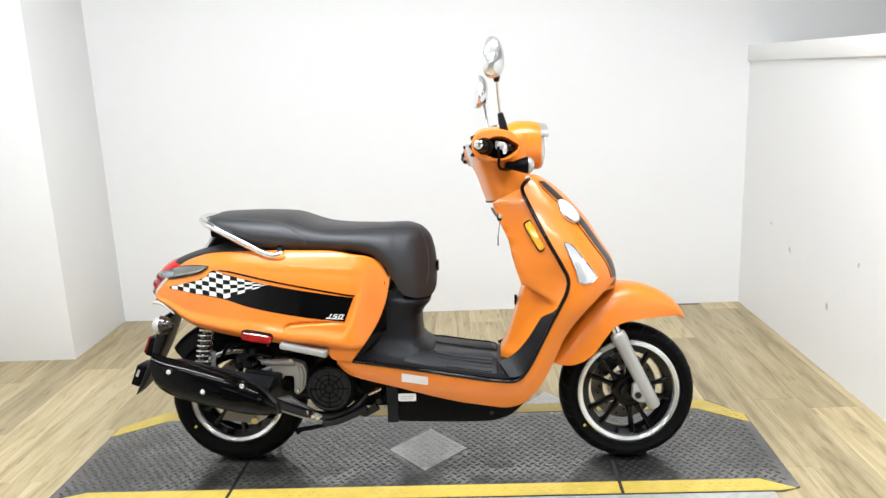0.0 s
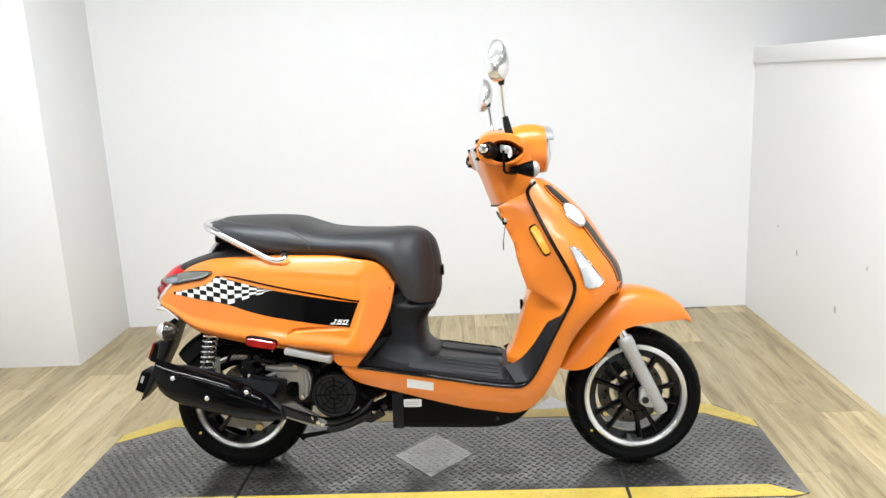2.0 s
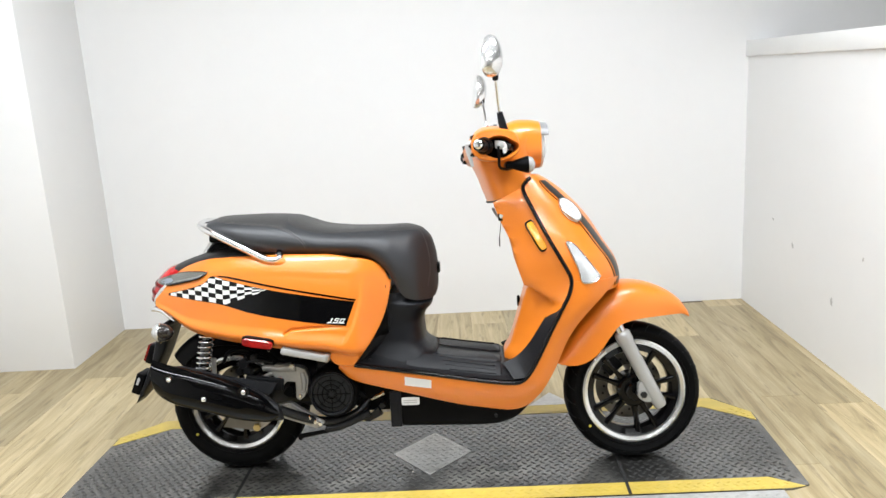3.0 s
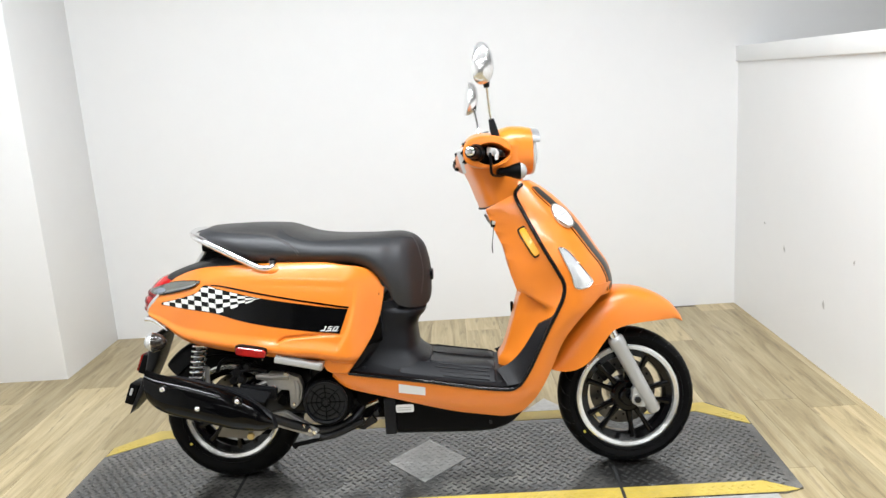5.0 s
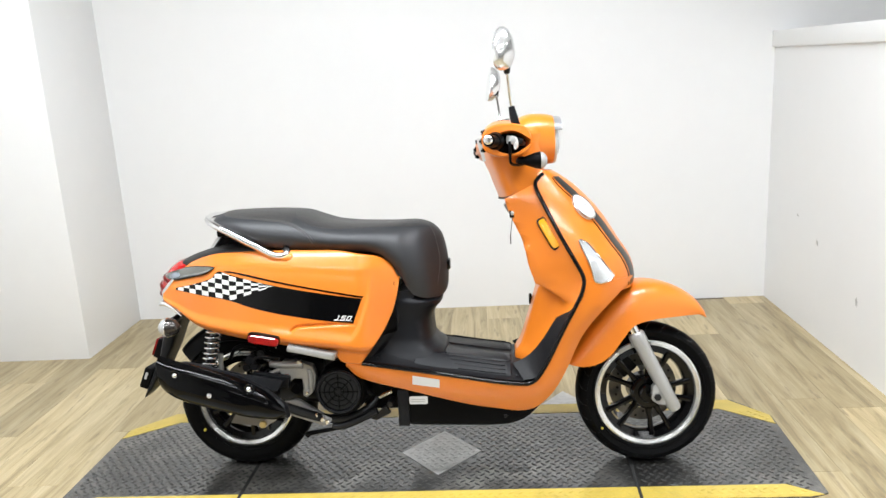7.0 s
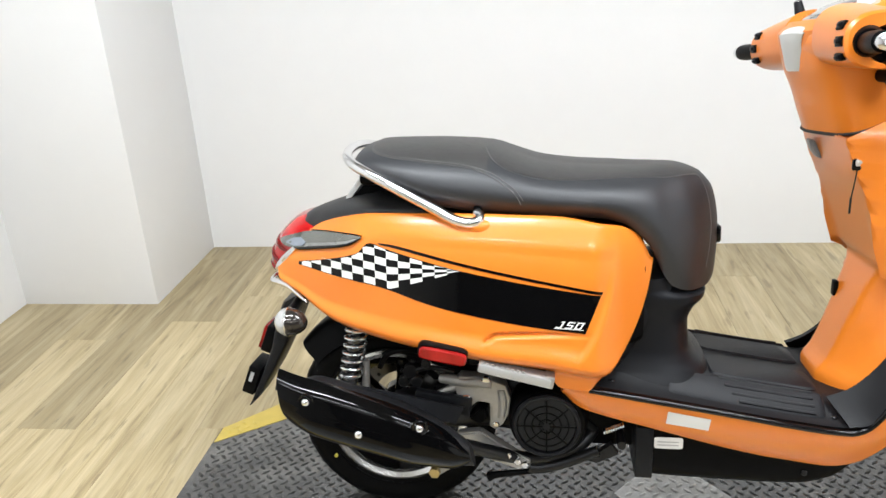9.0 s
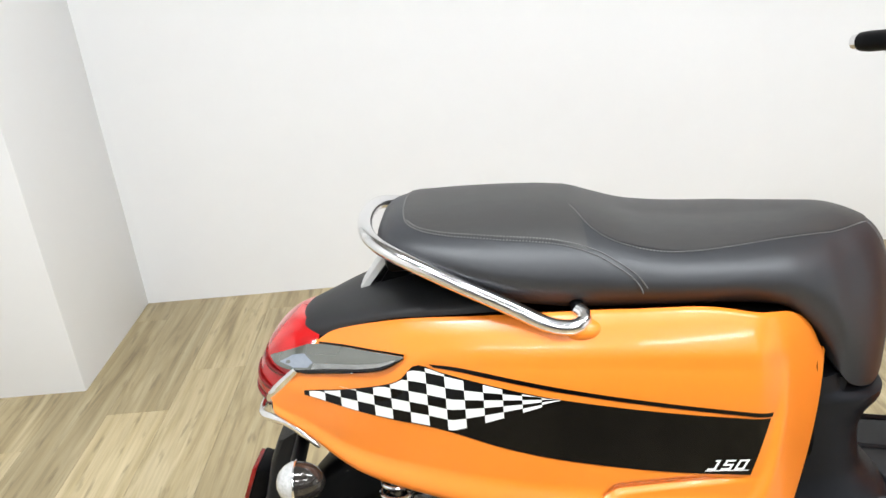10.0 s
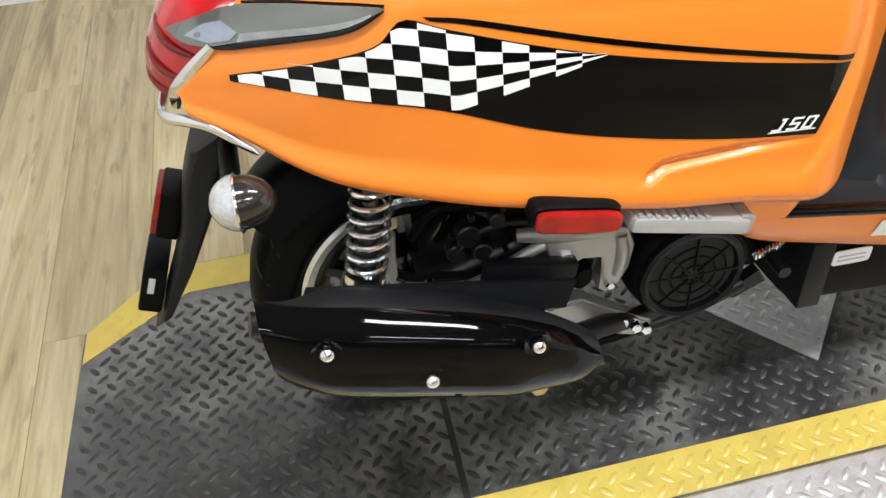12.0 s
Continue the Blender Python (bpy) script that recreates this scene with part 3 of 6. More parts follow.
CREASE = [(0.242, 0.488), (0.269, 0.504), (0.36, 0.507), (0.42, 0.505), (0.5, 0.50)]


def panel_v(u, w):
    """How far the side panel stands out at (u, w)."""
    lo, hi = sp(u, W_LOW), sp(u, W_TOP)
    r = (w - lo) / (hi - lo)
    f = sp(r, BULGE) - 0.22 * sstep(-u / 0.15) * max(0, min(1, r)) ** 3
    out = sp(u, W_MAX) * f
    under = sp(u, FIELD_TOP) - w
    inset = 0.0035 * sstep(under / 0.030) + 0.0045 * sstep((under - 0.02) / 0.09)
    out -= inset * sstep((sp(w, FIELD_END) - u) / 0.016) * sstep((r - 0.10) / 0.13)
    if u > 0.235:
        lip = sstep((sp(u, CREASE) - w) / 0.005) * sstep((u - 0.235 - max(0, 0.505 - w) * 0.4) / 0.010) * sstep(r / 0.28)
        out += 0.0034 * lip * sstep((0.46 - u) / 0.17)
        out -= 0.008 * math.exp(-((w - sp(u, CREASE) - 0.003) / 0.0036) ** 2) * sstep((u - 0.240) / 0.01) * sstep((0.47 - u) / 0.15)
    out -= 0.082 * sstep((u - 0.44) / 0.15)
    return out


PANEL_LOW = [(-0.206, 0.594, 0), (-0.197, 0.571, 0), (-0.15, 0.543, 0), (-0.104, 0.515, 0), (-0.06, 0.496, 0), (0.0, 0.482, 0), (0.057, 0.472, 0), (0.12, 0.462, 0), (0.18, 0.453, 0), (0.27, 0.439, 0), (0.348, 0.431, 0), (0.366, 0.424, 0),
             (0.384, 0.393, 0), (0.41, 0.385, 0), (0.444, 0.383, 0)]
PANEL_TOP = [(-0.128, 0.677, 0), (-0.098, 0.694, 0), (-0.04, 0.713, 0), (0.016, 0.723, 0), (0.125, 0.727, 0), (0.232, 0.728, 0), (0.304, 0.726, 0), (0.392, 0.722, 0),
             (0.457, 0.710, 0), (0.506, 0.697, 0), (0.540, 0.671, 0), (0.561, 0.630, 0)]


def side_panel(side):
    low, top = catmull(PANEL_LOW, 165), catmull(PANEL_TOP, 165)
    rings = []
    for i in range(166):
        a, b = low[i], top[i]
        bow = -0.026 * sstep((i - 105) / 60)
        row = []
        for k in range(141):
            r = k / 140
            p = a.lerp(b, r)
            u, w = p.x - bow * math.sin(math.pi * r), p.y
            row.append(Vector((u, side * panel_v(u, w), w)))
        edge_a = Vector((row[0].x, row[0].y * 0.965, row[0].z - 0.004))
        edge_b = Vector((row[-1].x, row[-1].y * 0.97, row[-1].z + 0.003))
        deep_a = Vector((row[0].x, row[0].y * 0.86, row[0].z + 0.001))
        deep_b = Vector((row[-1].x, row[-1].y * 0.88, row[-1].z - 0.004))
        rings.append([deep_a, edge_a] + row + [edge_b, deep_b])
    last = [Vector((p.x + 0.004, p.y * 0.975, p.z)) for p in rings[-1]]
    back = [Vector((p.x - 0.004, p.y * 0.84, p.z)) for p in rings[-1]]
    first = [Vector((p.x - 0.003, p.y * 0.95, p.z)) for p in rings[0]]
    bm = bmesh.new()
    skin(bm, [first] + rings + [last, back], closed=False)
    return part("side_panel", bm, ORANGE, scooter, "satin orange rear side panel", angle=50)


def decal(name, poly_low, poly_top, mat, label, side=-1, n=60, m=8, lift=0.0009, parent=None, form=panel_v):
    """A film on the side panel between two curves given as (u, w)."""
    low, top = catmull([(u, w, 0) for u, w in poly_low], n), catmull([(u, w, 0) for u, w in poly_top], n)
    rows = []
    for i in range(n + 1):
        row = []
        for k in range(m + 1):
            p = low[i].lerp(top[i], k / m)
            row.append((p.x, side * (form(p.x, p.y) + lift), p.y))
        rows.append(row)
    bm = bmesh.new()
    skin(bm, rows, closed=False)
    thicken(bm, 0.0006)
    return part(name, bm, mat, parent, label)


STRIPE_LOW = [(-0.150, 0.612), (-0.06, 0.602), (0.048, 0.587), (0.13, 0.564), (0.215, 0.545), (0.33, 0.525), (0.434, 0.511)]
STRIPE_TOP = [(-0.150, 0.618), (-0.075, 0.634), (-0.012, 0.652), (0.016, 0.674), (0.057, 0.664), (0.19, 0.632), (0.33, 0.605), (0.462, 0.583)]


def checker(side, parent):
    """White squares of a waving flag, drawn out to a point."""
    cols, pitch, tall = 15, 0.0243, 0.0146

    def line(j, u):
        base = 0.6105 - 0.122 * (min(u, 0.058) + 0.142) + 0.0035 * math.sin((min(u, 0.058) + 0.10) * 17)
        w = base + tall * j
        if u > 0.058:
            w += (0.632 - w) * min(1, (u - 0.058) / 0.150)
        return w

    for i in range(cols):
        for j in range(6):
            if (i + j) % 2:
                continue
            u0, u1 = -0.1415 + pitch * i, -0.1415 + pitch * (i + 1)
            u1 = min(u1, 0.2)
            if u1 - u0 < 0.004:
                continue
            n, grid, tallest = 3, [], 0
            for x in range(n + 1):
                u = u0 + (u1 - u0) * x / n
                lo, hi = max(line(j, u), sp(u, STRIPE_LOW) + 0.001), min(line(j + 1, u), sp(u, STRIPE_TOP) - 0.001)
                tallest = max(tallest, hi - lo)
                hi = max(hi, lo + 0.0003)
                grid.append([(u, side * (panel_v(u, lo + (hi - lo) * y / n) + 0.0017), lo + (hi - lo) * y / n) for y in range(n + 1)])
            if tallest < 0.002:
                continue
            bm = bmesh.new()
            skin(bm, grid, closed=False)
            part("check_square", bm, DECAL_WHITE, parent)


def digit_strokes(side, parent):
    """The slanted outlined figures 150 on the black stripe."""
    bm = bmesh.new()

    def bar(x0, y0, x1, y1, wide=0.0022):
        a, b = Vector((x0, y0)), Vector((x1, y1))
        d = (b - a).normalized() * wide / 2
        n = Vector((-d.y, d.x))
        quad = [a - d - n, b + d - n, b + d + n, a - d + n]
        pts = []
        for q in quad:
            u, w = 0.384 + 1.08 * q.x + 0.5 * q.y, 0.5245 + 0.74 * q.y - 0.08 * q.x
            pts.append(bm.verts.new((u, side * (panel_v(u, w) + 0.0018), w)))
        bm.faces.new(pts)

    h, t = 0.0145, 0.003
    bar(-0.004, 0, 0.004, 0, t)
    bar(0.003, 0, 0.003, h, t)
    bar(0.000, h, 0.003, h, t)
    for x, strokes in ((0.012, ((0, h, 0.009, h), (0, h, 0, h / 2), (0, h / 2, 0.009, h / 2), (0.009, h / 2, 0.009, 0), (0, 0, 0.009, 0))),
                       (0.028, ((0, 0, 0.009, 0), (0.009, 0, 0.009, h), (0.009, h, 0, h), (0, h, 0, 0)))):
        for x0, y0, x1, y1 in strokes:
            bar(x + x0, y0, x + x1, y1, t)
    bar(-0.006, -0.0028, 0.044, -0.0028, 0.0016)
    return part("number_print", bm, DECAL_WHITE, parent, "white slanted figures 150")


for side in SIDES:
    panel = side_panel(side)
    stripe = decal("stripe_decal", STRIPE_LOW, STRIPE_TOP, DECAL_BLACK, "gloss black racing stripe", side, 80, 12, parent=panel)
    decal("pinstripe_decal", [(0.040, 0.672), (0.09, 0.664), (0.25, 0.6285), (0.464, 0.5845)], [(0.034, 0.676), (0.09, 0.6695), (0.25, 0.634), (0.466, 0.5895)],
          DECAL_BLACK, "thin black pinstripe", side, 60, 2, parent=panel)
    checker(side, panel)
    digit_strokes(side, panel)

# --- dark core under the seat and panels
bm = bmesh.new()
skin(bm, [[(u, v, w) for v, w in superellipse(0, (lo + hi) / 2, half, (hi - lo) / 2, 5, 28)] for u, lo, hi, half in
          ((-0.14, 0.60, 0.655, 0.07), (-0.05, 0.555, 0.70, 0.13), (0.1, 0.50, 0.715, 0.165), (0.3, 0.45, 0.715, 0.18), (0.5, 0.42, 0.70, 0.17), (0.55, 0.45, 0.66, 0.15))])
part("under_seat_tub", bm, PLASTIC, scooter, "matte black under-seat tub")

# --- seat
SEAT_TOP = [(-0.034, 0.812), (-0.028, 0.832), (-0.010, 0.844), (0.03, 0.8495), (0.12, 0.850), (0.20, 0.847), (0.245, 0.842), (0.29, 0.829), (0.36, 0.811), (0.44, 0.803),
            (0.55, 0.800), (0.615, 0.796), (0.66, 0.782), (0.688, 0.755), (0.704, 0.70), (0.708, 0.66)]
SEAT_LOW = [(-0.034, 0.808), (-0.014, 0.799), (0.03, 0.786), (0.09, 0.765), (0.141, 0.745), (0.23, 0.731), (0.337, 0.7235), (0.44, 0.717), (0.50, 0.706), (0.535, 0.682),
            (0.568, 0.640), (0.585, 0.600), (0.61, 0.570), (0.65, 0.557), (0.680, 0.555), (0.697, 0.566), (0.705, 0.60), (0.708, 0.655)]
SEAT_HALF = [(-0.034, 0.05), (-0.029, 0.085), (-0.018, 0.116), (0.002, 0.142), (0.035, 0.162), (0.10, 0.181), (0.20, 0.189), (0.32, 0.184), (0.45, 0.172), (0.56, 0.158), (0.615, 0.138), (0.645, 0.117), (0.664, 0.093), (0.682, 0.064), (0.698, 0.036), (0.708, 0.010)]


def seat_point(u, a):
    """A point of the seat's skin: a runs from the lower edge (0) over the top (0.5) to the other lower edge (1)."""
    lo, hi, half = sp(u, SEAT_LOW), sp(u, SEAT_TOP), sp(u, SEAT_HALF)
    th = math.pi * (a * 1.16 - 0.08)
    c, s = math.cos(th), math.sin(th)
    px, pz = 2.6, 2.2
    v = -half * math.copysign(abs(c) ** (2 / px), c)
    base = lo + 0.30 * (hi - lo)
    if s >= 0:
        w = base + (hi - base) * abs(s) ** (2 / pz)
    else:
        w = base - (base - lo) * min(1, abs(s) / math.sin(math.pi * 0.08)) ** 0.8
        v *= 1 - 0.10 * min(1, abs(s) / math.sin(math.pi * 0.08))
    dip = 0.008 * sstep((u - 0.26) / 0.08) * sstep((0.62 - u) / 0.1) * (1 - abs(v) / half) ** 1.0
    return Vector((u, v, w - dip))


bm = bmesh.new()
us = [-0.034 + 0.742 * (0.5 - 0.5 * math.cos(math.pi * k / 90)) * 0.6 + 0.742 * (k / 90) * 0.4 for k in range(91)]
skin(bm, [[seat_point(u, k / 48) for k in range(49)] for u in us], closed=True)
seat = part("seat", bm, VINYL, scooter, "black stitched vinyl dual seat", angle=60)
bm = bmesh.new()
SEAM_REAR = [(0.006, 0.49), (0.008, 0.42), (0.014, 0.335), (0.030, 0.285), (0.06, 0.262), (0.12, 0.255), (0.20, 0.243), (0.252, 0.205)]
SEAM_MID = [(0.238, 0.43), (0.258, 0.32), (0.295, 0.27), (0.36, 0.262), (0.44, 0.292), (0.53, 0.335), (0.61, 0.375), (0.655, 0.42), (0.668, 0.48)]
skin(bm, [[seat_point(u, lo + (1 - 2 * lo) * k / 32) + Vector((0, 0, 0.0010)) for k in range(33)] for u, lo in
          [(u, sp(u, SEAM_REAR) + 0.004) for u in (0.006 + 0.241 * (i / 44) ** 1.4 for i in range(45))]], closed=False)
part("passenger_pad", bm, VINYL_TOP, seat, "grained charcoal passenger pad")
bm = bmesh.new()
skin(bm, [[seat_point(u, lo + (1 - 2 * lo) * k / 32) + Vector((0, 0, 0.0014)) for k in range(33)] for u, lo in
          [(u, sp(u, SEAM_MID) + 0.004) for u in (0.240 + 0.426 * i / 44 for i in range(45))]], closed=False)
part("rider_pad", bm, VINYL_TOP, seat, "grained charcoal rider pad")
bm = bmesh.new()
box(bm, 0.694, 0.714, -0.020, 0.020, 0.632, 0.668, 0.005)
part("seat_catch", bm, BLACK_GLOSS, seat, "small black seat catch")


def seat_path(keys, n):
    """A line on the seat's skin through (u, a) keys."""
    out = []
    for q in catmull([(u, a, 0) for u, a in keys], n):
        p, c = seat_point(q.x, q.y), seat_point(q.x, 0.5)
        c.z -= 0.07
        out.append(p + (p - c).normalized() * 0.0012)
    return out


def stitches(keys, n, mirror_side, thick=0.0011):
    """Short threads one after another along a seam."""
    bm = bmesh.new()
    line = seat_path([(u, a if mirror_side < 0 else 1 - a) for u, a in keys], n * 2)
    for i in range(0, len(line) - 1, 2):
        tube(bm, [line[i], line[i + 1]], thick, 5)
    return bm


REAR_SEAM = [(0.312, 0.06), (0.300, 0.115), (0.281, 0.160), (0.252, 0.205), (0.20, 0.243), (0.12, 0.255), (0.06, 0.262), (0.030, 0.285), (0.014, 0.335), (0.008, 0.42), (0.006, 0.5)]
MID_SEAM = [(0.238, 0.43), (0.258, 0.32), (0.295, 0.27), (0.36, 0.262), (0.44, 0.292), (0.53, 0.335), (0.61, 0.375), (0.655, 0.42)]
NOSE_SEAM = [(0.655, 0.42), (0.668, 0.36), (0.677, 0.29), (0.683, 0.22), (0.685, 0.15), (0.682, 0.09), (0.676, 0.05)]
for side in SIDES:
    part("stitching", stitches(REAR_SEAM, 150, side), THREAD, seat, "pale grey stitching")
    part("stitching", stitches([(u + 0.005 * sstep((u - 0.19) / 0.08), a + 0.016) for u, a in REAR_SEAM[:9]], 110, side), THREAD, seat, "pale grey stitching")
    part("stitching", stitches(MID_SEAM, 130, side), THREAD, seat, "pale grey stitching")
    part("stitching", stitches(NOSE_SEAM, 80, side, 0.0009), THREAD, seat, "pale grey stitching")

# --- grab rail
RAIL_Y = 0.184
half_rail = [(0.229, -0.180, 0.732), (0.236, -0.189, 0.727), (0.233, -0.197, 0.720), (0.215, -0.203, 0.7175), (0.186, -0.199, 0.7235), (0.143, -0.189, 0.745), (0.074, -RAIL_Y + 0.006, 0.779), (0.018, -0.162, 0.806), (-0.022, -0.130, 0.821), (-0.044, -0.082, 0.831), (-0.051, 0.0, 0.835)]
rail_line = catmull(half_rail + [(x, -y, z) for x, y, z in half_rail[-2::-1]], 90)
rail = part("grab_rail", tube(bmesh.new(), rail_line, 0.0105, 14), CHROME, scooter, "polished chrome tubular grab rail")
bm = bmesh.new()
skin(bm, [[(u, v * half, w) for v, w in ((-1, low), (-1, high - 0.004), (-0.8, high), (0.8, high), (1, high - 0.004), (1, low))] for u, half, low, high in
          ((-0.072, 0.021, 0.712, 0.724), (-0.069, 0.025, 0.714, 0.733), (-0.054, 0.028, 0.734, 0.752), (-0.036, 0.030, 0.756, 0.774), (-0.018, 0.032, 0.776, 0.794))])
part("rail_bracket", bm, SILVER, rail, "flat silver rail bracket")
# Shade on the rail bracket's underside, built as a black block.
bm = bmesh.new()
skin(bm, [[(u, v, w) for u, w in ((-0.066, 0.708), (-0.018, 0.776), (0.050, 0.776), (0.060, 0.730))] for v in (-0.027, 0.027)])
bmesh.ops.bevel(bm, geom=list(bm.edges), offset=0.006, segments=2, affect="EDGES")
part("bracket_shade", bm, PLASTIC, rail, "black block standing in for shade under the rail bracket")
part("seat_pan", box(bmesh.new(), -0.022, 0.10, -0.090, 0.090, 0.768, 0.796, 0.010), PLASTIC, seat, "black seat underside")
for side in SIDES:
    part("rail_foot", tube(bmesh.new(), [(0.231, side * 0.182, 0.731), (0.229, side * 0.172, 0.738), (0.222, side * 0.150, 0.744)], [0.0090, 0.0090, 0.0095], 12), PLASTIC, rail, "black rail mount")
    bm = bmesh.new()
    ball(bm, (0.232, side * 0.188, 0.708), 0.030, 0.022, 0.017, 12)
    part("rail_recess", bm, ORANGE, scooter, "orange moulded rail seat")

# --- tail: cover, lamp, markers, chrome trim
bm = bmesh.new()
rows = []
for k in range(33):
    u = -0.170 + 0.302 * k / 32
    top = sp(u, [(-0.170, 0.688), (-0.156, 0.699), (-0.094, 0.722), (-0.027, 0.739), (0.05, 0.752), (0.132, 0.760)])
    half = sp(u, [(-0.170, 0.042), (-0.156, 0.062), (-0.130, 0.079), (-0.06, 0.112), (0.0, 0.134), (0.06, 0.146), (0.132, 0.152)])
    low = sp(u, [(-0.170, 0.682), (-0.130, 0.678), (-0.1, 0.692), (-0.04, 0.712), (0.0, 0.720), (0.132, 0.726)])
    rows.append([Vector((u, -half * math.cos(a), low + (top - low) * math.sin(a) ** 0.8)) for a in (math.pi * q / 24 for q in range(25))])
skin(bm, rows, closed=True)
part("tail_cover", bm, TAIL_PLASTIC, scooter, "matte black plastic tail cover")

def lamp_form(w):
    """Rearmost u, half width and front u of the red lens at height w."""
    return (sp(w, [(0.556, -0.224), (0.60, -0.244), (0.652, -0.222), (0.69, -0.184), (0.697, -0.168)]),
            sp(w, [(0.556, 0.074), (0.60, 0.100), (0.645, 0.106), (0.676, 0.086), (0.697, 0.05)]),
            sp(w, [(0.556, -0.165), (0.60, -0.160), (0.652, -0.135), (0.697, -0.125)]))


def lamp_point(w, a):
    """A point on the red lens at height w, a from one flank (0) over the back to the other (1)."""
    rear, half, base = lamp_form(w)
    c, s = math.cos(math.pi * a), math.sin(math.pi * a)
    return Vector((base + (rear - base) * abs(s) ** 0.78, -half * math.copysign(abs(c) ** 0.8, c), w))


def tail_v(u, w):
    """The outer line of panel and red lens together, round the tail."""
    rear, half, base = lamp_form(w)
    s = max(0.0, min(0.999, (u - base) / (rear - base))) ** (1 / 0.78)
    return max(panel_v(u, w) - 0.03 * sstep((-0.170 - u) / 0.03), half * (1 - s * s) ** 0.4)


bm = bmesh.new()
skin(bm, [[lamp_point(0.556 + 0.140 * k / 32, q / 24) for q in range(25)] for k in range(33)], closed=True)
tail_lamp = part("tail_light", bm, RED_LAMP, scooter, "glossy red tail light")

# Darker red tubes put the shade of the lens folds into colour.
for flip in (0, 1):
    for w0, w1 in ((0.575, 0.600), (0.600, 0.632), (0.628, 0.655)):
        line = [lamp_point(w0 + (w1 - w0) * k / 14, abs(flip - (0.06 + 0.36 * k / 14))) for k in range(15)]
        part("lens_fold_shade", tube(bmesh.new(), line, [0.0008 + 0.0042 * math.sin(math.pi * k / 14) for k in range(15)], 8), SHADED_RED, tail_lamp, "shade of a lens fold, drawn in darker red")
for side in SIDES:
    low = [(-0.204, 0.6535), (-0.190, 0.6465), (-0.168, 0.6425), (-0.140, 0.6455), (-0.0815, 0.6570), (-0.038, 0.6665), (-0.018, 0.6745), (0.001, 0.6845)]
    top = [(-0.204, 0.6545), (-0.193, 0.6600), (-0.168, 0.668), (-0.1246, 0.678), (-0.078, 0.6845), (-0.032, 0.687), (-0.014, 0.687), (0.002, 0.686)]
    marker = decal("side_marker", low, top, SMOKE, "smoked clear side lamp", side, 66, 8, 0.006, scooter, tail_v)
    bm = bmesh.new()
    tube(bm, [(q.x, side * (tail_v(q.x, q.y) + 0.0045), q.y) for q in catmull([(u, w - 0.001, 0) for u, w in low[2:]], 32)], [0.0012 + 0.0020 * min(1.0, k / 5, (32 - k) / 5) for k in range(33)], 8)
    part("lamp_edge", bm, BLACK_GLOSS, marker)
    part("lamp_edge", tube(bmesh.new(), [(q.x, side * (tail_v(q.x, q.y) + 0.0045), q.y) for q in catmull([(u, w + 0.001, 0) for u, w in top[3:]], 24)], 0.0016, 6), BLACK_GLOSS, marker)
    decal("lens_band", [(-0.136, 0.649), (-0.10, 0.6565), (-0.06, 0.6635), (-0.03, 0.671), (-0.012, 0.679)], [(-0.132, 0.656), (-0.10, 0.662), (-0.06, 0.669), (-0.03, 0.6755), (-0.010, 0.6815)],
          LENS_BAND, "pale stepped band inside the side lamp", side, 24, 3, 0.0068, marker, tail_v)
    bm = bmesh.new()
    skin(bm, [[(u, side * (tail_v(u, w) + lift), w) for u, w in ((-0.186, 0.6525), (-0.166, 0.662), (-0.148, 0.664), (-0.134, 0.657), (-0.142, 0.650), (-0.164, 0.6465))] for lift in (0.005, 0.0075)])
    part("lamp_reflector", bm, LENS_GREY, marker, "pale reflector in the side lamp")
    bm = bmesh.new()
    rows = []
    for k, q in enumerate(catmull([(u, tail_v(u, w) + 0.003, w) for u, w in ((-0.220, 0.562), (-0.211, 0.588), (-0.190, 0.614), (-0.160, 0.643))], 20)):
        half = 0.0035 + 0.0050 * math.sin(math.pi * (0.10 + 0.75 * k / 20))
        rows.append([(q.x + du * half, side * (q.y + dv * half + h), q.z + dw * half) for du, dv, dw, h in ((-0.8, -0.20, 0.55, 0.002), (-0.35, -0.05, 0.22, 0.006), (0.3, 0.1, -0.2, 0.006), (0.8, 0.28, -0.55, 0.001), (0.0, 0.0, 0.0, -0.008))])
    skin(bm, rows)
    part("lamp_bezel", bm, CHROME, tail_lamp, "chrome lamp bezel")

trim_half = [(-0.238, 0.0, 0.556), (-0.237, -0.05, 0.556), (-0.229, -0.080, 0.560), (-0.208, -0.098, 0.562), (-0.184, -0.108, 0.556), (-0.160, -0.117, 0.540), (-0.140, -0.126, 0.526)]
line = catmull([(x, -y, z) for x, y, z in trim_half[:0:-1]] + trim_half, 60)
bm = bmesh.new()
rows = []
for i, p in enumerate(line):
    d = (line[min(i + 1, 60)] - line[max(i - 1, 0)]).normalized()
    side = d.cross(Vector((0, 0, 1))).normalized()
    up = side.cross(d)
    k = 0.35 + 0.65 * math.sin(math.pi * i / 60) ** 0.5
    rows.append([p + 0.005 * k * math.cos(a) * side + 0.008 * k * math.sin(a) * up for a in (math.tau * q / 12 for q in range(12))])
skin(bm, rows)
part("tail_trim", bm, CHROME, scooter, "chrome strip beneath the tail")

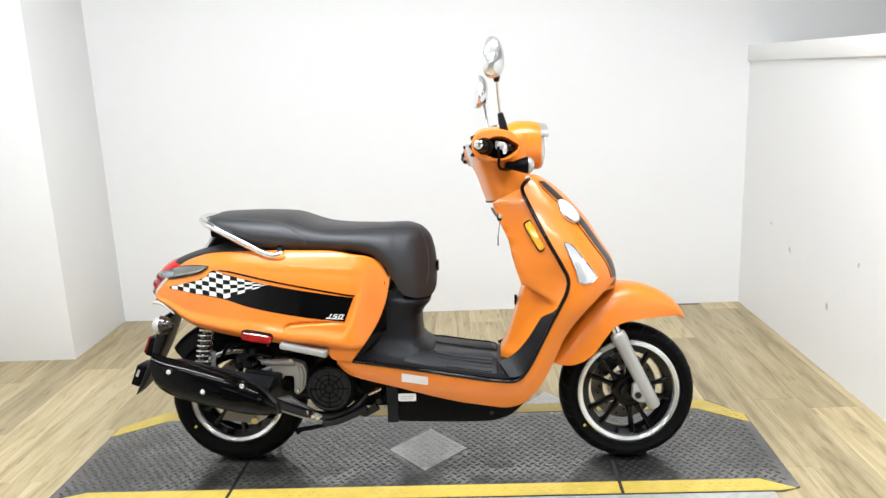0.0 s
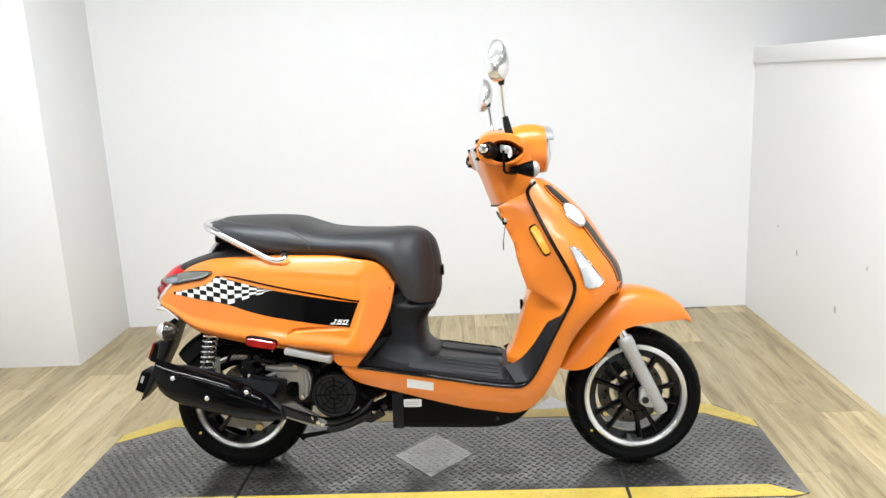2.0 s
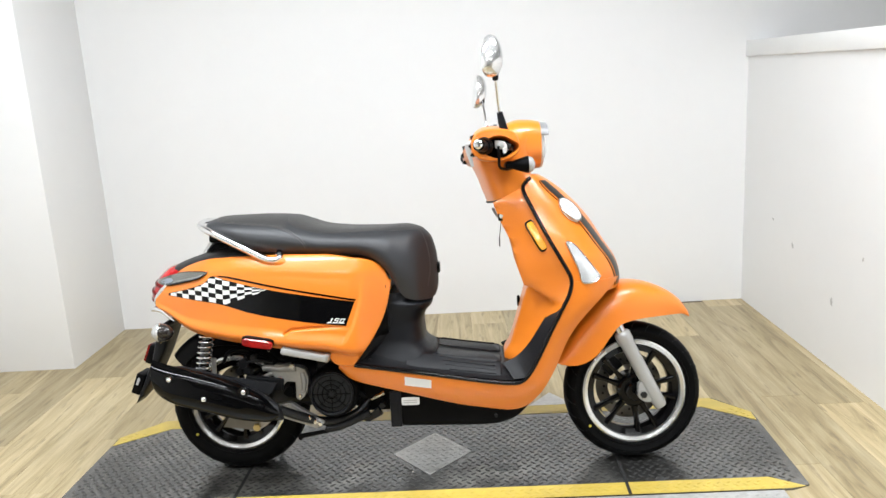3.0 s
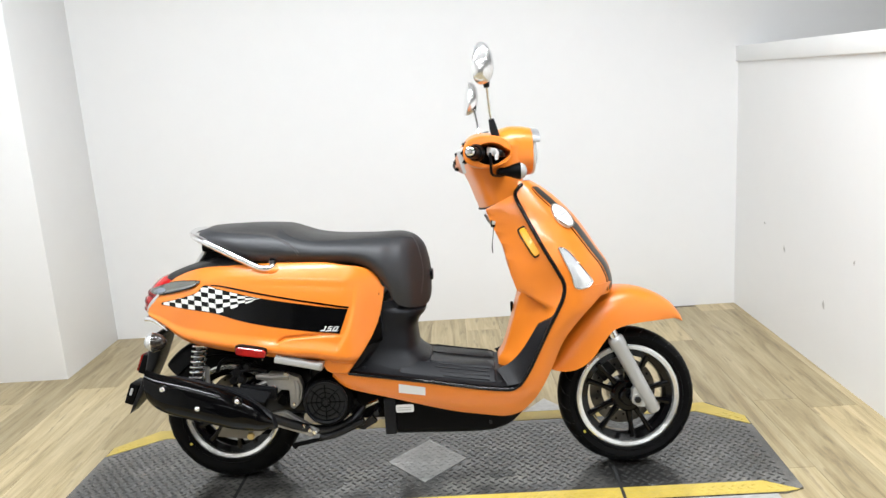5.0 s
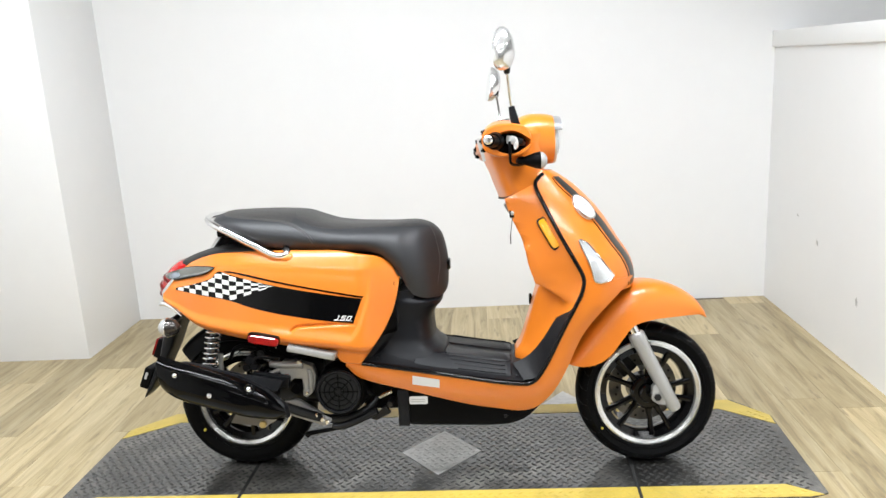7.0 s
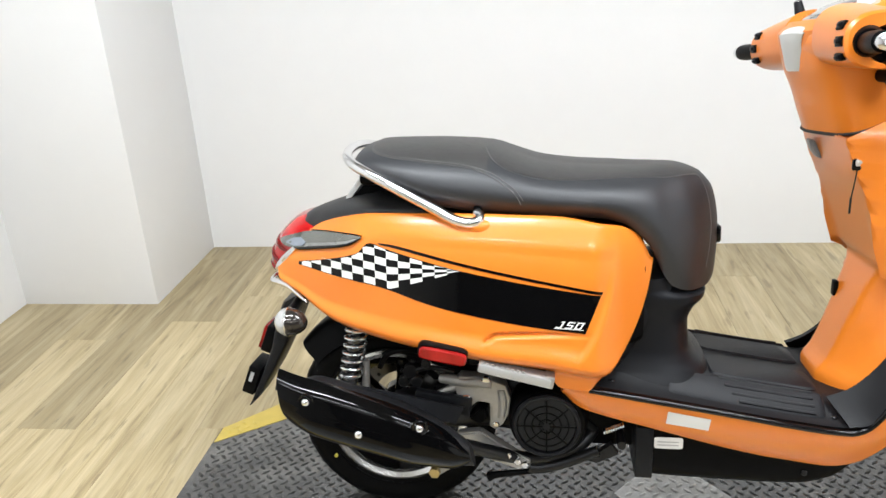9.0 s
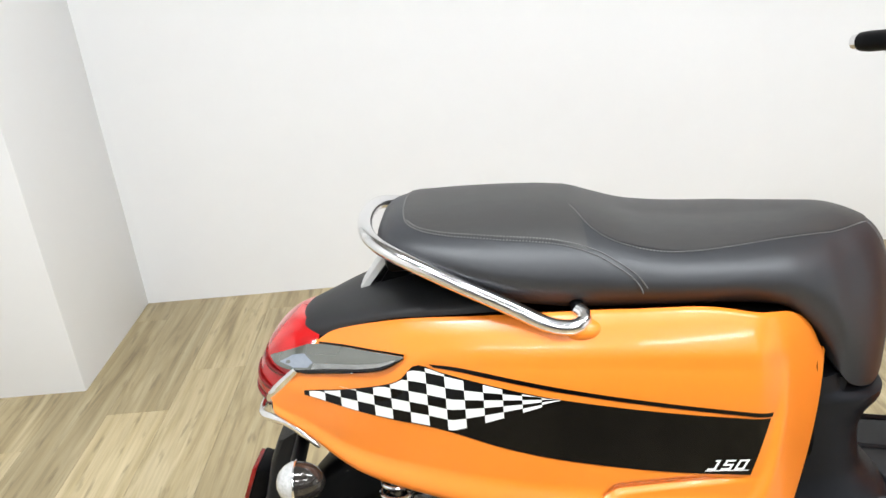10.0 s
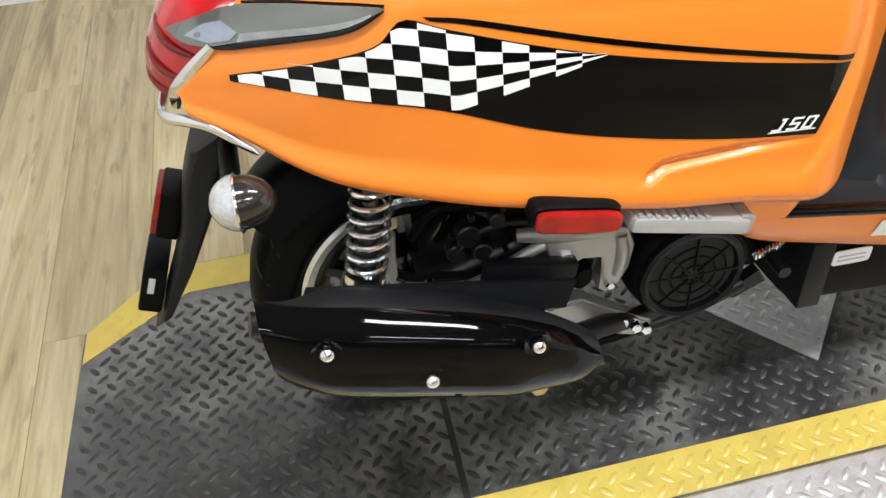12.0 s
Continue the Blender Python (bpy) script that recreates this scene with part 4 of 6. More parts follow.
# --- rear mudguard, plate bracket, indicators
bm = bmesh.new()
rows = []
for k in range(25):
    a = radians(sp(k / 24, [(0, 60), (1, 142)]))
    half = 0.092 - 0.022 * (k / 24)
    c = Vector((0.015, 0, 0.225 + 0.012 * k / 24))
    rows.append([c + Vector((math.cos(a) * (0.262 - 0.058 * abs(q) ** 4), half * q, math.sin(a) * (0.262 - 0.058 * abs(q) ** 4))) for q in (j / 6 - 1 for j in range(13))])
skin(bm, rows, closed=False)
thicken(bm, 0.004)
part("rear_mudguard", bm, PLASTIC, scooter, "black plastic rear mudguard")
bm = bmesh.new()
rows = []
for u, w, wide, deep in ((-0.140, 0.545, 0.07, 0.06), (-0.192, 0.515, 0.066, 0.064), (-0.214, 0.470, 0.058, 0.060), (-0.240, 0.395, 0.054, 0.048), (-0.277, 0.320, 0.054, 0.036), (-0.312, 0.258, 0.05, 0.022), (-0.332, 0.234, 0.03, 0.010)):
    rows.append([(u + 0.5 * y, x, w + 0.25 * y) for x, y in superellipse(0, 0, wide, deep, 4, 20)])
skin(bm, rows)
bracket = part("plate_bracket", bm, GREY_PLASTIC, scooter, "charcoal plastic number plate bracket")
bm = bmesh.new()
box(bm, -0.014, 0.014, -0.030, 0.040, -0.033, 0.033, 0.004, pose(-0.275, 0.01, 0.395, 0, 22, 0))
part("reflector_housing", bm, PLASTIC, bracket)
bm = bmesh.new()
box(bm, -0.004, 0.004, -0.028, 0.037, -0.029, 0.029, 0.002, pose(-0.290, 0.01, 0.402, 0, 22, 0))
part("reflector", bm, RED, bracket, "red rear reflector")
bm = bmesh.new()
box(bm, -0.015, 0.015, -0.038, 0.044, -0.038, 0.034, 0.004, pose(-0.320, 0.0, 0.302, 0, 22, 0))
part("plate_lamp_housing", bm, PLASTIC, bracket)
bm = bmesh.new()
box(bm, -0.004, 0.004, -0.0395, -0.0380, -0.010, 0.014, 0.0, pose(-0.320, 0.0, 0.308, 0, 22, 0))
part("lamp_window", bm, INK, bracket, "small grey lamp window")
for side in SIDES:
    bm = bmesh.new()
    tube(bm, [(-0.178, side * 0.05, 0.512), (-0.172, side * 0.15, 0.507)], 0.011, 12)
    stalk = part("indicator_stem", bm, PLASTIC, scooter, "black rear indicator stem")
    bm = bmesh.new()
    ball(bm, (-0.166, side * 0.172, 0.500), 0.030, 0.030, 0.030, 14)
    bmesh.ops.delete(bm, geom=[v for v in bm.verts if v.co.x > -0.1655], context="VERTS")
    part("indicator_lens", bm, INDICATOR, stalk, "clear round rear indicator lens")
    bm = bmesh.new()
    ball(bm, (-0.166, side * 0.172, 0.500), 0.029, 0.029, 0.029, 14)
    bmesh.ops.delete(bm, geom=[v for v in bm.verts if v.co.x < -0.1675], context="VERTS")
    for v in bm.verts:
        deep = max(0.0, v.co.x + 0.166)
        v.co.y = side * 0.172 + (v.co.y - side * 0.172) * (1 - 4.0 * deep)
        v.co.x += 0.35 * deep
    part("indicator_body", bm, SMOKE_DARK, stalk, "dark round rear indicator shell")
    part("indicator_ring", tube(bmesh.new(), [(-0.1665, side * 0.172 + 0.0298 * math.cos(a), 0.500 + 0.0298 * math.sin(a)) for a in (math.tau * k / 32 for k in range(33))], 0.002, 6, False), CHROME, stalk)

# --- red side reflector and folding peg
for side in SIDES:
    bm = bmesh.new()
    skin(bm, [[(u, side * v, w) for u, w in superellipse(0.165, 0.476, 0.049 - g, 0.0155 - g, 5, 32)] for v, g in ((0.235, 0.002), (0.256, 0.0), (0.262, 0.003))])
    bmesh.ops.rotate(bm, cent=(0.164, 0, 0.478), matrix=Matrix.Rotation(radians(10), 3, "Y"), verts=bm.verts)
    holder = part("reflector_base", bm, PLASTIC, scooter, "black reflector base")
    bm = bmesh.new()
    skin(bm, [[(u, side * v, w) for u, w in superellipse(0.167, 0.473, 0.046 - g, 0.0125 - g, 5, 32)] for v, g in ((0.258, 0.0), (0.267, 0.0), (0.270, 0.003))])
    bmesh.ops.rotate(bm, cent=(0.164, 0, 0.478), matrix=Matrix.Rotation(radians(10), 3, "Y"), verts=bm.verts)
    part("reflector_lens", bm, RED, holder, "red side reflector")
    bm = bmesh.new()
    m = Matrix.Translation((0.300, side * 0.232, 0.430)) @ pose(0, 0, 0, 0, 12.5, 0)
    box(bm, -0.070, 0.072, -0.020, 0.020, -0.011, 0.009, 0.005, m)
    peg = part("passenger_peg", bm, FORK_SILVER, scooter, "folded silver passenger foot peg")
    for k in range(9):
        bm = bmesh.new()
        box(bm, -0.066 + k * 0.010, -0.061 + k * 0.010, -0.018, 0.018, 0.009, 0.012, 0.0, m)
        part("peg_rib", bm, FORK_SILVER, peg)
    bm = bmesh.new()
    box(bm, 0.06, 0.078, -0.016, 0.024, -0.012, 0.012, 0.003, m)
    part("peg_pivot", bm, ALLOY, peg)

# --- leg shield, tunnel, footboard
TRIM = [(1.012, 0.928), (0.998, 0.916), (0.988, 0.892), (1.015, 0.829), (1.057, 0.742), (1.099, 0.663), (1.118, 0.620), (1.113, 0.580), (1.094, 0.540), (1.062, 0.480), (1.009, 0.374), (0.978, 0.324),
        (0.955, 0.306), (0.925, 0.303), (0.841, 0.313), (0.683, 0.340), (0.445, 0.378)]
HALF = [(0.20, 0.165), (0.30, 0.188), (0.40, 0.193), (0.55, 0.200), (0.66, 0.200), (0.74, 0.186), (0.80, 0.168), (0.86, 0.148), (0.90, 0.130), (0.94, 0.106)]
U_TRIM = [(w, u) for u, w in TRIM[1:8]][::-1]
U_FRONT = [(0.56, 1.280), (0.605, 1.290), (0.653, 1.281), (0.719, 1.243), (0.804, 1.190), (0.88, 1.122), (0.92, 1.072), (0.945, 1.03)]


def trim_u(w):
    return sp(w, sorted(U_TRIM))


def shield_point(w, a, lift=0.0):
    """The outer leg shield at height w: a runs from the right edge (-1) over the middle (0) to the left edge (1)."""
    half, back, front = sp(w, HALF), trim_u(w), sp(w, U_FRONT)
    th = math.pi / 2 * a
    v = (half + lift) * math.copysign(abs(math.sin(th)) ** 0.92, a)
    u = back + (front + lift - back) * math.cos(th) ** 0.78
    return Vector((u, v, w))


bm = bmesh.new()
rows = []
for k in range(41):
    w = 0.575 + 0.362 * k / 40
    rows.append([shield_point(w, q / 24) for q in range(-24, 25)])
skin(bm, rows, closed=False)
thicken(bm, 0.004)
front_panel = part("front_shield", bm, ORANGE, scooter, "satin orange front leg shield", angle=50)


def shield_film(name, a_of_w, w0, w1, mat, label, lift=0.0012, n=40):
    bm = bmesh.new()
    rows = []
    for k in range(n + 1):
        w = w0 + (w1 - w0) * k / n
        lo, hi = a_of_w(w)
        rows.append([shield_point(w, lo + (hi - lo) * q / 6, lift) for q in range(7)])
    skin(bm, rows, closed=False)
    thicken(bm, 0.0006)
    return part(name, bm, mat, front_panel, label)


MIDDLE = [(0.58, -0.30), (0.70, -0.37), (0.80, -0.44), (0.88, -0.52), (0.925, -0.58)]
WIDTH = [(0.58, 0.085), (0.80, 0.085), (0.925, 0.11)]
shield_film("shield_stripe", lambda w: (sp(w, MIDDLE) - sp(w, WIDTH), sp(w, MIDDLE) + sp(w, WIDTH)), 0.585, 0.918, DECAL_GREY, "dark grey shield stripe")
shield_film("shield_pinstripe", lambda w: (sp(w, MIDDLE) - sp(w, WIDTH) - 0.055, sp(w, MIDDLE) - sp(w, WIDTH) - 0.035), 0.585, 0.915, DECAL_BLACK, "thin black pinstripe")
bm = bmesh.new()
centre = shield_point(0.824, -0.57, 0.002)
nrm = (shield_point(0.824, -0.57, 0.01) - shield_point(0.824, -0.57)).normalized()
up = (shield_point(0.84, -0.57) - shield_point(0.81, -0.57)).normalized()
nrm = (nrm - up * nrm.dot(up)).normalized()
nrm = (nrm + 0.3 * Vector((0.55, 0, 0.8))).normalized()
up = (up - nrm * up.dot(nrm)).normalized()
across = up.cross(nrm)
skin(bm, [[centre + nrm * h + (r * math.cos(a)) * 0.029 * across + r * math.sin(a) * 0.044 * up for a in (math.tau * k / 36 for k in range(36))] for h, r in ((-0.006, 1.0), (0.004, 1.0), (0.0065, 0.92), (0.008, 0.6))])
badge = part("badge", bm, BADGE, front_panel, "white oval badge with chrome rim")
part("badge_rim", tube(bmesh.new(), [centre + nrm * 0.004 + math.cos(a) * 0.0295 * across + math.sin(a) * 0.0445 * up for a in (math.tau * k / 36 for k in range(37))], 0.0022, 6, False), CHROME, badge)
bm = bmesh.new()
for k, wide in enumerate((0.012, 0.017, 0.012)):
    p = centre + nrm * 0.0085 + up * (0.014 - 0.013 * k)
    skin(bm, [[p + across * x + up * y + nrm * h for x, y in ((-wide, -0.003), (wide, -0.003), (wide, 0.003), (-wide, 0.003))] for h in (-0.001, 0.0006)])
part("badge_print", bm, INK, badge, "grey bars of print on the badge")

# amber reflectors and position lamps
for side in SIDES:
    a0, a1 = (1.004, 0.793), (1.048, 0.712)
    d = Vector((a1[0] - a0[0], a1[1] - a0[1])).normalized()
    n = Vector((-d.y, d.x))
    mid = Vector(((a0[0] + a1[0]) / 2, (a0[1] + a1[1]) / 2))
    for name, half_l, half_w, v0, v1, mat, label in (("reflector_surround", 0.052, 0.0165, -0.016, 0.004, DECAL_BLACK, "black reflector surround"),
                                                     ("amber_reflector", 0.047, 0.012, -0.006, 0.008, AMBER, "amber side reflector")):
        bm = bmesh.new()
        rings = []
        for v, g in ((v0, 0), (v1 - 0.002, 0), (v1, 0.002)):
            ring = []
            for x, y in superellipse(0, 0, half_l - g, half_w - g, 5, 32):
                q = mid + d * x + n * y
                ring.append((q.x - 0.004, side * (0.164 + 0.55 * (0.76 - q.y) * 0.35 + v), q.y))
            rings.append(ring)
        skin(bm, rings)
        holder = part(name, bm, mat, front_panel, label)
    low = [(1.108, 0.730), (1.140, 0.652), (1.150, 0.612), (1.170, 0.605), (1.194, 0.610)]
    top = [(1.112, 0.733), (1.133, 0.722), (1.165, 0.682), (1.196, 0.640), (1.207, 0.624)]
    la, lb = catmull([(u, w, 0) for u, w in low], 20), catmull([(u, w, 0) for u, w in top], 20)

    def on_shield(u, w, lift):
        back, front = trim_u(w), sp(w, U_FRONT)
        c = min(1, max(0.02, (u - back) / (front - back))) ** (1 / 0.78)
        return Vector((u, side * (sp(w, HALF) + lift) * math.sin(math.acos(c)) ** 0.92, w))

    bm = bmesh.new()
    skin(bm, [[on_shield(p.x, p.y, lift) for p in (x.lerp(y, k / 5) for k in range(6))] for x, y, lift in [(a, b, 0.004) for a, b in zip(la, lb)]], closed=False)
    thicken(bm, 0.006)
    lens = part("position_lamp", bm, CLEAR, front_panel, "clear wedge-shaped position lamp")
    ring = [on_shield(p.x, p.y, 0.004) for p in la + lb[::-1]]
    part("lamp_rim", tube(bmesh.new(), ring + [ring[0]], 0.0028, 6), CHROME, lens)

# side skirts: one band from the shield down and back along the footboard
BAND_IN = [(1.116, 0.612, 0), (1.111, 0.575, 0), (1.094, 0.540, 0), (1.062, 0.480, 0), (1.009, 0.374, 0), (0.976, 0.322, 0), (0.955, 0.306, 0), (0.925, 0.302, 0), (0.841, 0.312, 0), (0.683, 0.339, 0), (0.50, 0.370, 0), (0.398, 0.384, 0)]
BAND_OUT = [(1.270, 0.612, 0), (1.215, 0.566, 0), (1.160, 0.510, 0), (1.107, 0.439, 0), (1.071, 0.362, 0), (1.040, 0.302, 0), (1.008, 0.256, 0), (0.962, 0.218, 0), (0.893, 0.211, 0), (0.751, 0.238, 0), (0.573, 0.288, 0), (0.440, 0.326, 0), (0.392, 0.366, 0)]
for side in SIDES:
    inner, outer = catmull(BAND_IN, 90), catmull(BAND_OUT, 90)
    rows = []
    for i in range(91):
        row = []
        for k in range(-2, 17):
            r = min(1, max(0, k / 14))
            p = inner[i].lerp(outer[i], r)
            v = sp(p.y, HALF) - 0.002
            fade = 1 - i / 90
            up = sstep((fade - 0.8) / 0.2)
            roll = 0.020 * r**2.2 * (1 - up)
            if up > 0:
                back, front = trim_u(max(0.575, p.y)), sp(p.y, U_FRONT)
                c = min(0.98, max(0.0, (p.x - back) / (front - back))) ** (1 / 0.78)
                v = v * (1 - up) + up * sp(p.y, HALF) * math.sin(math.acos(c)) ** 0.92
            v -= roll
            x, z = p.x, p.y
            if k < 0:
                v -= 0.012 * -k
                z += 0.007 * k
            if k > 14:
                v -= 0.02 * (k - 14)
                z += 0.004 * (k - 14)
            row.append((x, side * v, z))
        rows.append(row)
    bm = bmesh.new()
    skin(bm, rows, closed=False)
    thicken(bm, 0.003)
    skirt = part("side_skirt", bm, ORANGE, scooter, "satin orange lower side skirt", angle=50)
    if side < 0:
        bm = bmesh.new()
        pts = [(0.598, 0.336), (0.680, 0.322), (0.678, 0.294), (0.596, 0.307)]
        skin(bm, [[(u, -(sp(w, HALF) - 0.002 - 0.020 * (0.30 if w > 0.315 else 0.62) ** 2.2 + g), w) for u, w in pts] for g in (0.0052, 0.0064)])
        part("sticker", bm, LABEL, skirt, "blank white paper sticker")
    line = [(q.x, side * (sp(q.y, HALF) + 0.002), q.y) for q in catmull([(u, w, 0) for u, w in TRIM], 110)]
    part("edge_trim", tube(bmesh.new(), line, 0.0062, 10), BLACK_GLOSS, scooter, "gloss black edge moulding")

# inner shield with the glove box bulge and the knee tunnel
U_BACK = [(0.345, 0.915), (0.362, 0.914), (0.396, 0.934), (0.49, 0.966), (0.56, 0.988), (0.598, 1.000), (0.612, 0.990), (0.65, 0.977), (0.74, 0.945), (0.811, 0.914), (0.873, 0.897), (0.92, 0.918)]
FLAT = [(0.345, 0.05), (0.45, 0.055), (0.56, 0.07), (0.60, 0.09), (0.63, 0.135), (0.74, 0.140), (0.85, 0.135), (0.92, 0.10)]
bm = bmesh.new()
rows = []
for k in range(61):
    w = 0.345 + 0.585 * k / 60
    edge = sp(w, sorted((w2, u2) for u2, w2 in TRIM[1:13]))
    half, back, flat = sp(w, HALF) - 0.003, sp(w, U_BACK), sp(w, FLAT)
    row = []
    for q in range(-22, 23):
        a = abs(q) / 22
        v = half * a
        dip = w + 0.067 * sstep((v - 0.10) / 0.07) * sstep((0.74 - w) / 0.10) * sstep((w - 0.42) / 0.08)
        back, flat = sp(dip, U_BACK), sp(dip, FLAT)
        if v < flat:
            u = back - 0.004
        else:
            s = (v - flat) / (half - flat)
            soft = 0.62 if w > 0.6 else 0.8
            u = back - 0.004 + (edge - back + 0.004) * (sstep(s) * (1 - soft) + soft * s ** 0.75)
        row.append((u, math.copysign(v, q), w))
    rows.append(row)
skin(bm, rows, closed=False)
thicken(bm, 0.003)
bmesh.ops.bisect_plane(bm, geom=list(bm.verts) + list(bm.edges) + list(bm.faces), dist=1e-5, plane_co=(0.905, 0, 0.862), plane_no=(-0.45, 0, 1), clear_outer=True)
inner_shield = part("inner_shield", bm, ORANGE, scooter, "orange inner leg shield with glove box", angle=55)
bm = bmesh.new()
disc(bm, (0.924, -0.128, 0.815), 0.012, -0.012, 0.012, 20)
bmesh.ops.rotate(bm, cent=(0.924, -0.128, 0.815), matrix=Matrix.Rotation(radians(90), 3, "Z"), verts=bm.verts)
lock = part("ignition_lock", bm, SILVER, inner_shield, "silver ignition lock")
bm = bmesh.new()
box(bm, 0.908, 0.926, -0.138, -0.130, 0.800, 0.824, 0.003)
part("key_head", bm, BLACK_GLOSS, lock, "black key in the lock")
bm = bmesh.new()
tube(bm, [(0.917, -0.136, 0.803), (0.914, -0.139, 0.780), (0.910, -0.141, 0.752)], 0.0012, 6)
box(bm, 0.9075, 0.911, -0.143, -0.140, 0.722, 0.752, 0.0005)
part("key_tag", bm, STEEL, lock, "hanging key tag")
bm = bmesh.new()
skin(bm, [[(u, v + dv, w) for u, v, w in ((0.889, 0.056, 0.832), (0.899, 0.050, 0.832), (0.908, 0.050, 0.812), (0.919, 0.050, 0.794), (0.913, 0.056, 0.792), (0.900, 0.060, 0.808))] for dv in (0.0, 0.028)])
bmesh.ops.bevel(bm, geom=list(bm.edges), offset=0.003, segments=2, affect="EDGES")
part("glove_box_latch", bm, VISOR, inner_shield, "grey metal glove box latch")
bm = bmesh.new()
box(bm, 0.962, 0.972, 0.04, 0.06, 0.50, 0.535, 0.004)
part("bag_hook", bm, PLASTIC, inner_shield, "black folding bag hook")

bm = bmesh.new()
rows = []
for k in range(41):
    u = 0.44 + 0.56 * k / 40
    near = sp(u, [(0.44, 0.378), (0.61, 0.351), (0.841, 0.314), (0.93, 0.304), (0.965, 0.315), (1.0, 0.36)])
    row = []
    for q in range(-12, 13):
        v = 0.186 * q / 12
        crown = 0.032 * sstep((0.18 - abs(v)) / 0.06) * sstep((u - 0.42) / 0.1)
        row.append((u, v, near + 0.012 + crown - 0.004 * sstep((abs(v) - 0.17) / 0.016)))
    rows.append(row)
skin(bm, rows, closed=False)
thicken(bm, -0.02)
foot = part("footboard", bm, RUBBER_MAT, scooter, "charcoal rubber footboard with ribs", angle=50)
for side in SIDES:
    for j in range(4):
        bm = bmesh.new()
        v = side * (0.128 + 0.013 * j)
        tube(bm, [(u, v, sp(u, [(0.44, 0.378), (0.61, 0.351), (0.841, 0.314), (0.93, 0.304)]) + 0.012 + 0.032 * sstep((0.18 - abs(v)) / 0.06) + 0.0045) for u in (0.70 + 0.18 * k / 10 + 0.012 * j * (1 - k / 10) for k in range(11))], 0.0034, 6)
        part("rib", bm, RUBBER_MAT, foot)
    def foot_w(u, v):
        return sp(u, [(0.44, 0.378), (0.61, 0.351), (0.841, 0.314), (0.93, 0.304)]) + 0.012 + 0.032 * sstep((0.18 - abs(v)) / 0.06)

    for u0, u1, v0, v1 in ((0.69, 0.90, 0.020, 0.112), (0.60, 0.90, 0.122, 0.172)):
        ring = [(u, side * v, foot_w(u, v) + 0.0005) for u, v in superellipse((u0 + u1) / 2, (v0 + v1) / 2, (u1 - u0) / 2, (v1 - v0) / 2, 9, 72)]
        top = [(u, side * v, foot_w(u, v) + 0.0045) for u, v in superellipse((u0 + u1) / 2, (v0 + v1) / 2, (u1 - u0) / 2 - 0.004, (v1 - v0) / 2 - 0.004, 9, 72)]
        bm = bmesh.new()
        skin(bm, [ring, top])
        part("foot_mat", bm, GREY_PLASTIC, foot, "raised charcoal foot mat")
    for u, v in ((0.49, 0.165), (0.655, 0.10), (0.915, 0.165)):
        bm = bmesh.new()
        w = sp(u, [(0.44, 0.378), (0.61, 0.351), (0.841, 0.314), (0.93, 0.304)])
        w += 0.032 * sstep((0.18 - v) / 0.06)
        ball(bm, (u, side * v, w + 0.012), 0.006, 0.006, 0.003, 6)
        part("screw", bm, STEEL, foot)
    inner = catmull([(1.088, 0.525, 0), (1.060, 0.478, 0), (1.008, 0.375, 0), (0.974, 0.322, 0), (0.935, 0.312, 0)], 24)
    outer = catmull([(1.076, 0.520, 0), (1.050, 0.500, 0), (0.994, 0.418, 0), (0.950, 0.374, 0), (0.905, 0.352, 0)], 24)
    bm = bmesh.new()
    skin(bm, [[(p.x, side * (0.190 - 0.050 * r), p.y) for p, r in ((a.lerp(b, k / 6), k / 6) for k in range(7))] for a, b in zip(inner, outer)], closed=False)
    thicken(bm, 0.006)
    ramp_part = part("toe_ramp", bm, RUBBER_MAT, foot, "charcoal rubber toe strip")
    for s in (0.12, 0.22, 0.32):
        a, b = inner[int(24 * s)], outer[int(24 * s)]
        bm = bmesh.new()
        tube(bm, [(p.x, side * (0.190 - 0.050 * r), p.y + 0.001) for p, r in ((a.lerp(b, r), r) for r in (0.25, 0.5, 0.8))], 0.003, 6)
        part("rib", bm, RUBBER_MAT, ramp_part)

# seat column
bm = bmesh.new()
rows = []
for k in range(61):
    w = 0.352 + 0.235 * k / 60
    front = sp(w, [(0.352, 0.705), (0.372, 0.698), (0.395, 0.690), (0.412, 0.668), (0.43, 0.656), (0.484, 0.652), (0.515, 0.664), (0.538, 0.683), (0.548, 0.684), (0.553, 0.662), (0.562, 0.632), (0.587, 0.625)])
    half = sp(w, [(0.352, 0.168), (0.372, 0.162), (0.40, 0.146), (0.44, 0.134), (0.50, 0.130), (0.587, 0.135)])
    rows.append([(u, v, w) for u, v in superellipse((front + 0.40) / 2, 0, (front - 0.40) / 2, half, 3.2, 48)])
skin(bm, rows)
part("seat_column", bm, GREY_PLASTIC, scooter, "charcoal plastic column under the seat", angle=55)
for side in SIDES:
    bm = bmesh.new()
    edge = catmull([(0.446, 0.388, 0), (0.490, 0.44, 0), (0.530, 0.51, 0), (0.552, 0.565, 0), (0.556, 0.585, 0)], 20)
    skin(bm, [[(p.x - 0.030, side * (0.183 - 0.058 * k / 20), p.y), (p.x - 0.006, side * (0.182 - 0.058 * k / 20), p.y), (p.x + 0.020, side * (0.170 - 0.054 * k / 20), p.y - 0.004), (p.x + 0.050, side * 0.118, p.y - 0.006)] for k, p in enumerate(edge)], closed=False)
    thicken(bm, 0.004)
    part("column_flank", bm, GREY_PLASTIC, scooter, "charcoal flank beside the panel")

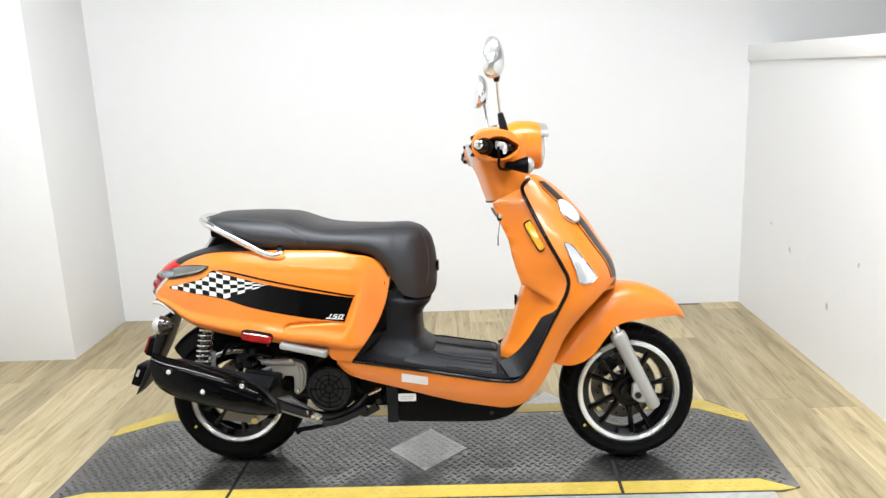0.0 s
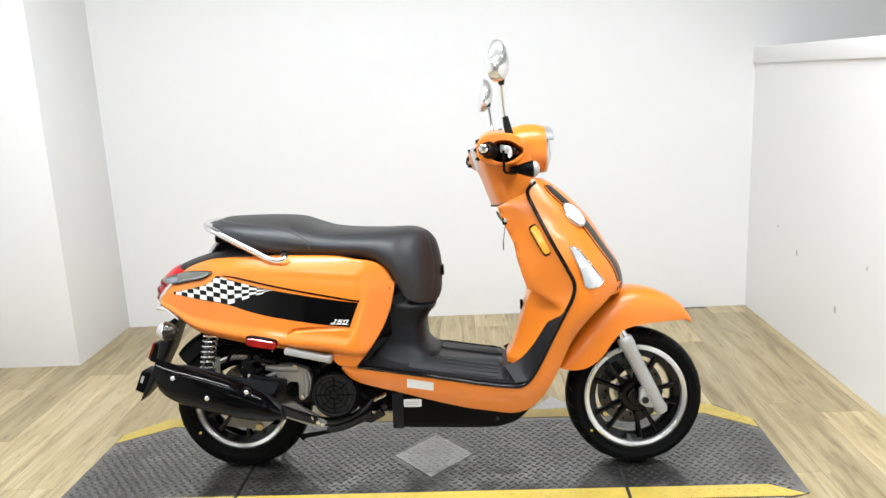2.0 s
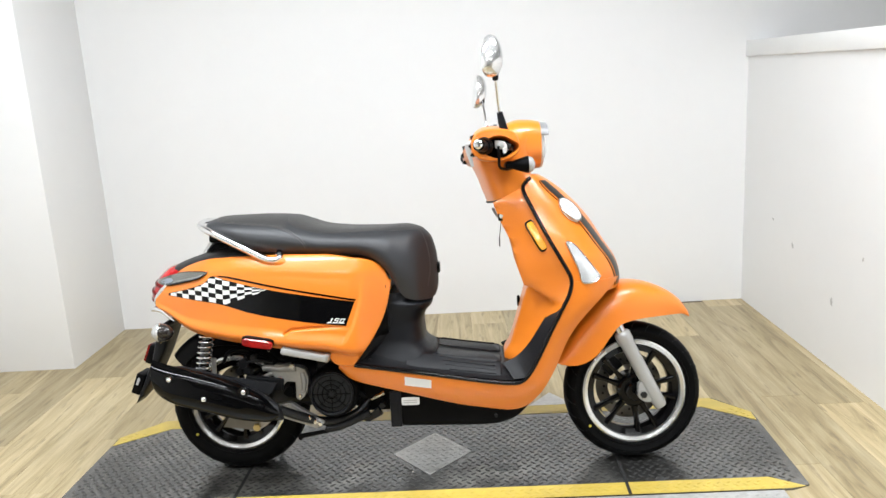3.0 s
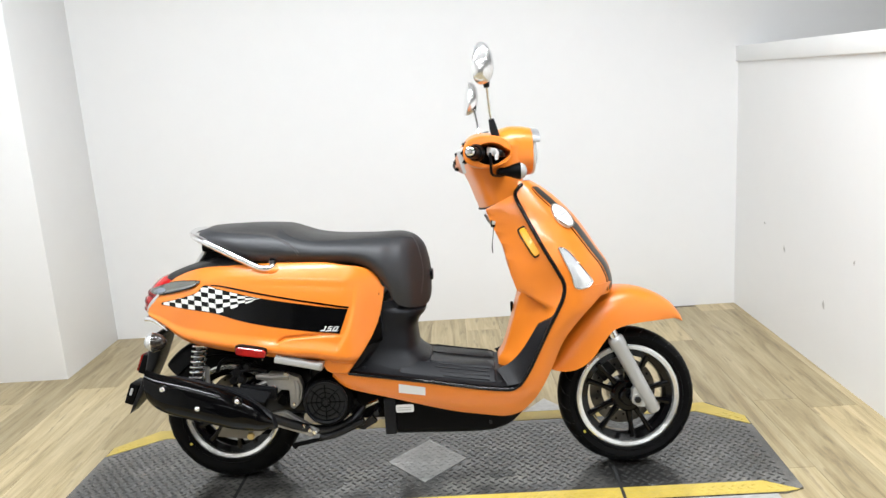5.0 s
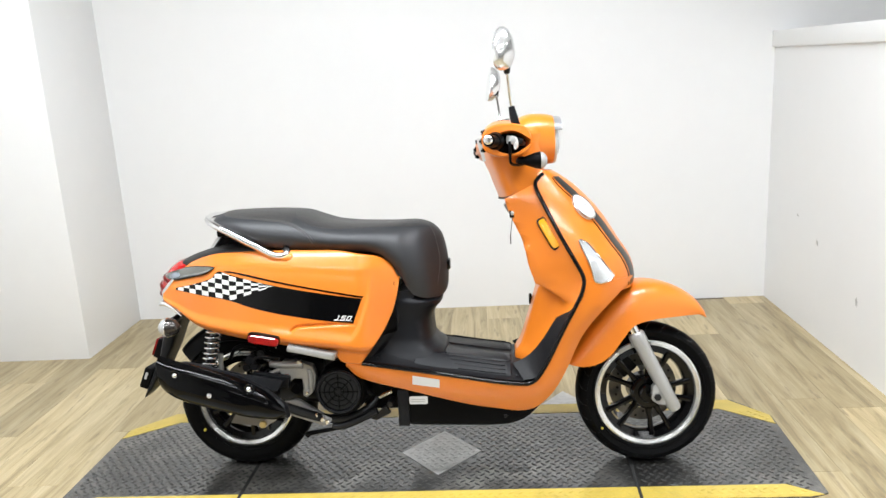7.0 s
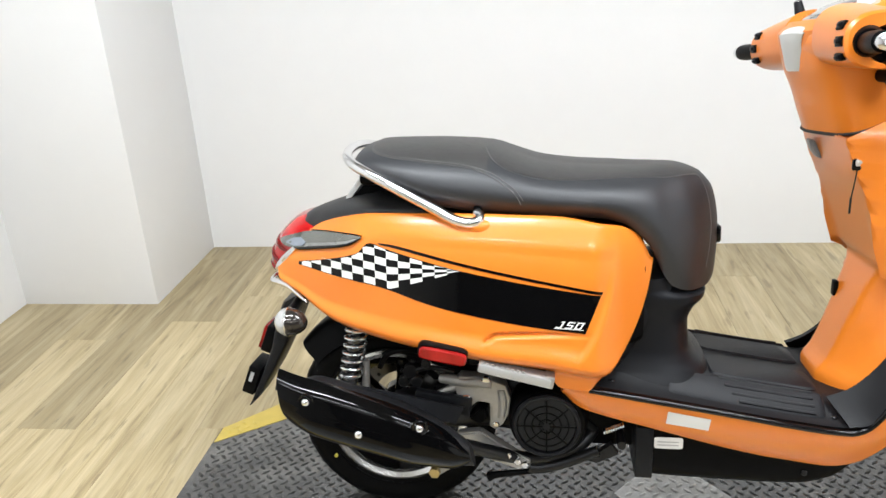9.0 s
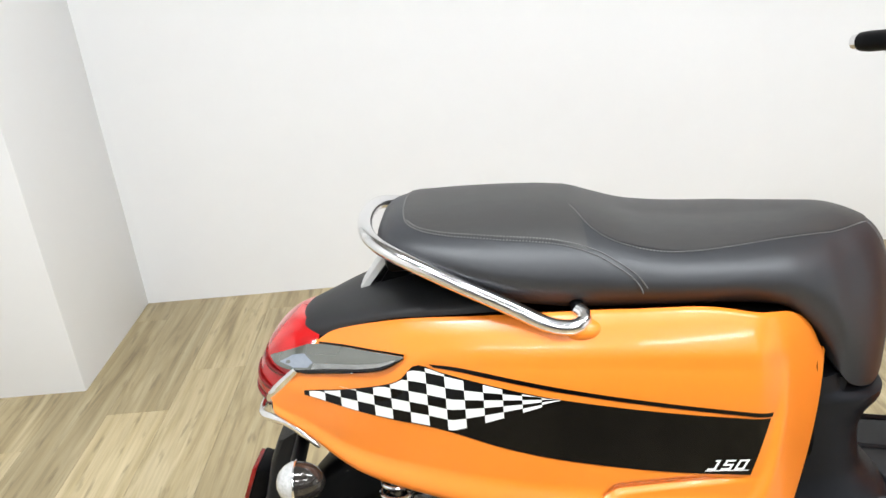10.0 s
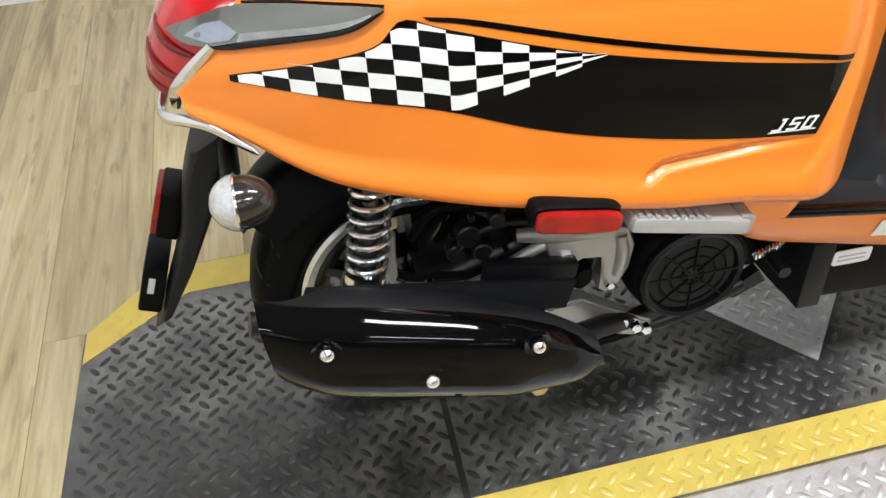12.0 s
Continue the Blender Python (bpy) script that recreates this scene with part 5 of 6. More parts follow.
# belly pan
bm = bmesh.new()
rows = []
for k in range(29):
    u = 0.545 + 0.45 * k / 28
    low = sp(u, [(0.545, 0.160), (0.60, 0.154), (0.80, 0.152), (0.87, 0.154), (0.93, 0.170), (0.97, 0.20), (0.995, 0.228)])
    high = sp(u, [(0.545, 0.31), (0.75, 0.27), (0.9, 0.245), (0.995, 0.25)])
    half = sp(u, [(0.545, 0.150), (0.8, 0.152), (0.93, 0.145), (0.995, 0.125)])
    rows.append([(u, v, w) for v, w in superellipse(0, (low + high) / 2, half, (high - low) / 2, 6, 36)])
skin(bm, rows)
pan = part("belly_pan", bm, PLASTIC, scooter, "black plastic belly pan")
bm = bmesh.new()
box(bm, 0.543, 0.578, -0.157, 0.157, 0.165, 0.280, 0.003)
part("pan_end", bm, GREY_PLASTIC, pan)
bm = bmesh.new()
skin(bm, [[(u, -0.1535 - g, w) for u, w in superellipse(0.608, 0.2465, 0.0285, 0.0125, 8, 24)] for g in (0.0, 0.0016)])
part("label_plate", bm, LABEL, pan, "small pale type label")
bm = bmesh.new()
for j in range(2):
    box(bm, 0.586, 0.628, -0.1557, -0.1551, 0.241 + j * 0.007, 0.2435 + j * 0.007)
part("label_print", bm, INK, pan, "grey bars of print")
bm = bmesh.new()
disc(bm, (0.875, -0.150, 0.190), 0.006, -0.004, 0.002, 12)
part("screw", bm, STEEL, pan)

# --- front mudguard, turned with the fork
FEND_TOP = [(1.055, 0, 0.345), (1.090, 0, 0.40), (1.150, 0, 0.485), (1.210, 0, 0.545), (1.275, 0, 0.576), (1.345, 0, 0.579), (1.415, 0, 0.558), (1.472, 0, 0.521), (1.505, 0, 0.477), (1.511, 0, 0.454)]
FEND_LOW = [(1.075, 0, 0.335), (1.110, 0, 0.330), (1.150, 0, 0.337), (1.192, 0, 0.364), (1.235, 0, 0.416), (1.270, 0, 0.450), (1.330, 0, 0.464), (1.41, 0, 0.468), (1.478, 0, 0.468), (1.500, 0, 0.459)]
bm = bmesh.new()
rows = []
for a, b, k in zip(catmull(FEND_TOP, 60), catmull(FEND_LOW, 60), range(61)):
    half = 0.118 * math.sin(math.pi * min(1, max(0.0, 0.14 + 0.86 * (1 - k / 60)) * 0.62 + 0.0)) ** 0.6
    row = []
    for q in range(-16, 17):
        th = math.pi / 2 * q / 16
        c, s = abs(math.cos(th)) ** 0.62, abs(math.sin(th)) ** 0.70
        p = b.lerp(a, c)
        row.append((p.x, half * math.copysign(s, q), p.z))
    rows.append([(row[0][0], row[0][1] * 0.93, row[0][2] + 0.003)] + row + [(row[-1][0], row[-1][1] * 0.93, row[-1][2] + 0.003)])
skin(bm, rows, closed=False)
thicken(bm, 0.003)
part("front_mudguard", bm, ORANGE, scooter, "satin orange front mudguard", STEER, angle=50)


# --- wheels
def wheel(name, centre, radius, half_width, rim_r, matrix, spokes, label):
    """Hub with spokes; tyre and rim are its parts."""
    c = Vector(centre)
    bm = bmesh.new()
    disc(bm, c, 0.052, -0.045, 0.045, 40, 0.006)
    disc(bm, c, 0.030, -0.062, 0.062, 28, 0.004)
    spoke_meshes = []
    for k in range(spokes):
        a = math.tau * (k + 0.5) / spokes + (0.09 if k % 2 else -0.09)
        r0, r1 = 0.045, rim_r - 0.026
        d, n = Vector((math.cos(a), 0, math.sin(a))), Vector((-math.sin(a), 0, math.cos(a)))
        rings = []
        for r, half, deep, off in ((r0, 0.011, 0.016, -0.016), ((r0 + r1) / 2, 0.007, 0.012, -0.020), (r1, 0.010, 0.014, -0.022)):
            rings.append([c + d * r + n * x + Vector((0, off + y, 0)) for x, y in superellipse(0, 0, half, deep, 4, 12)])
        spoke = bmesh.new()
        skin(spoke, rings)
        spoke_meshes.append(spoke)
    hub = part(name, bm, BLACK_GLOSS, scooter, label, matrix)
    for spoke in spoke_meshes:
        part("spoke", spoke, BLACK_GLOSS, hub)
    w = half_width
    profile = [(rim_r - 0.004, -w * 0.70), (rim_r + 0.012, -w * 0.86), (rim_r + 0.030, -w * 0.98), (radius - 0.026, -w * 0.97), (radius - 0.014, -w * 0.86), (radius - 0.005, -w * 0.60), (radius, -w * 0.25), (radius, w * 0.25),
               (radius - 0.005, w * 0.60), (radius - 0.014, w * 0.86), (radius - 0.026, w * 0.97), (rim_r + 0.030, w * 0.98), (rim_r + 0.012, w * 0.86), (rim_r - 0.004, w * 0.70)]
    tyre = part("tyre", lathe(bmesh.new(), profile, c, 72), TYRE, hub, "black rubber tyre with grooved tread")
    for side in SIDES:
        part("sidewall_bead", lathe(bmesh.new(), [(rim_r + 0.011 + 0.0025 * math.cos(a), side * w * 0.875 + 0.0025 * math.sin(a)) for a in (math.tau * k / 6 for k in range(6))], c, 64), TYRE, tyre)
    spot = c + Vector((math.cos(radians(215)), 0, math.sin(radians(215)))) * (rim_r + 0.018)
    part("paint_dot", disc(bmesh.new(), spot, 0.0042, -w * 0.99, -w * 0.90, 12, 0.0004), DOT, tyre, "yellow paint dot")
    groove = bmesh.new()
    for k in range(26):
        for side in SIDES:
            a0 = math.tau * (k + (0.5 if side > 0 else 0)) / 26
            pts = []
            for s in range(7):
                f = s / 6
                a = a0 + 0.16 * f
                y = side * w * (0.12 + 0.82 * f)
                r = sp(abs(y) / w, [(0, radius), (0.25, radius), (0.6, radius - 0.005), (0.86, radius - 0.014), (0.97, radius - 0.026)]) - 0.0014
                pts.append(c + Vector((r * math.cos(a), y, r * math.sin(a))))
            tube(groove, pts, [0.0012 + 0.0012 * math.sin(math.pi * s / 6) for s in range(7)], 5)
    part("tread_pattern", groove, SEAM, tyre, "dark tread grooves")
    lip = [(rim_r, -w * 0.72), (rim_r + 0.003, -w * 0.78), (rim_r - 0.003, -w * 0.82), (rim_r - 0.013, -w * 0.74), (rim_r - 0.016, -w * 0.62), (rim_r - 0.022, -w * 0.2), (rim_r - 0.022, w * 0.2), (rim_r - 0.016, w * 0.62), (rim_r - 0.013, w * 0.74),
           (rim_r - 0.003, w * 0.82), (rim_r + 0.003, w * 0.78), (rim_r, w * 0.72), (rim_r - 0.012, w * 0.2), (rim_r - 0.012, -w * 0.2)]
    part("rim_lip", lathe(bmesh.new(), lip, c, 72), RIM, hub, "bright machined rim lip")
    barrel = [(rim_r - 0.017, -w * 0.60), (rim_r - 0.017, w * 0.60), (rim_r - 0.036, w * 0.5), (rim_r - 0.040, 0), (rim_r - 0.036, -w * 0.5)]
    part("rim_barrel", lathe(bmesh.new(), barrel, c, 64), BLACK_GLOSS, hub)
    return hub


front = wheel("front_wheel", (1.321, 0, 0.222), 0.221, 0.055, 0.165, STEER, 10, "black cast front wheel")
rear = wheel("rear_wheel", (0.022, 0, 0.229), 0.228, 0.064, 0.158, None, 10, "black cast rear wheel")
for hub, c, v in ((front, Vector((1.324, 0, 0.222)), 0.040), (rear, Vector((0.022, 0, 0.229)), 0.045)):
    bm = bmesh.new()
    lathe(bm, [(0.070, v), (0.110, v), (0.110, v + 0.004), (0.070, v + 0.004)], c, 48)
    plate = part("brake_disc", bm, DISC, hub, "drilled steel brake disc")
    bm = bmesh.new()
    for k in range(24):
        a = math.tau * k / 24
        disc(bm, c + Vector(((0.082 + 0.008 * (k % 3)) * math.cos(a), v - 0.001, (0.082 + 0.008 * (k % 3)) * math.sin(a))), 0.0042, -0.0006, 0.0006, 8, 0.0002)
    part("disc_hole", bm, SEAM, plate)
bm = bmesh.new()
box(bm, -0.030, 0.030, -0.022, 0.022, -0.034, 0.034, 0.008, pose(1.262, 0.040, 0.300, 0, -40, 0))
part("brake_caliper", bm, STEEL, scooter, "black front brake caliper", STEER)
bm = bmesh.new()
skin(bm, [[(u, v, w) for u, w in ((-0.021, 0.160), (0.0, 0.194), (0.104, 0.176), (0.100, 0.145))] for v in (-0.088, -0.084)])
part("swing_plate", bm, DISC, scooter, "pale steel swingarm plate")

# fork legs, bracket and axle
for side in SIDES:
    v = side * 0.088
    top, low = Vector((1.248, v, 0.475)), Vector((1.392, v, 0.180))
    bm = bmesh.new()
    tube(bm, [top.lerp(low, 0.06), top.lerp(low, 0.22)], 0.0155, 18)
    leg = part("fork_tube", bm, CHROME, scooter, "chrome fork tube", STEER)
    bm = bmesh.new()
    a = top.lerp(low, 0.17)
    tube(bm, [a, a.lerp(low, 0.02), a.lerp(low, 0.05), a.lerp(low, 0.12), a.lerp(low, 0.16), a.lerp(low, 0.6), a.lerp(low, 0.97), low], [0.020, 0.0245, 0.0255, 0.0255, 0.0225, 0.0215, 0.0205, 0.017], 24)
    part("fork_slider", bm, FORK_SILVER, leg, "silver painted fork leg")
    bm = bmesh.new()
    skin(bm, [[(u, v + side * g, w) for u, w in ((1.322, 0.254), (1.334, 0.267), (1.360, 0.255), (1.370, 0.218), (1.357, 0.197), (1.335, 0.200), (1.320, 0.217))] for g in (-0.014, 0.010)])
    part("axle_lug", bm, FORK_SILVER, leg)
    bm = bmesh.new()
    disc(bm, (1.335, v + side * 0.012, 0.222), 0.0115, -0.006, 0.006, 6)
    part("axle_nut", bm, STEEL, leg, "dark axle nut")
    bm = bmesh.new()
    disc(bm, (1.335, v + side * 0.006, 0.222), 0.018, -0.005, 0.005, 24)
    part("washer", bm, ALLOY, leg)
part("axle", tube(bmesh.new(), [(1.330, -0.085, 0.222), (1.330, 0.085, 0.222)], 0.011, 12), STEEL, scooter, "", STEER)
part("brake_hose", tube(bmesh.new(), catmull([(1.262, 0.04, 0.31), (1.245, 0.045, 0.37), (1.235, 0.05, 0.43), (1.22, 0.05, 0.5)], 16), 0.005, 8), PLASTIC, scooter, "black brake hose", STEER)
part("hose_clip", box(bmesh.new(), -0.022, 0.022, -0.008, 0.008, -0.007, 0.007, 0.002, pose(1.245, -0.066, 0.372, 0, -28, 0)), FORK_SILVER, scooter, "silver hose clip", STEER)

# --- handlebar cover and headlight
bm = bmesh.new()
rows = []
NECK = [(0.855, 0.886), (0.872, 0.880), (0.892, 0.872), (0.938, 0.856), (0.978, 0.839), (1.01, 0.831), (1.045, 0.825)]
for k in range(27):
    w = 0.855 + 0.190 * min(k, 25) / 25
    rear_u, front_u = sp(w, NECK), 1.006 + 0.008 * k / 26
    half = sp(w, [(0.855, 0.113), (0.93, 0.116), (0.98, 0.122), (1.045, 0.128)])
    top = 1 if k == 26 else 0
    if top:
        rear_u, half, w = rear_u + 0.016, half - 0.010, 1.066
    ring = []
    for u, v in superellipse((rear_u + front_u) / 2, 0, (front_u - rear_u) / 2, half, 3.6, 56):
        drop = 0.054 * (u - rear_u) / (front_u - rear_u) * (1 - min(k, 25) / 25)
        ring.append((u - 0.10 * v, v, w + drop))
    rows.append(ring)
skin(bm, rows)
neck = part("steering_cover", bm, ORANGE, scooter, "orange steering column cover", STEER)
ring = [Vector(q) for q in rows[0]]
mid = sum(ring, Vector()) / len(ring)
ring = [mid + (q - mid) * 1.006 - Vector((0, 0, 0.001)) for q in ring]
part("neck_seam", tube(bmesh.new(), ring + [ring[0]], 0.0032, 8, False), SEAM, neck, "dark gap under the steering cover")
bm = bmesh.new()
rows = []
for k in range(33):
    u = 0.832 + 0.212 * k / 32
    low = sp(u, [(0.832, 1.014), (0.845, 0.990), (0.873, 0.958), (0.91, 0.945), (0.98, 0.948), (1.01, 0.952), (1.044, 0.956)])
    high = sp(u, [(0.832, 1.038), (0.845, 1.055), (0.86, 1.067), (0.90, 1.080), (0.935, 1.095), (0.958, 1.106), (0.985, 1.111), (1.015, 1.110), (1.044, 1.104)])
    half = sp(u, [(0.832, 0.085), (0.845, 0.105), (0.87, 0.124), (0.92, 0.130), (0.97, 0.122), (1.044, 0.104)])
    rows.append([(u, v, w) for v, w in superellipse(0, (low + high) / 2, half, (high - low) / 2, 2.7, 44)])
skin(bm, rows)
head = part("handlebar_cover", bm, ORANGE, scooter, "satin orange handlebar cover", STEER)
for side in SIDES:
    bm = bmesh.new()
    rows = []
    for k in range(15):
        v = 0.07 + 0.155 * k / 14
        cu, cw = 0.894 - 0.006 * (k / 14), 1.034 - 0.014 * k / 14
        ru, rw = 0.066 + 0.005 * (k / 14), 0.056 - 0.009 * k / 14
        rows.append([(u, side * v, w) for u, w in superellipse(cu, cw, ru, rw, 2.5, 40)])
    rows.append([(u, side * 0.230, w) for u, w in superellipse(0.889, 1.019, 0.067, 0.044, 2.5, 40)])
    for v, grow in ((0.230, 1.0), (0.226, 0.95), (0.15, 0.92)):
        rows.append([(u + (0.006 if u > 0.9 else 0.0), side * v, 1.013 + (w - 1.013) * (1 - 0.55 * sstep((u - 0.895) / 0.065))) for u, w in superellipse(0.902, 1.013, 0.052 * grow, 0.034 * grow, 2.2, 40)])
    skin(bm, rows, True, True)
    wing = part("bar_wing", bm, ORANGE, head, "orange handlebar wing")
    bm = bmesh.new()
    skin(bm, [[(u, side * v, w) for u, w in superellipse(0.904, 1.013, 0.047, 0.0300, 2.2, 32)] for v in (0.140, 0.152)])
    part("wing_socket", bm, PLASTIC, wing)
    bar = part("grip", tube(bmesh.new(), [(0.870, side * 0.16, 1.018), (0.834, side * 0.303, 1.015), (0.831, side * 0.323, 1.015)], [0.0165, 0.0180, 0.0165], 20), PLASTIC, head, "black rubber handlebar grip")
    part("grip_flange", tube(bmesh.new(), [(0.858, side * 0.205, 1.019), (0.853, side * 0.226, 1.018), (0.850, side * 0.240, 1.017)], [0.026, 0.027, 0.021], 24), PLASTIC, bar)
    part("bar_end", tube(bmesh.new(), [(0.831, side * 0.321, 1.015), (0.828, side * 0.340, 1.015), (0.827, side * 0.344, 1.015)], [0.0135, 0.0130, 0.008], 18), CHROME, bar, "chrome bar end")
    bm = bmesh.new()
    rows = []
    for p, wide in zip(catmull([(0.892, side * 0.215, 1.022), (0.912, side * 0.235, 1.016), (0.912, side * 0.28, 1.004), (0.902, side * 0.33, 0.996)], 12), [0.012] * 4 + [0.009] * 9):
        rows.append([p + Vector((x, 0, y)) for x, y in superellipse(0, 0, 0.0045, wide, 3, 10)])
    skin(bm, rows)
    part("brake_lever", bm, SILVER, head, "silver brake lever")
    bm = bmesh.new()
    box(bm, -0.020, 0.020, -0.010, 0.010, -0.009, 0.009, 0.004, pose(0.918, side * 0.205, 1.018, 0, 14, side * 15))
    perch = part("lever_perch", bm, STEEL, head)
    part("brake_cylinder", tube(bmesh.new(), [(0.898, side * 0.186, 1.022), (0.926, side * 0.186, 1.015), (0.944, side * 0.180, 1.010)], [0.009, 0.010, 0.006], 12), ALLOY, perch, "grey metal brake cylinder")
    for u, v, w, tall, tip in ((0.8240, 0.198, 1.046, 0.008, 28), (0.8185, 0.207, 1.020, 0.0085, 0), (0.8225, 0.202, 0.995, 0.0065, -22)):
        bm = bmesh.new()
        box(bm, -0.0035, 0.006, -0.013, 0.013, -tall, tall, 0.002, pose(u, side * v, w, 0, tip, 0))
        knob = part("switch", bm, PLASTIC, head, "black handlebar switch")
        bm = bmesh.new()
        box(bm, -0.007, 0.0, -0.005, 0.006, -tall * 0.4, tall * 0.5, 0.0015, pose(u - 0.001, side * v, w, 0, tip, 0))
        part("switch_knob", bm, GREY_PLASTIC, knob)
    # front indicator
    stem = part("indicator_stem", tube(bmesh.new(), [(0.935, side * 0.09, 0.964), (0.935, side * 0.178, 0.961)], 0.013, 14), PLASTIC, head, "black front indicator stem")
    bm = bmesh.new()
    rows = []
    for u, r in ((0.896, 0.008), (0.900, 0.0140), (0.908, 0.0155), (0.930, 0.0135), (0.948, 0.0130), (0.966, 0.021), (0.985, 0.026)) if side > 0 else ((0.918, 0.006), (0.922, 0.010), (0.935, 0.0105), (0.945, 0.014), (0.966, 0.021), (0.985, 0.026)):
        rows.append([(u, side * 0.200 + r * math.cos(a), 0.960 + r * math.sin(a)) for a in (math.tau * k / 24 for k in range(24))])
    skin(bm, rows)
    part("indicator_body", bm, PLASTIC, stem)
    bm = bmesh.new()
    ball(bm, (0.986, side * 0.200, 0.960), 0.020, 0.0245, 0.0245, 12)
    part("indicator_lens", bm, INDICATOR, stem, "clear round front indicator")
part("cable", tube(bmesh.new(), catmull([(0.895, -0.235, 1.015), (0.896, -0.238, 0.985), (0.898, -0.225, 0.955), (0.925, -0.16, 0.950), (0.95, -0.11, 0.955)], 24), 0.0042, 8), PLASTIC, head, "black control cable")
bm = bmesh.new()
disc(bm, (0.918, -0.101, 0.922), 0.0095, -0.003, 0.003, 16)
part("plug", bm, STEEL, neck, "dark round plug")
bm = bmesh.new()
disc(bm, (0.868, -0.118, 0.995), 0.006, -0.004, 0.004, 12)
part("screw", bm, STEEL, neck)

# headlight: bezel, visor and lens
bm = bmesh.new()
rows = []
for u, r, g in ((1.030, 0.072, 0), (1.044, 0.073, 0), (1.052, 0.070, 0), (1.055, 0.064, 0), (1.050, 0.060, 0)):
    rows.append([(u + 0.10 * (1.033 - w) * 0.4, v, w) for v, w in superellipse(0, 1.028, r * 1.15, r, 2.3, 40)])
skin(bm, rows, True, False)
lamp = part("headlight_bezel", bm, SILVER, head, "silver headlight bezel")
bm = bmesh.new()
rows = []
for f, bulge in ((1.0, 0.0), (0.9, 0.008), (0.7, 0.015), (0.4, 0.020), (0.08, 0.022)):
    rows.append([(1.050 + bulge + 0.04 * (1.033 - w), v, w) for v, w in superellipse(0, 1.030, 0.070 * f, 0.062 * f, 2.3, 40)])
skin(bm, rows, True, True)
part("headlight_lens", bm, CLEAR, lamp, "clear headlight lens")
bm = bmesh.new()
rows = []
for u, lift in ((1.028, 0.002), (1.050, 0.001), (1.070, -0.003)):
    rows.append([(u, 0.098 * math.sin(a) * (1 - 0.1 * (u - 1.028) / 0.04), 1.046 + (0.058 + lift) * math.cos(a) ** 0.8) for a in (radians(-85 + 170 * k / 20) for k in range(21))])
skin(bm, rows, closed=False)
thicken(bm, 0.006)
part("headlight_visor", bm, VISOR, lamp, "grey headlight visor")

# gauge panel on the rear face of the cover
bm = bmesh.new()
rows = []
for k in range(15):
    s = k / 14
    u = sp(s, [(0, 0.838), (0.2, 0.829), (0.4, 0.820), (0.5, 0.818), (0.62, 0.834), (0.8, 0.872), (1, 0.925)])
    w = sp(s, [(0, 0.972), (0.2, 1.000), (0.4, 1.030), (0.5, 1.043), (0.62, 1.056), (0.8, 1.075), (1, 1.100)])
    half = sp(s, [(0, 0.030), (0.06, 0.036), (0.3, 0.038), (0.5, 0.046), (0.66, 0.070), (0.8, 0.085), (1, 0.078)])
    mid_v = 0.032 * (1 - s)
    rows.append([(u + 0.006 * abs(x) ** 3 - 0.10 * (mid_v + half * x), mid_v + half * x, w - 0.006 * x * x * s) for x in (q / 8 - 1 for q in range(17))])
skin(bm, rows, closed=False)
thicken(bm, 0.008)
surround = part("gauge_surround", bm, SILVER, head, "silver gauge surround")
bm = bmesh.new()
skin(bm, [[(0.880 + du * k, dv * k, 1.080 + 0.48 * du * k + h) for du, dv in superellipse(0, 0, 0.038, 0.066, 3, 32)] for h, k in ((-0.01, 1.0), (0.002, 1.0), (0.006, 0.85), (0.007, 0.4))])
part("gauge_glass", bm, GAUGE, surround, "dark gauge glass")


# --- mirrors
SHELL = material("mirror_shell_silver", (0.80, 0.80, 0.80), 0.18, 0.8, 0.03, 20, coat=0.3, rough_var=0.03)

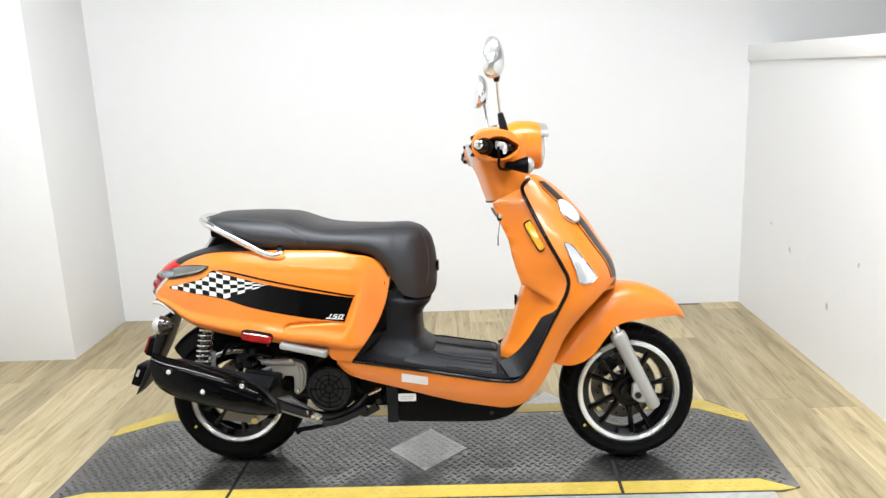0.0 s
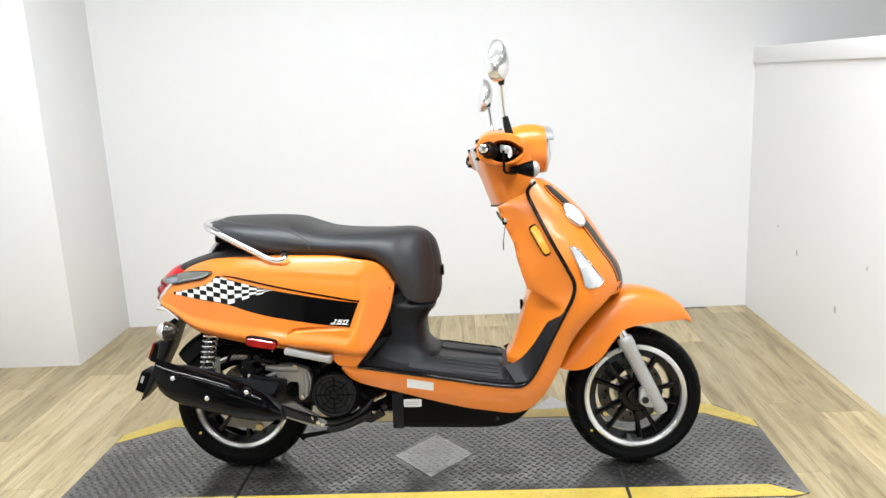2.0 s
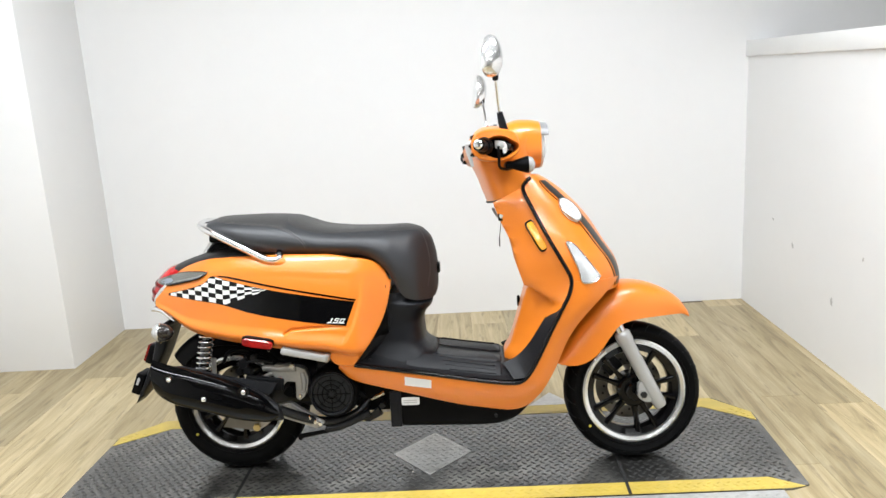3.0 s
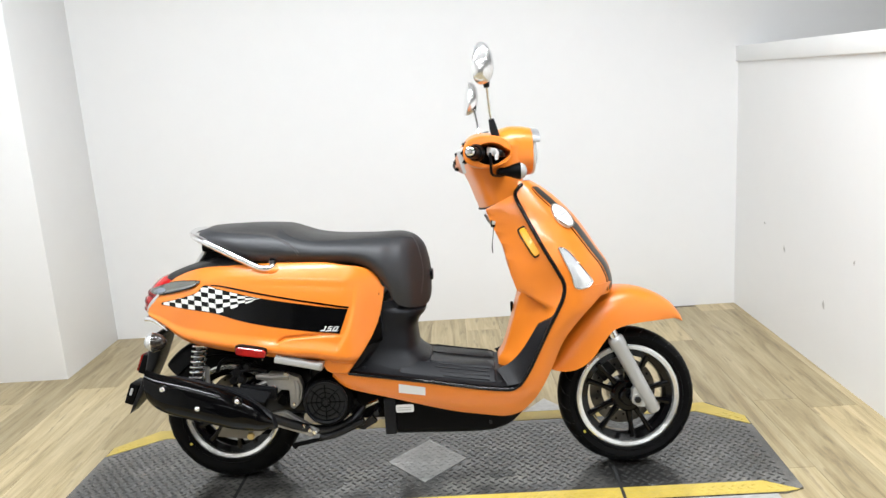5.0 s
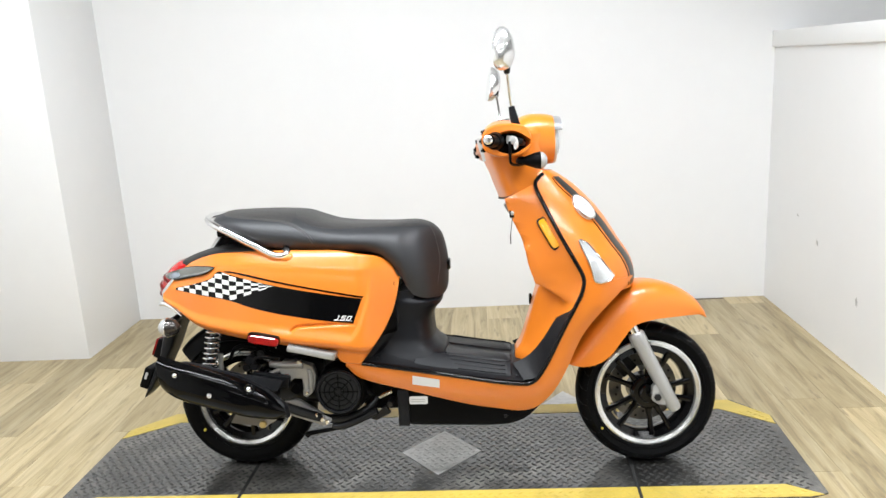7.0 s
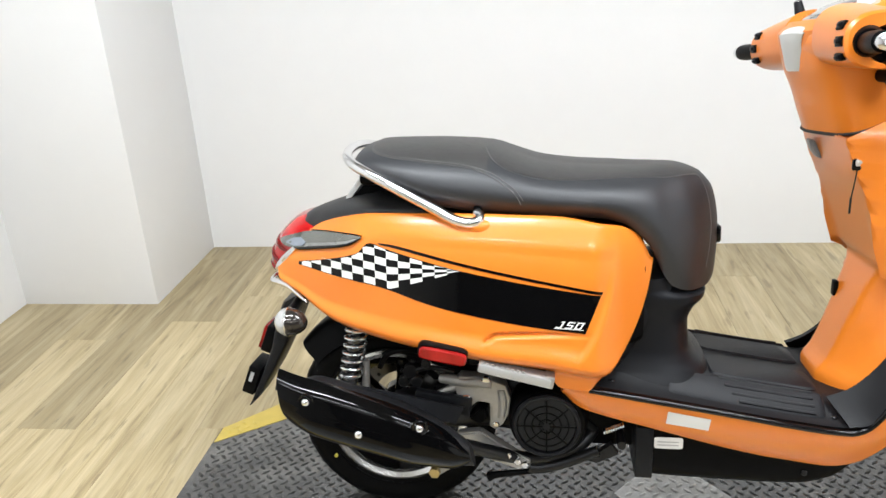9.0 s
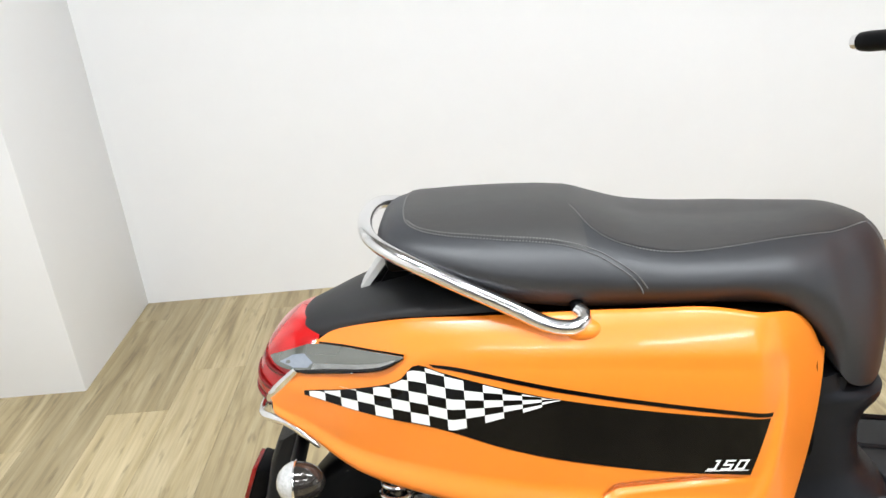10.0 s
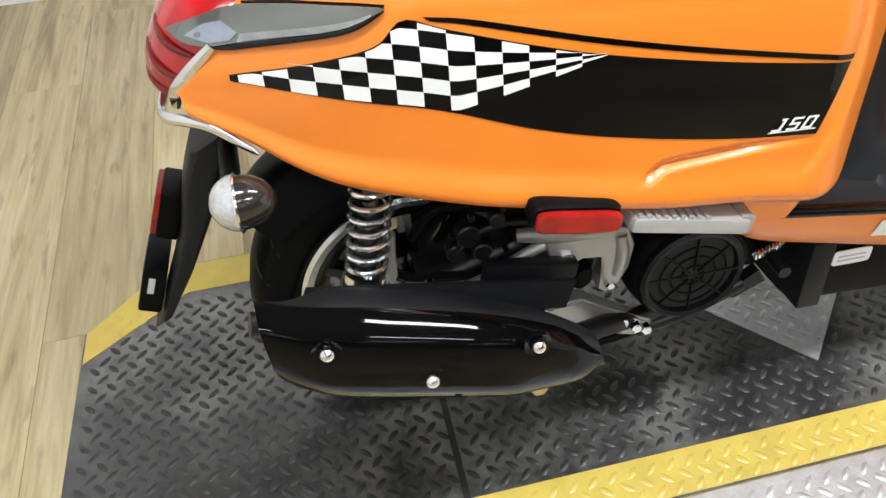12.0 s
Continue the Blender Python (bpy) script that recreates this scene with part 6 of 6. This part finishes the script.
def mirror_on(side):
    """Shell, glass, stem and rubber foot of one rear-view mirror."""
    foot_p = Vector((0.915, side * 0.205, 1.072))
    knee = Vector((0.906, side * 0.212, 1.116))
    end = Vector((0.892, -0.270, 1.206)) if side < 0 else Vector((0.900, 0.275, 1.211))
    stem = part("mirror_stem", tube(bmesh.new(), catmull([foot_p, knee, knee.lerp(end, 0.5) + Vector((0, -side * 0.006, 0)), end], 16), 0.0045, 10), CHROME, head, "thin chrome mirror stem")
    part("mirror_foot", tube(bmesh.new(), [foot_p + Vector((0.004, 0, -0.012)), foot_p.lerp(knee, 0.4), knee], [0.0125, 0.0115, 0.0085], 14), GREY_PLASTIC, stem, "black rubber mirror foot")
    c = Vector((0.882, -0.298, 1.264)) if side < 0 else Vector((0.890, 0.300, 1.250))
    turn = Matrix.Rotation(radians(2 if side < 0 else 8), 3, "Y") @ Matrix.Rotation(radians(8 if side > 0 else -40), 3, "Z")
    bm = bmesh.new()
    rings = []
    for x, f in ((-0.012, 0.985), (-0.008, 1.0), (0.0, 0.985), (0.010, 0.90), (0.019, 0.70), (0.025, 0.42), (0.027, 0.15)):
        rings.append([c + turn @ Vector((x, side * (y * f), z * f)) for y, z in (((0.037 if side < 0 else 0.040) * math.cos(a) * (1.0 - 0.22 * math.sin(a)), 0.060 * math.copysign(abs(math.sin(a)) ** (0.8 if math.sin(a) < 0 else 1.05), math.sin(a))) for a in (math.tau * k / 36 for k in range(36)))])
    skin(bm, rings, True, True)
    part("mirror_shell", bm, SHELL, stem, "bright silver teardrop mirror shell")
    bm = bmesh.new()
    rings = []
    for x, f in ((-0.0135, 0.90), (-0.0122, 0.92)):
        rings.append([c + turn @ Vector((x, side * (y * f), z * f)) for y, z in (((0.037 if side < 0 else 0.040) * math.cos(a) * (1.0 - 0.22 * math.sin(a)), 0.060 * math.copysign(abs(math.sin(a)) ** (0.8 if math.sin(a) < 0 else 1.05), math.sin(a))) for a in (math.tau * k / 36 for k in range(36)))])
    skin(bm, rings, True, True)
    part("mirror_glass", bm, MIRROR, stem, "silvered mirror glass")
    part("mirror_joint", tube(bmesh.new(), [end + Vector((0, 0, -0.006)), end + Vector((-0.002, side * 0.008, 0.020))], [0.008, 0.013], 14), GREY_PLASTIC, stem, "black mirror joint")


for side in SIDES:
    mirror_on(side)

# --- exhaust
MUF = ((-0.178, 0.405, 0.020, 0.030), (-0.172, 0.398, 0.034, 0.044), (-0.15, 0.380, 0.045, 0.056), (-0.11, 0.362, 0.051, 0.062), (-0.03, 0.340, 0.054, 0.066), (0.06, 0.314, 0.053, 0.064), (0.12, 0.296, 0.047, 0.056),
       (0.165, 0.280, 0.036, 0.044), (0.20, 0.265, 0.026, 0.032), (0.215, 0.258, 0.020, 0.024))
bm = bmesh.new()
rows = []
for k in range(49):
    u = -0.160 + 0.375 * k / 48
    w, hv, hw = (sp(u, [(m[0], m[i]) for m in MUF]) * (1 if i < 3 else 0.95) - (0.010 if i == 1 else 0) for i in (1, 2, 3))
    hw *= 0.45 + 0.55 * sstep((u + 0.160) / 0.08)
    rows.append([(u + (0.10 + 0.15 * sstep((u + 0.15) / 0.15)) * (w - z), y, z) for y, z in superellipse(-0.232, w, hv * 0.78, hw, 2.5, 40)])
skin(bm, rows)
muffler = part("muffler", bm, SILENCER, scooter, "black exhaust silencer")
bm = bmesh.new()
rows = []
for k in range(41):
    u = -0.161 + 0.373 * k / 40
    w, hv, hw = (sp(u, [(m[0], m[i]) for m in MUF]) * (1 if i < 3 else 0.95) - (0.010 if i == 1 else 0) for i in (1, 2, 3))
    close = 1 - 0.75 * max(0, (u - 0.16) / 0.052) ** 2
    hv, hw = hv * close, hw * close
    pts = []
    for q in range(25):
        a = radians(104 + 166 * q / 24)
        c, s = math.cos(a), math.sin(a)
        y = -0.238 + (hv * 0.82 + 0.010) * math.copysign(abs(c) ** (2 / 2.15), c)
        z = w + (hw + 0.006) * math.copysign(abs(s) ** (2 / 2.15), s)
        rib = 0.0035 * math.exp(-((q - 5) / 1.3) ** 2) + 0.0045 * sstep((q - 10.5) / 1.5) * sstep((19.5 - q) / 1.5) * sstep((u + 0.15) / 0.05) * sstep((0.13 - u) / 0.05)
        pts.append((u + (0.10 + 0.15 * sstep((u + 0.15) / 0.15)) * (w - z), y - rib, z))
    rows.append(pts)
skin(bm, rows, closed=False)
thicken(bm, 0.003)
guard = part("heat_shield", bm, SHIELD_BLACK, muffler, "gloss black heat shield")
for u, v, w in ((-0.104, -0.288, 0.378), (0.0, -0.294, 0.316), (0.120, -0.288, 0.331)):
    bm = bmesh.new()
    ball(bm, (u, v, w), 0.0085, 0.0075, 0.0085, 8)
    lug = part("shield_bolt", bm, CHROME, guard, "bright domed bolt")
    part("bolt_cup", lathe(bmesh.new(), [(0.010, v + 0.004), (0.016, v + 0.002), (0.016, v + 0.008), (0.010, v + 0.008)], (u, 0, w), 20), BLACK_GLOSS, lug)
part("tail_pipe", tube(bmesh.new(), [(-0.150, -0.235, 0.385), (-0.178, -0.238, 0.392)], 0.014, 16), STEEL, muffler)
part("exhaust_pipe", tube(bmesh.new(), catmull([(0.20, -0.205, 0.250), (0.25, -0.165, 0.215), (0.31, -0.13, 0.185), (0.37, -0.11, 0.180), (0.43, -0.10, 0.20), (0.48, -0.06, 0.25)], 28), 0.0145, 14), STEEL, muffler, "dark steel exhaust pipe")
bm = bmesh.new()
skin(bm, [[(u, v, w) for u, w in ((0.130, 0.205), (0.150, 0.222), (0.195, 0.246), (0.204, 0.236), (0.175, 0.216), (0.145, 0.196))] for v in (-0.232, -0.226)])
part("hanger_plate", bm, ALLOY, muffler, "cast exhaust hanger")
bm = bmesh.new()
disc(bm, (0.138, -0.238, 0.206), 0.012, -0.006, 0.006, 6)
part("hanger_nut", bm, GOLD, muffler, "zinc-gold nut")

# --- engine, fan and swingarm
bm = bmesh.new()
rows = []
for k in range(21):
    u = 0.02 + 0.40 * k / 20
    w = sp(u, [(0.02, 0.25), (0.15, 0.27), (0.25, 0.29), (0.42, 0.285)])
    hw = sp(u, [(0.02, 0.035), (0.1, 0.05), (0.2, 0.07), (0.3, 0.085), (0.42, 0.07)])
    rows.append([(u, v, z) for v, z in superellipse(0.04, w, 0.13, hw, 4, 32)])
skin(bm, rows)
engine = part("engine", bm, STEEL, scooter, "dark engine and gearbox block")
bm = bmesh.new()
rows = []
for v, r in ((-0.08, 0.085), (-0.13, 0.084), (-0.155, 0.080), (-0.163, 0.074)):
    rows.append([(0.362 + r * math.cos(a) * (1.04 if math.cos(a) > 0 else 0.94), v, 0.283 + r * math.sin(a)) for a in (math.tau * k / 48 for k in range(48))])
skin(bm, rows)
fan = part("fan_shroud", bm, PLASTIC, engine, "black cooling fan shroud")
part("fan_ring", lathe(bmesh.new(), [(0.060, -0.160), (0.068, -0.160), (0.070, -0.172), (0.066, -0.176), (0.061, -0.174)], (0.362, 0, 0.283), 48), GREY_PLASTIC, fan)
part("fan_rotor", disc(bmesh.new(), (0.362, -0.164, 0.283), 0.060, -0.003, 0.001, 36), SEAM, fan)
for r in (0.015, 0.030, 0.045):
    part("guard_ring", lathe(bmesh.new(), [(r + 0.0016 * math.cos(a), -0.172 + 0.0016 * math.sin(a)) for a in (math.tau * k / 6 for k in range(6))], (0.362, 0, 0.283), 40), PLASTIC, fan)
for k in range(8):
    a = math.tau * k / 8
    part("guard_bar", tube(bmesh.new(), [(0.362 + 0.008 * math.cos(a), -0.1725, 0.283 + 0.008 * math.sin(a)), (0.362 + 0.062 * math.cos(a), -0.1725, 0.283 + 0.057 * math.sin(a))], 0.0018, 6), PLASTIC, fan)

bm = bmesh.new()
HOOK = [(0.170, 0.362), (0.183, 0.380), (0.225, 0.377), (0.256, 0.369), (0.278, 0.360), (0.288, 0.332), (0.283, 0.295), (0.271, 0.272), (0.255, 0.259), (0.243, 0.268),
        (0.251, 0.290), (0.253, 0.310), (0.243, 0.320), (0.219, 0.323), (0.202, 0.308), (0.191, 0.316), (0.177, 0.334)]
skin(bm, [[(u + 0.002 * side, v, w) for u, w in HOOK] for side, v in ((0, -0.118), (0, -0.150))])
bmesh.ops.triangulate(bm, faces=[f for f in bm.faces if len(f.verts) > 4])
bmesh.ops.bevel(bm, geom=[e for e in bm.edges if e.calc_face_angle(0) > 0.6], offset=0.002, segments=1, affect="EDGES")
for keys, radii in (([(0.250, -0.150, 0.364), (0.222, -0.148, 0.366), (0.190, -0.144, 0.364), (0.160, -0.138, 0.366), (0.140, -0.132, 0.364)], (0.010, 0.011, 0.011, 0.0115, 0.009)),
                    ([(0.268, -0.148, 0.350), (0.272, -0.150, 0.320), (0.268, -0.148, 0.288)], (0.008, 0.009, 0.008))):
    line = catmull(keys, 24)
    radius = [sp(k / 24, [(i / (len(radii) - 1), r) for i, r in enumerate(radii)]) for k in range(25)]
    tube(bm, line, radius, 16)
arm = part("engine_bracket", bm, ALLOY, engine, "cast alloy engine bracket")
for u, w, r in ((0.196, 0.330, 0.011), (0.238, 0.372, 0.010), (0.258, 0.275, 0.007)):
    part("bolt", disc(bmesh.new(), (u, -0.152, w), r, -0.006, 0.006, 6), CHROME, arm)
bm = bmesh.new()
skin(bm, [[(u, v, w) for u, w in ((0.200, 0.282), (0.222, 0.308), (0.236, 0.302), (0.236, 0.278), (0.222, 0.268))] for v in (-0.148, -0.110)])
bmesh.ops.bevel(bm, geom=list(bm.edges), offset=0.003, segments=2, affect="EDGES")
part("rubber_bush", bm, PLASTIC, arm, "black rubber bush")
bm = bmesh.new()
skin(bm, [[(u, v, w) for u, w in ((0.173, 0.245), (0.224, 0.252), (0.260, 0.226), (0.332, 0.185), (0.306, 0.164), (0.194, 0.203))] for v in (-0.148, -0.122)])
bmesh.ops.bevel(bm, geom=list(bm.edges), offset=0.004, segments=2, affect="EDGES")
part("lower_bracket", bm, ALLOY, engine, "cast alloy lower bracket")
for u, w in ((0.282, 0.203), (0.302, 0.189), (0.317, 0.182)):
    part("bolt", disc(bmesh.new(), (u, -0.152, w), 0.008, -0.008, 0.006, 6), CHROME, engine, "bright hexagon bolt")
part("cross_tube", tube(bmesh.new(), catmull([(0.325, -0.120, 0.158), (0.345, -0.120, 0.155), (0.395, -0.120, 0.169), (0.471, -0.120, 0.203)], 14), 0.012, 14), STEEL, engine, "dark frame tube")
part("stand_lever", tube(bmesh.new(), [(0.238, -0.115, 0.126), (0.250, -0.118, 0.133), (0.335, -0.120, 0.148)], [0.011, 0.008, 0.006], 10), PLASTIC, engine, "black stand lever")
part("stand_spring", tube(bmesh.new(), [(0.480 + 0.040 * k / 60, -0.12 + 0.006 * math.cos(k * 0.9), 0.248 + 0.006 * math.sin(k * 0.9) + 0.018 * k / 60) for k in range(61)], 0.0022, 5), CHROME, engine, "bright stand spring")
part("stand_pivot", tube(bmesh.new(), [(0.516, -0.148, 0.232), (0.516, -0.05, 0.232)], 0.009, 14), STEEL, engine, "dark stand pivot")
bm = bmesh.new()
skin(bm, [[(u, v, w) for u, w in ((0.446, 0.178), (0.498, 0.217), (0.512, 0.195), (0.468, 0.172))] for v in (-0.118, -0.10)])
part("stand_bracket", bm, STEEL, engine, "dark stand bracket")
side_stand = part("side_stand", tube(bmesh.new(), [(0.16, 0.09, 0.235), (0.08, 0.19, 0.12), (0.05, 0.262, 0.036)], [0.014, 0.012, 0.011], 12), STEEL, scooter, "dark steel side stand propped on the plate")
bm = bmesh.new()
disc(bm, (0, 0, 0), 0.024, -0.003, 0.003, 20)
bmesh.ops.transform(bm, matrix=Matrix.Translation((0.05, 0.266, 0.0355)) @ pose(0, 0, 0, 97, 0, 0), verts=bm.verts)
part("stand_foot", bm, STEEL, side_stand)

# Added black block: gives the gap behind the fan its shadowy darkness.
bm = bmesh.new()
skin(bm, [[(u, v, w) for u, w in superellipse(0.50, 0.275, 0.085, 0.075, 4, 28)] for v in (-0.085, 0.09)])
part("dark_backing", bm, PLASTIC, engine, "black filler block added behind the fan to keep the gap dark")
low = catmull([(-0.130, 0.362, 0), (-0.05, 0.340, 0), (0.079, 0.316, 0), (0.180, 0.300, 0)], 20)
high = catmull([(-0.118, 0.388, 0), (-0.04, 0.374, 0), (0.08, 0.352, 0), (0.196, 0.330, 0)], 20)
bm = bmesh.new()
skin(bm, [[(a.x, -0.205, a.y), (b.x, -0.194, b.y), (b.x, -0.186, b.y - 0.002), (a.x, -0.192, a.y)] for a, b in zip(low, high)])
part("silencer_cover", bm, GREY_PLASTIC, muffler, "charcoal strip along the silencer")
part("coolant_pipe", tube(bmesh.new(), catmull([(-0.016, -0.14, 0.405), (-0.018, -0.14, 0.36), (-0.014, -0.14, 0.326), (0.027, -0.14, 0.312), (0.075, -0.14, 0.305), (0.117, -0.14, 0.322), (0.156, -0.14, 0.343), (0.199, -0.14, 0.357)], 40), 0.0075, 12), ALLOY, engine, "bare alloy pipe")
for u, w in ((-0.014, 0.332), (0.027, 0.312), (0.117, 0.322)):
    part("pipe_clamp", lathe(bmesh.new(), [(0.006, -0.146), (0.0105, -0.146), (0.0105, -0.134), (0.006, -0.134)], (u, 0, w), 20), CHROME, engine)
rnd = random.Random(3)
for k in range(16):
    u, w = 0.02 + 0.16 * rnd.random(), 0.335 + 0.085 * rnd.random()
    part("fastener", disc(bmesh.new(), (u, -0.145 + 0.03 * rnd.random(), w), 0.002 + 0.003 * rnd.random(), -0.006, 0.004, 6, 0.0006), (STEEL, PLASTIC, CHROME, PLASTIC)[k % 4], engine)

# upper engine clutter seen beneath the panel
part("air_box", box(bmesh.new(), 0.05, 0.24, -0.06, 0.14, 0.36, 0.46, 0.014), PLASTIC, engine, "black air filter box")
part("throttle_body", tube(bmesh.new(), [(0.20, -0.10, 0.41), (0.30, -0.10, 0.42)], 0.026, 18), STEEL, engine, "dark throttle body")
part("cylinder_head", box(bmesh.new(), 0.30, 0.44, -0.10, 0.10, 0.33, 0.44, 0.012), STEEL, engine, "dark cylinder head")
part("cover_plate", box(bmesh.new(), -0.062, 0.058, -0.010, 0.010, -0.022, 0.018, 0.005, pose(0.150, -0.158, 0.325, 0, 9, 0)), GREY_PLASTIC, engine, "charcoal cover above the exhaust")
for pts, r, mat, label in (([(0.02, -0.12, 0.41), (0.05, -0.13, 0.425), (0.10, -0.13, 0.415), (0.15, -0.12, 0.39)], 0.008, PLASTIC, "black hose"),
                           ([(0.01, -0.13, 0.385), (0.03, -0.135, 0.418), (0.065, -0.135, 0.428), (0.10, -0.135, 0.426)], 0.006, PLASTIC, "black bent tube"),
                           ([(0.06, -0.135, 0.36), (0.09, -0.14, 0.385), (0.125, -0.14, 0.392), (0.17, -0.135, 0.382)], 0.005, STEEL, "dark cable"),
                           ([(0.22, -0.14, 0.42), (0.27, -0.15, 0.432), (0.31, -0.15, 0.42), (0.345, -0.14, 0.395)], 0.006, PLASTIC, "black hose"),
                           ([(0.40, -0.15, 0.38), (0.425, -0.15, 0.34), (0.435, -0.14, 0.29), (0.46, -0.13, 0.26)], 0.009, PLASTIC, "black hose")):
    part("hose", tube(bmesh.new(), catmull(pts, 16), r, 10), mat, engine, label)
for c, rr in (((0.078, -0.135, 0.382), 0.016), ((0.092, -0.142, 0.362), 0.012), ((0.112, -0.138, 0.402), 0.010), ((0.062, -0.13, 0.356), 0.012)):
    part("fitting", disc(bmesh.new(), c, rr, -0.010, 0.012, 12), STEEL, engine, "dark round fitting")
bm = bmesh.new()
skin(bm, [[(u, v, w) for u, w in ((-0.075, 0.330), (0.03, 0.300), (0.15, 0.285), (0.15, 0.245), (0.022, 0.215), (-0.02, 0.238), (-0.085, 0.30))] for v in (-0.115, -0.095)])
bmesh.ops.bevel(bm, geom=list(bm.edges), offset=0.004, segments=2, affect="EDGES")
part("swingarm", bm, STEEL, scooter, "dark cast swingarm")

# --- rear shock absorbers
for side in SIDES:
    top, low = Vector((-0.022, side * 0.147, 0.520)), Vector((-0.052, side * 0.155, 0.345))
    shock = part("shock_body", tube(bmesh.new(), [top, top.lerp(low, 0.35), top.lerp(low, 0.36), low], [0.011, 0.011, 0.0165, 0.0165], 18), SHOCK_BLACK, scooter, "rear shock absorber")
    coil = []
    d = (low - top).normalized()
    x_axis = d.orthogonal().normalized()
    y_axis = d.cross(x_axis)
    for k in range(241):
        a = math.tau * 8.5 * k / 240
        coil.append(top.lerp(low, 0.06 + 0.80 * k / 240) + 0.0225 * (math.cos(a) * x_axis + math.sin(a) * y_axis))
    part("spring", tube(bmesh.new(), coil, 0.0030, 8), SPRING, shock, "chrome coil spring")
    part("spring_seat", tube(bmesh.new(), [top.lerp(low, 0.86), top.lerp(low, 0.92)], 0.027, 20), CHROME, shock, "chrome spring seat")
    part("shock_eye", tube(bmesh.new(), [low + Vector((0, -0.016, 0)), low + Vector((0, 0.016, 0))], 0.015, 16), ALLOY, shock)

# ---------------------------------------------------------------- floor planks
floor = bpy.data.objects["floor"]
PW, PL, GAP = 0.178, 1.22, 0.0004
plank_meshes = {}


def plank_mesh(length):
    key = round(length, 3)
    if key not in plank_meshes:
        bm = bmesh.new()
        box(bm, GAP, PW - GAP, GAP, length - GAP, -0.010, 0.0)
        top = [e for e in bm.edges if all(v.co.z > -0.001 for v in e.verts)]
        bmesh.ops.bevel(bm, geom=top, offset=0.0004, segments=1, affect="EDGES")
        me = bpy.data.meshes.new("plank")
        bm.to_mesh(me)
        bm.free()
        me.materials.append(PLANK)
        plank_meshes[key] = me
    return plank_meshes[key]


rnd = random.Random(7)
x = X_LEFT - 0.06
while x < X_FAR:
    y = Y_FRONT - rnd.random() * PL
    while y < Y_BACK:
        start, end = max(y, Y_FRONT), min(y + PL, Y_BACK)
        if end - start > 0.05:
            ob = new("plank", plank_mesh(end - start))
            ob.parent = floor
            ob.matrix_parent_inverse = Matrix.Identity(4)
            ob.location = (x, start, -0.0062)
        y += PL
    x += PW
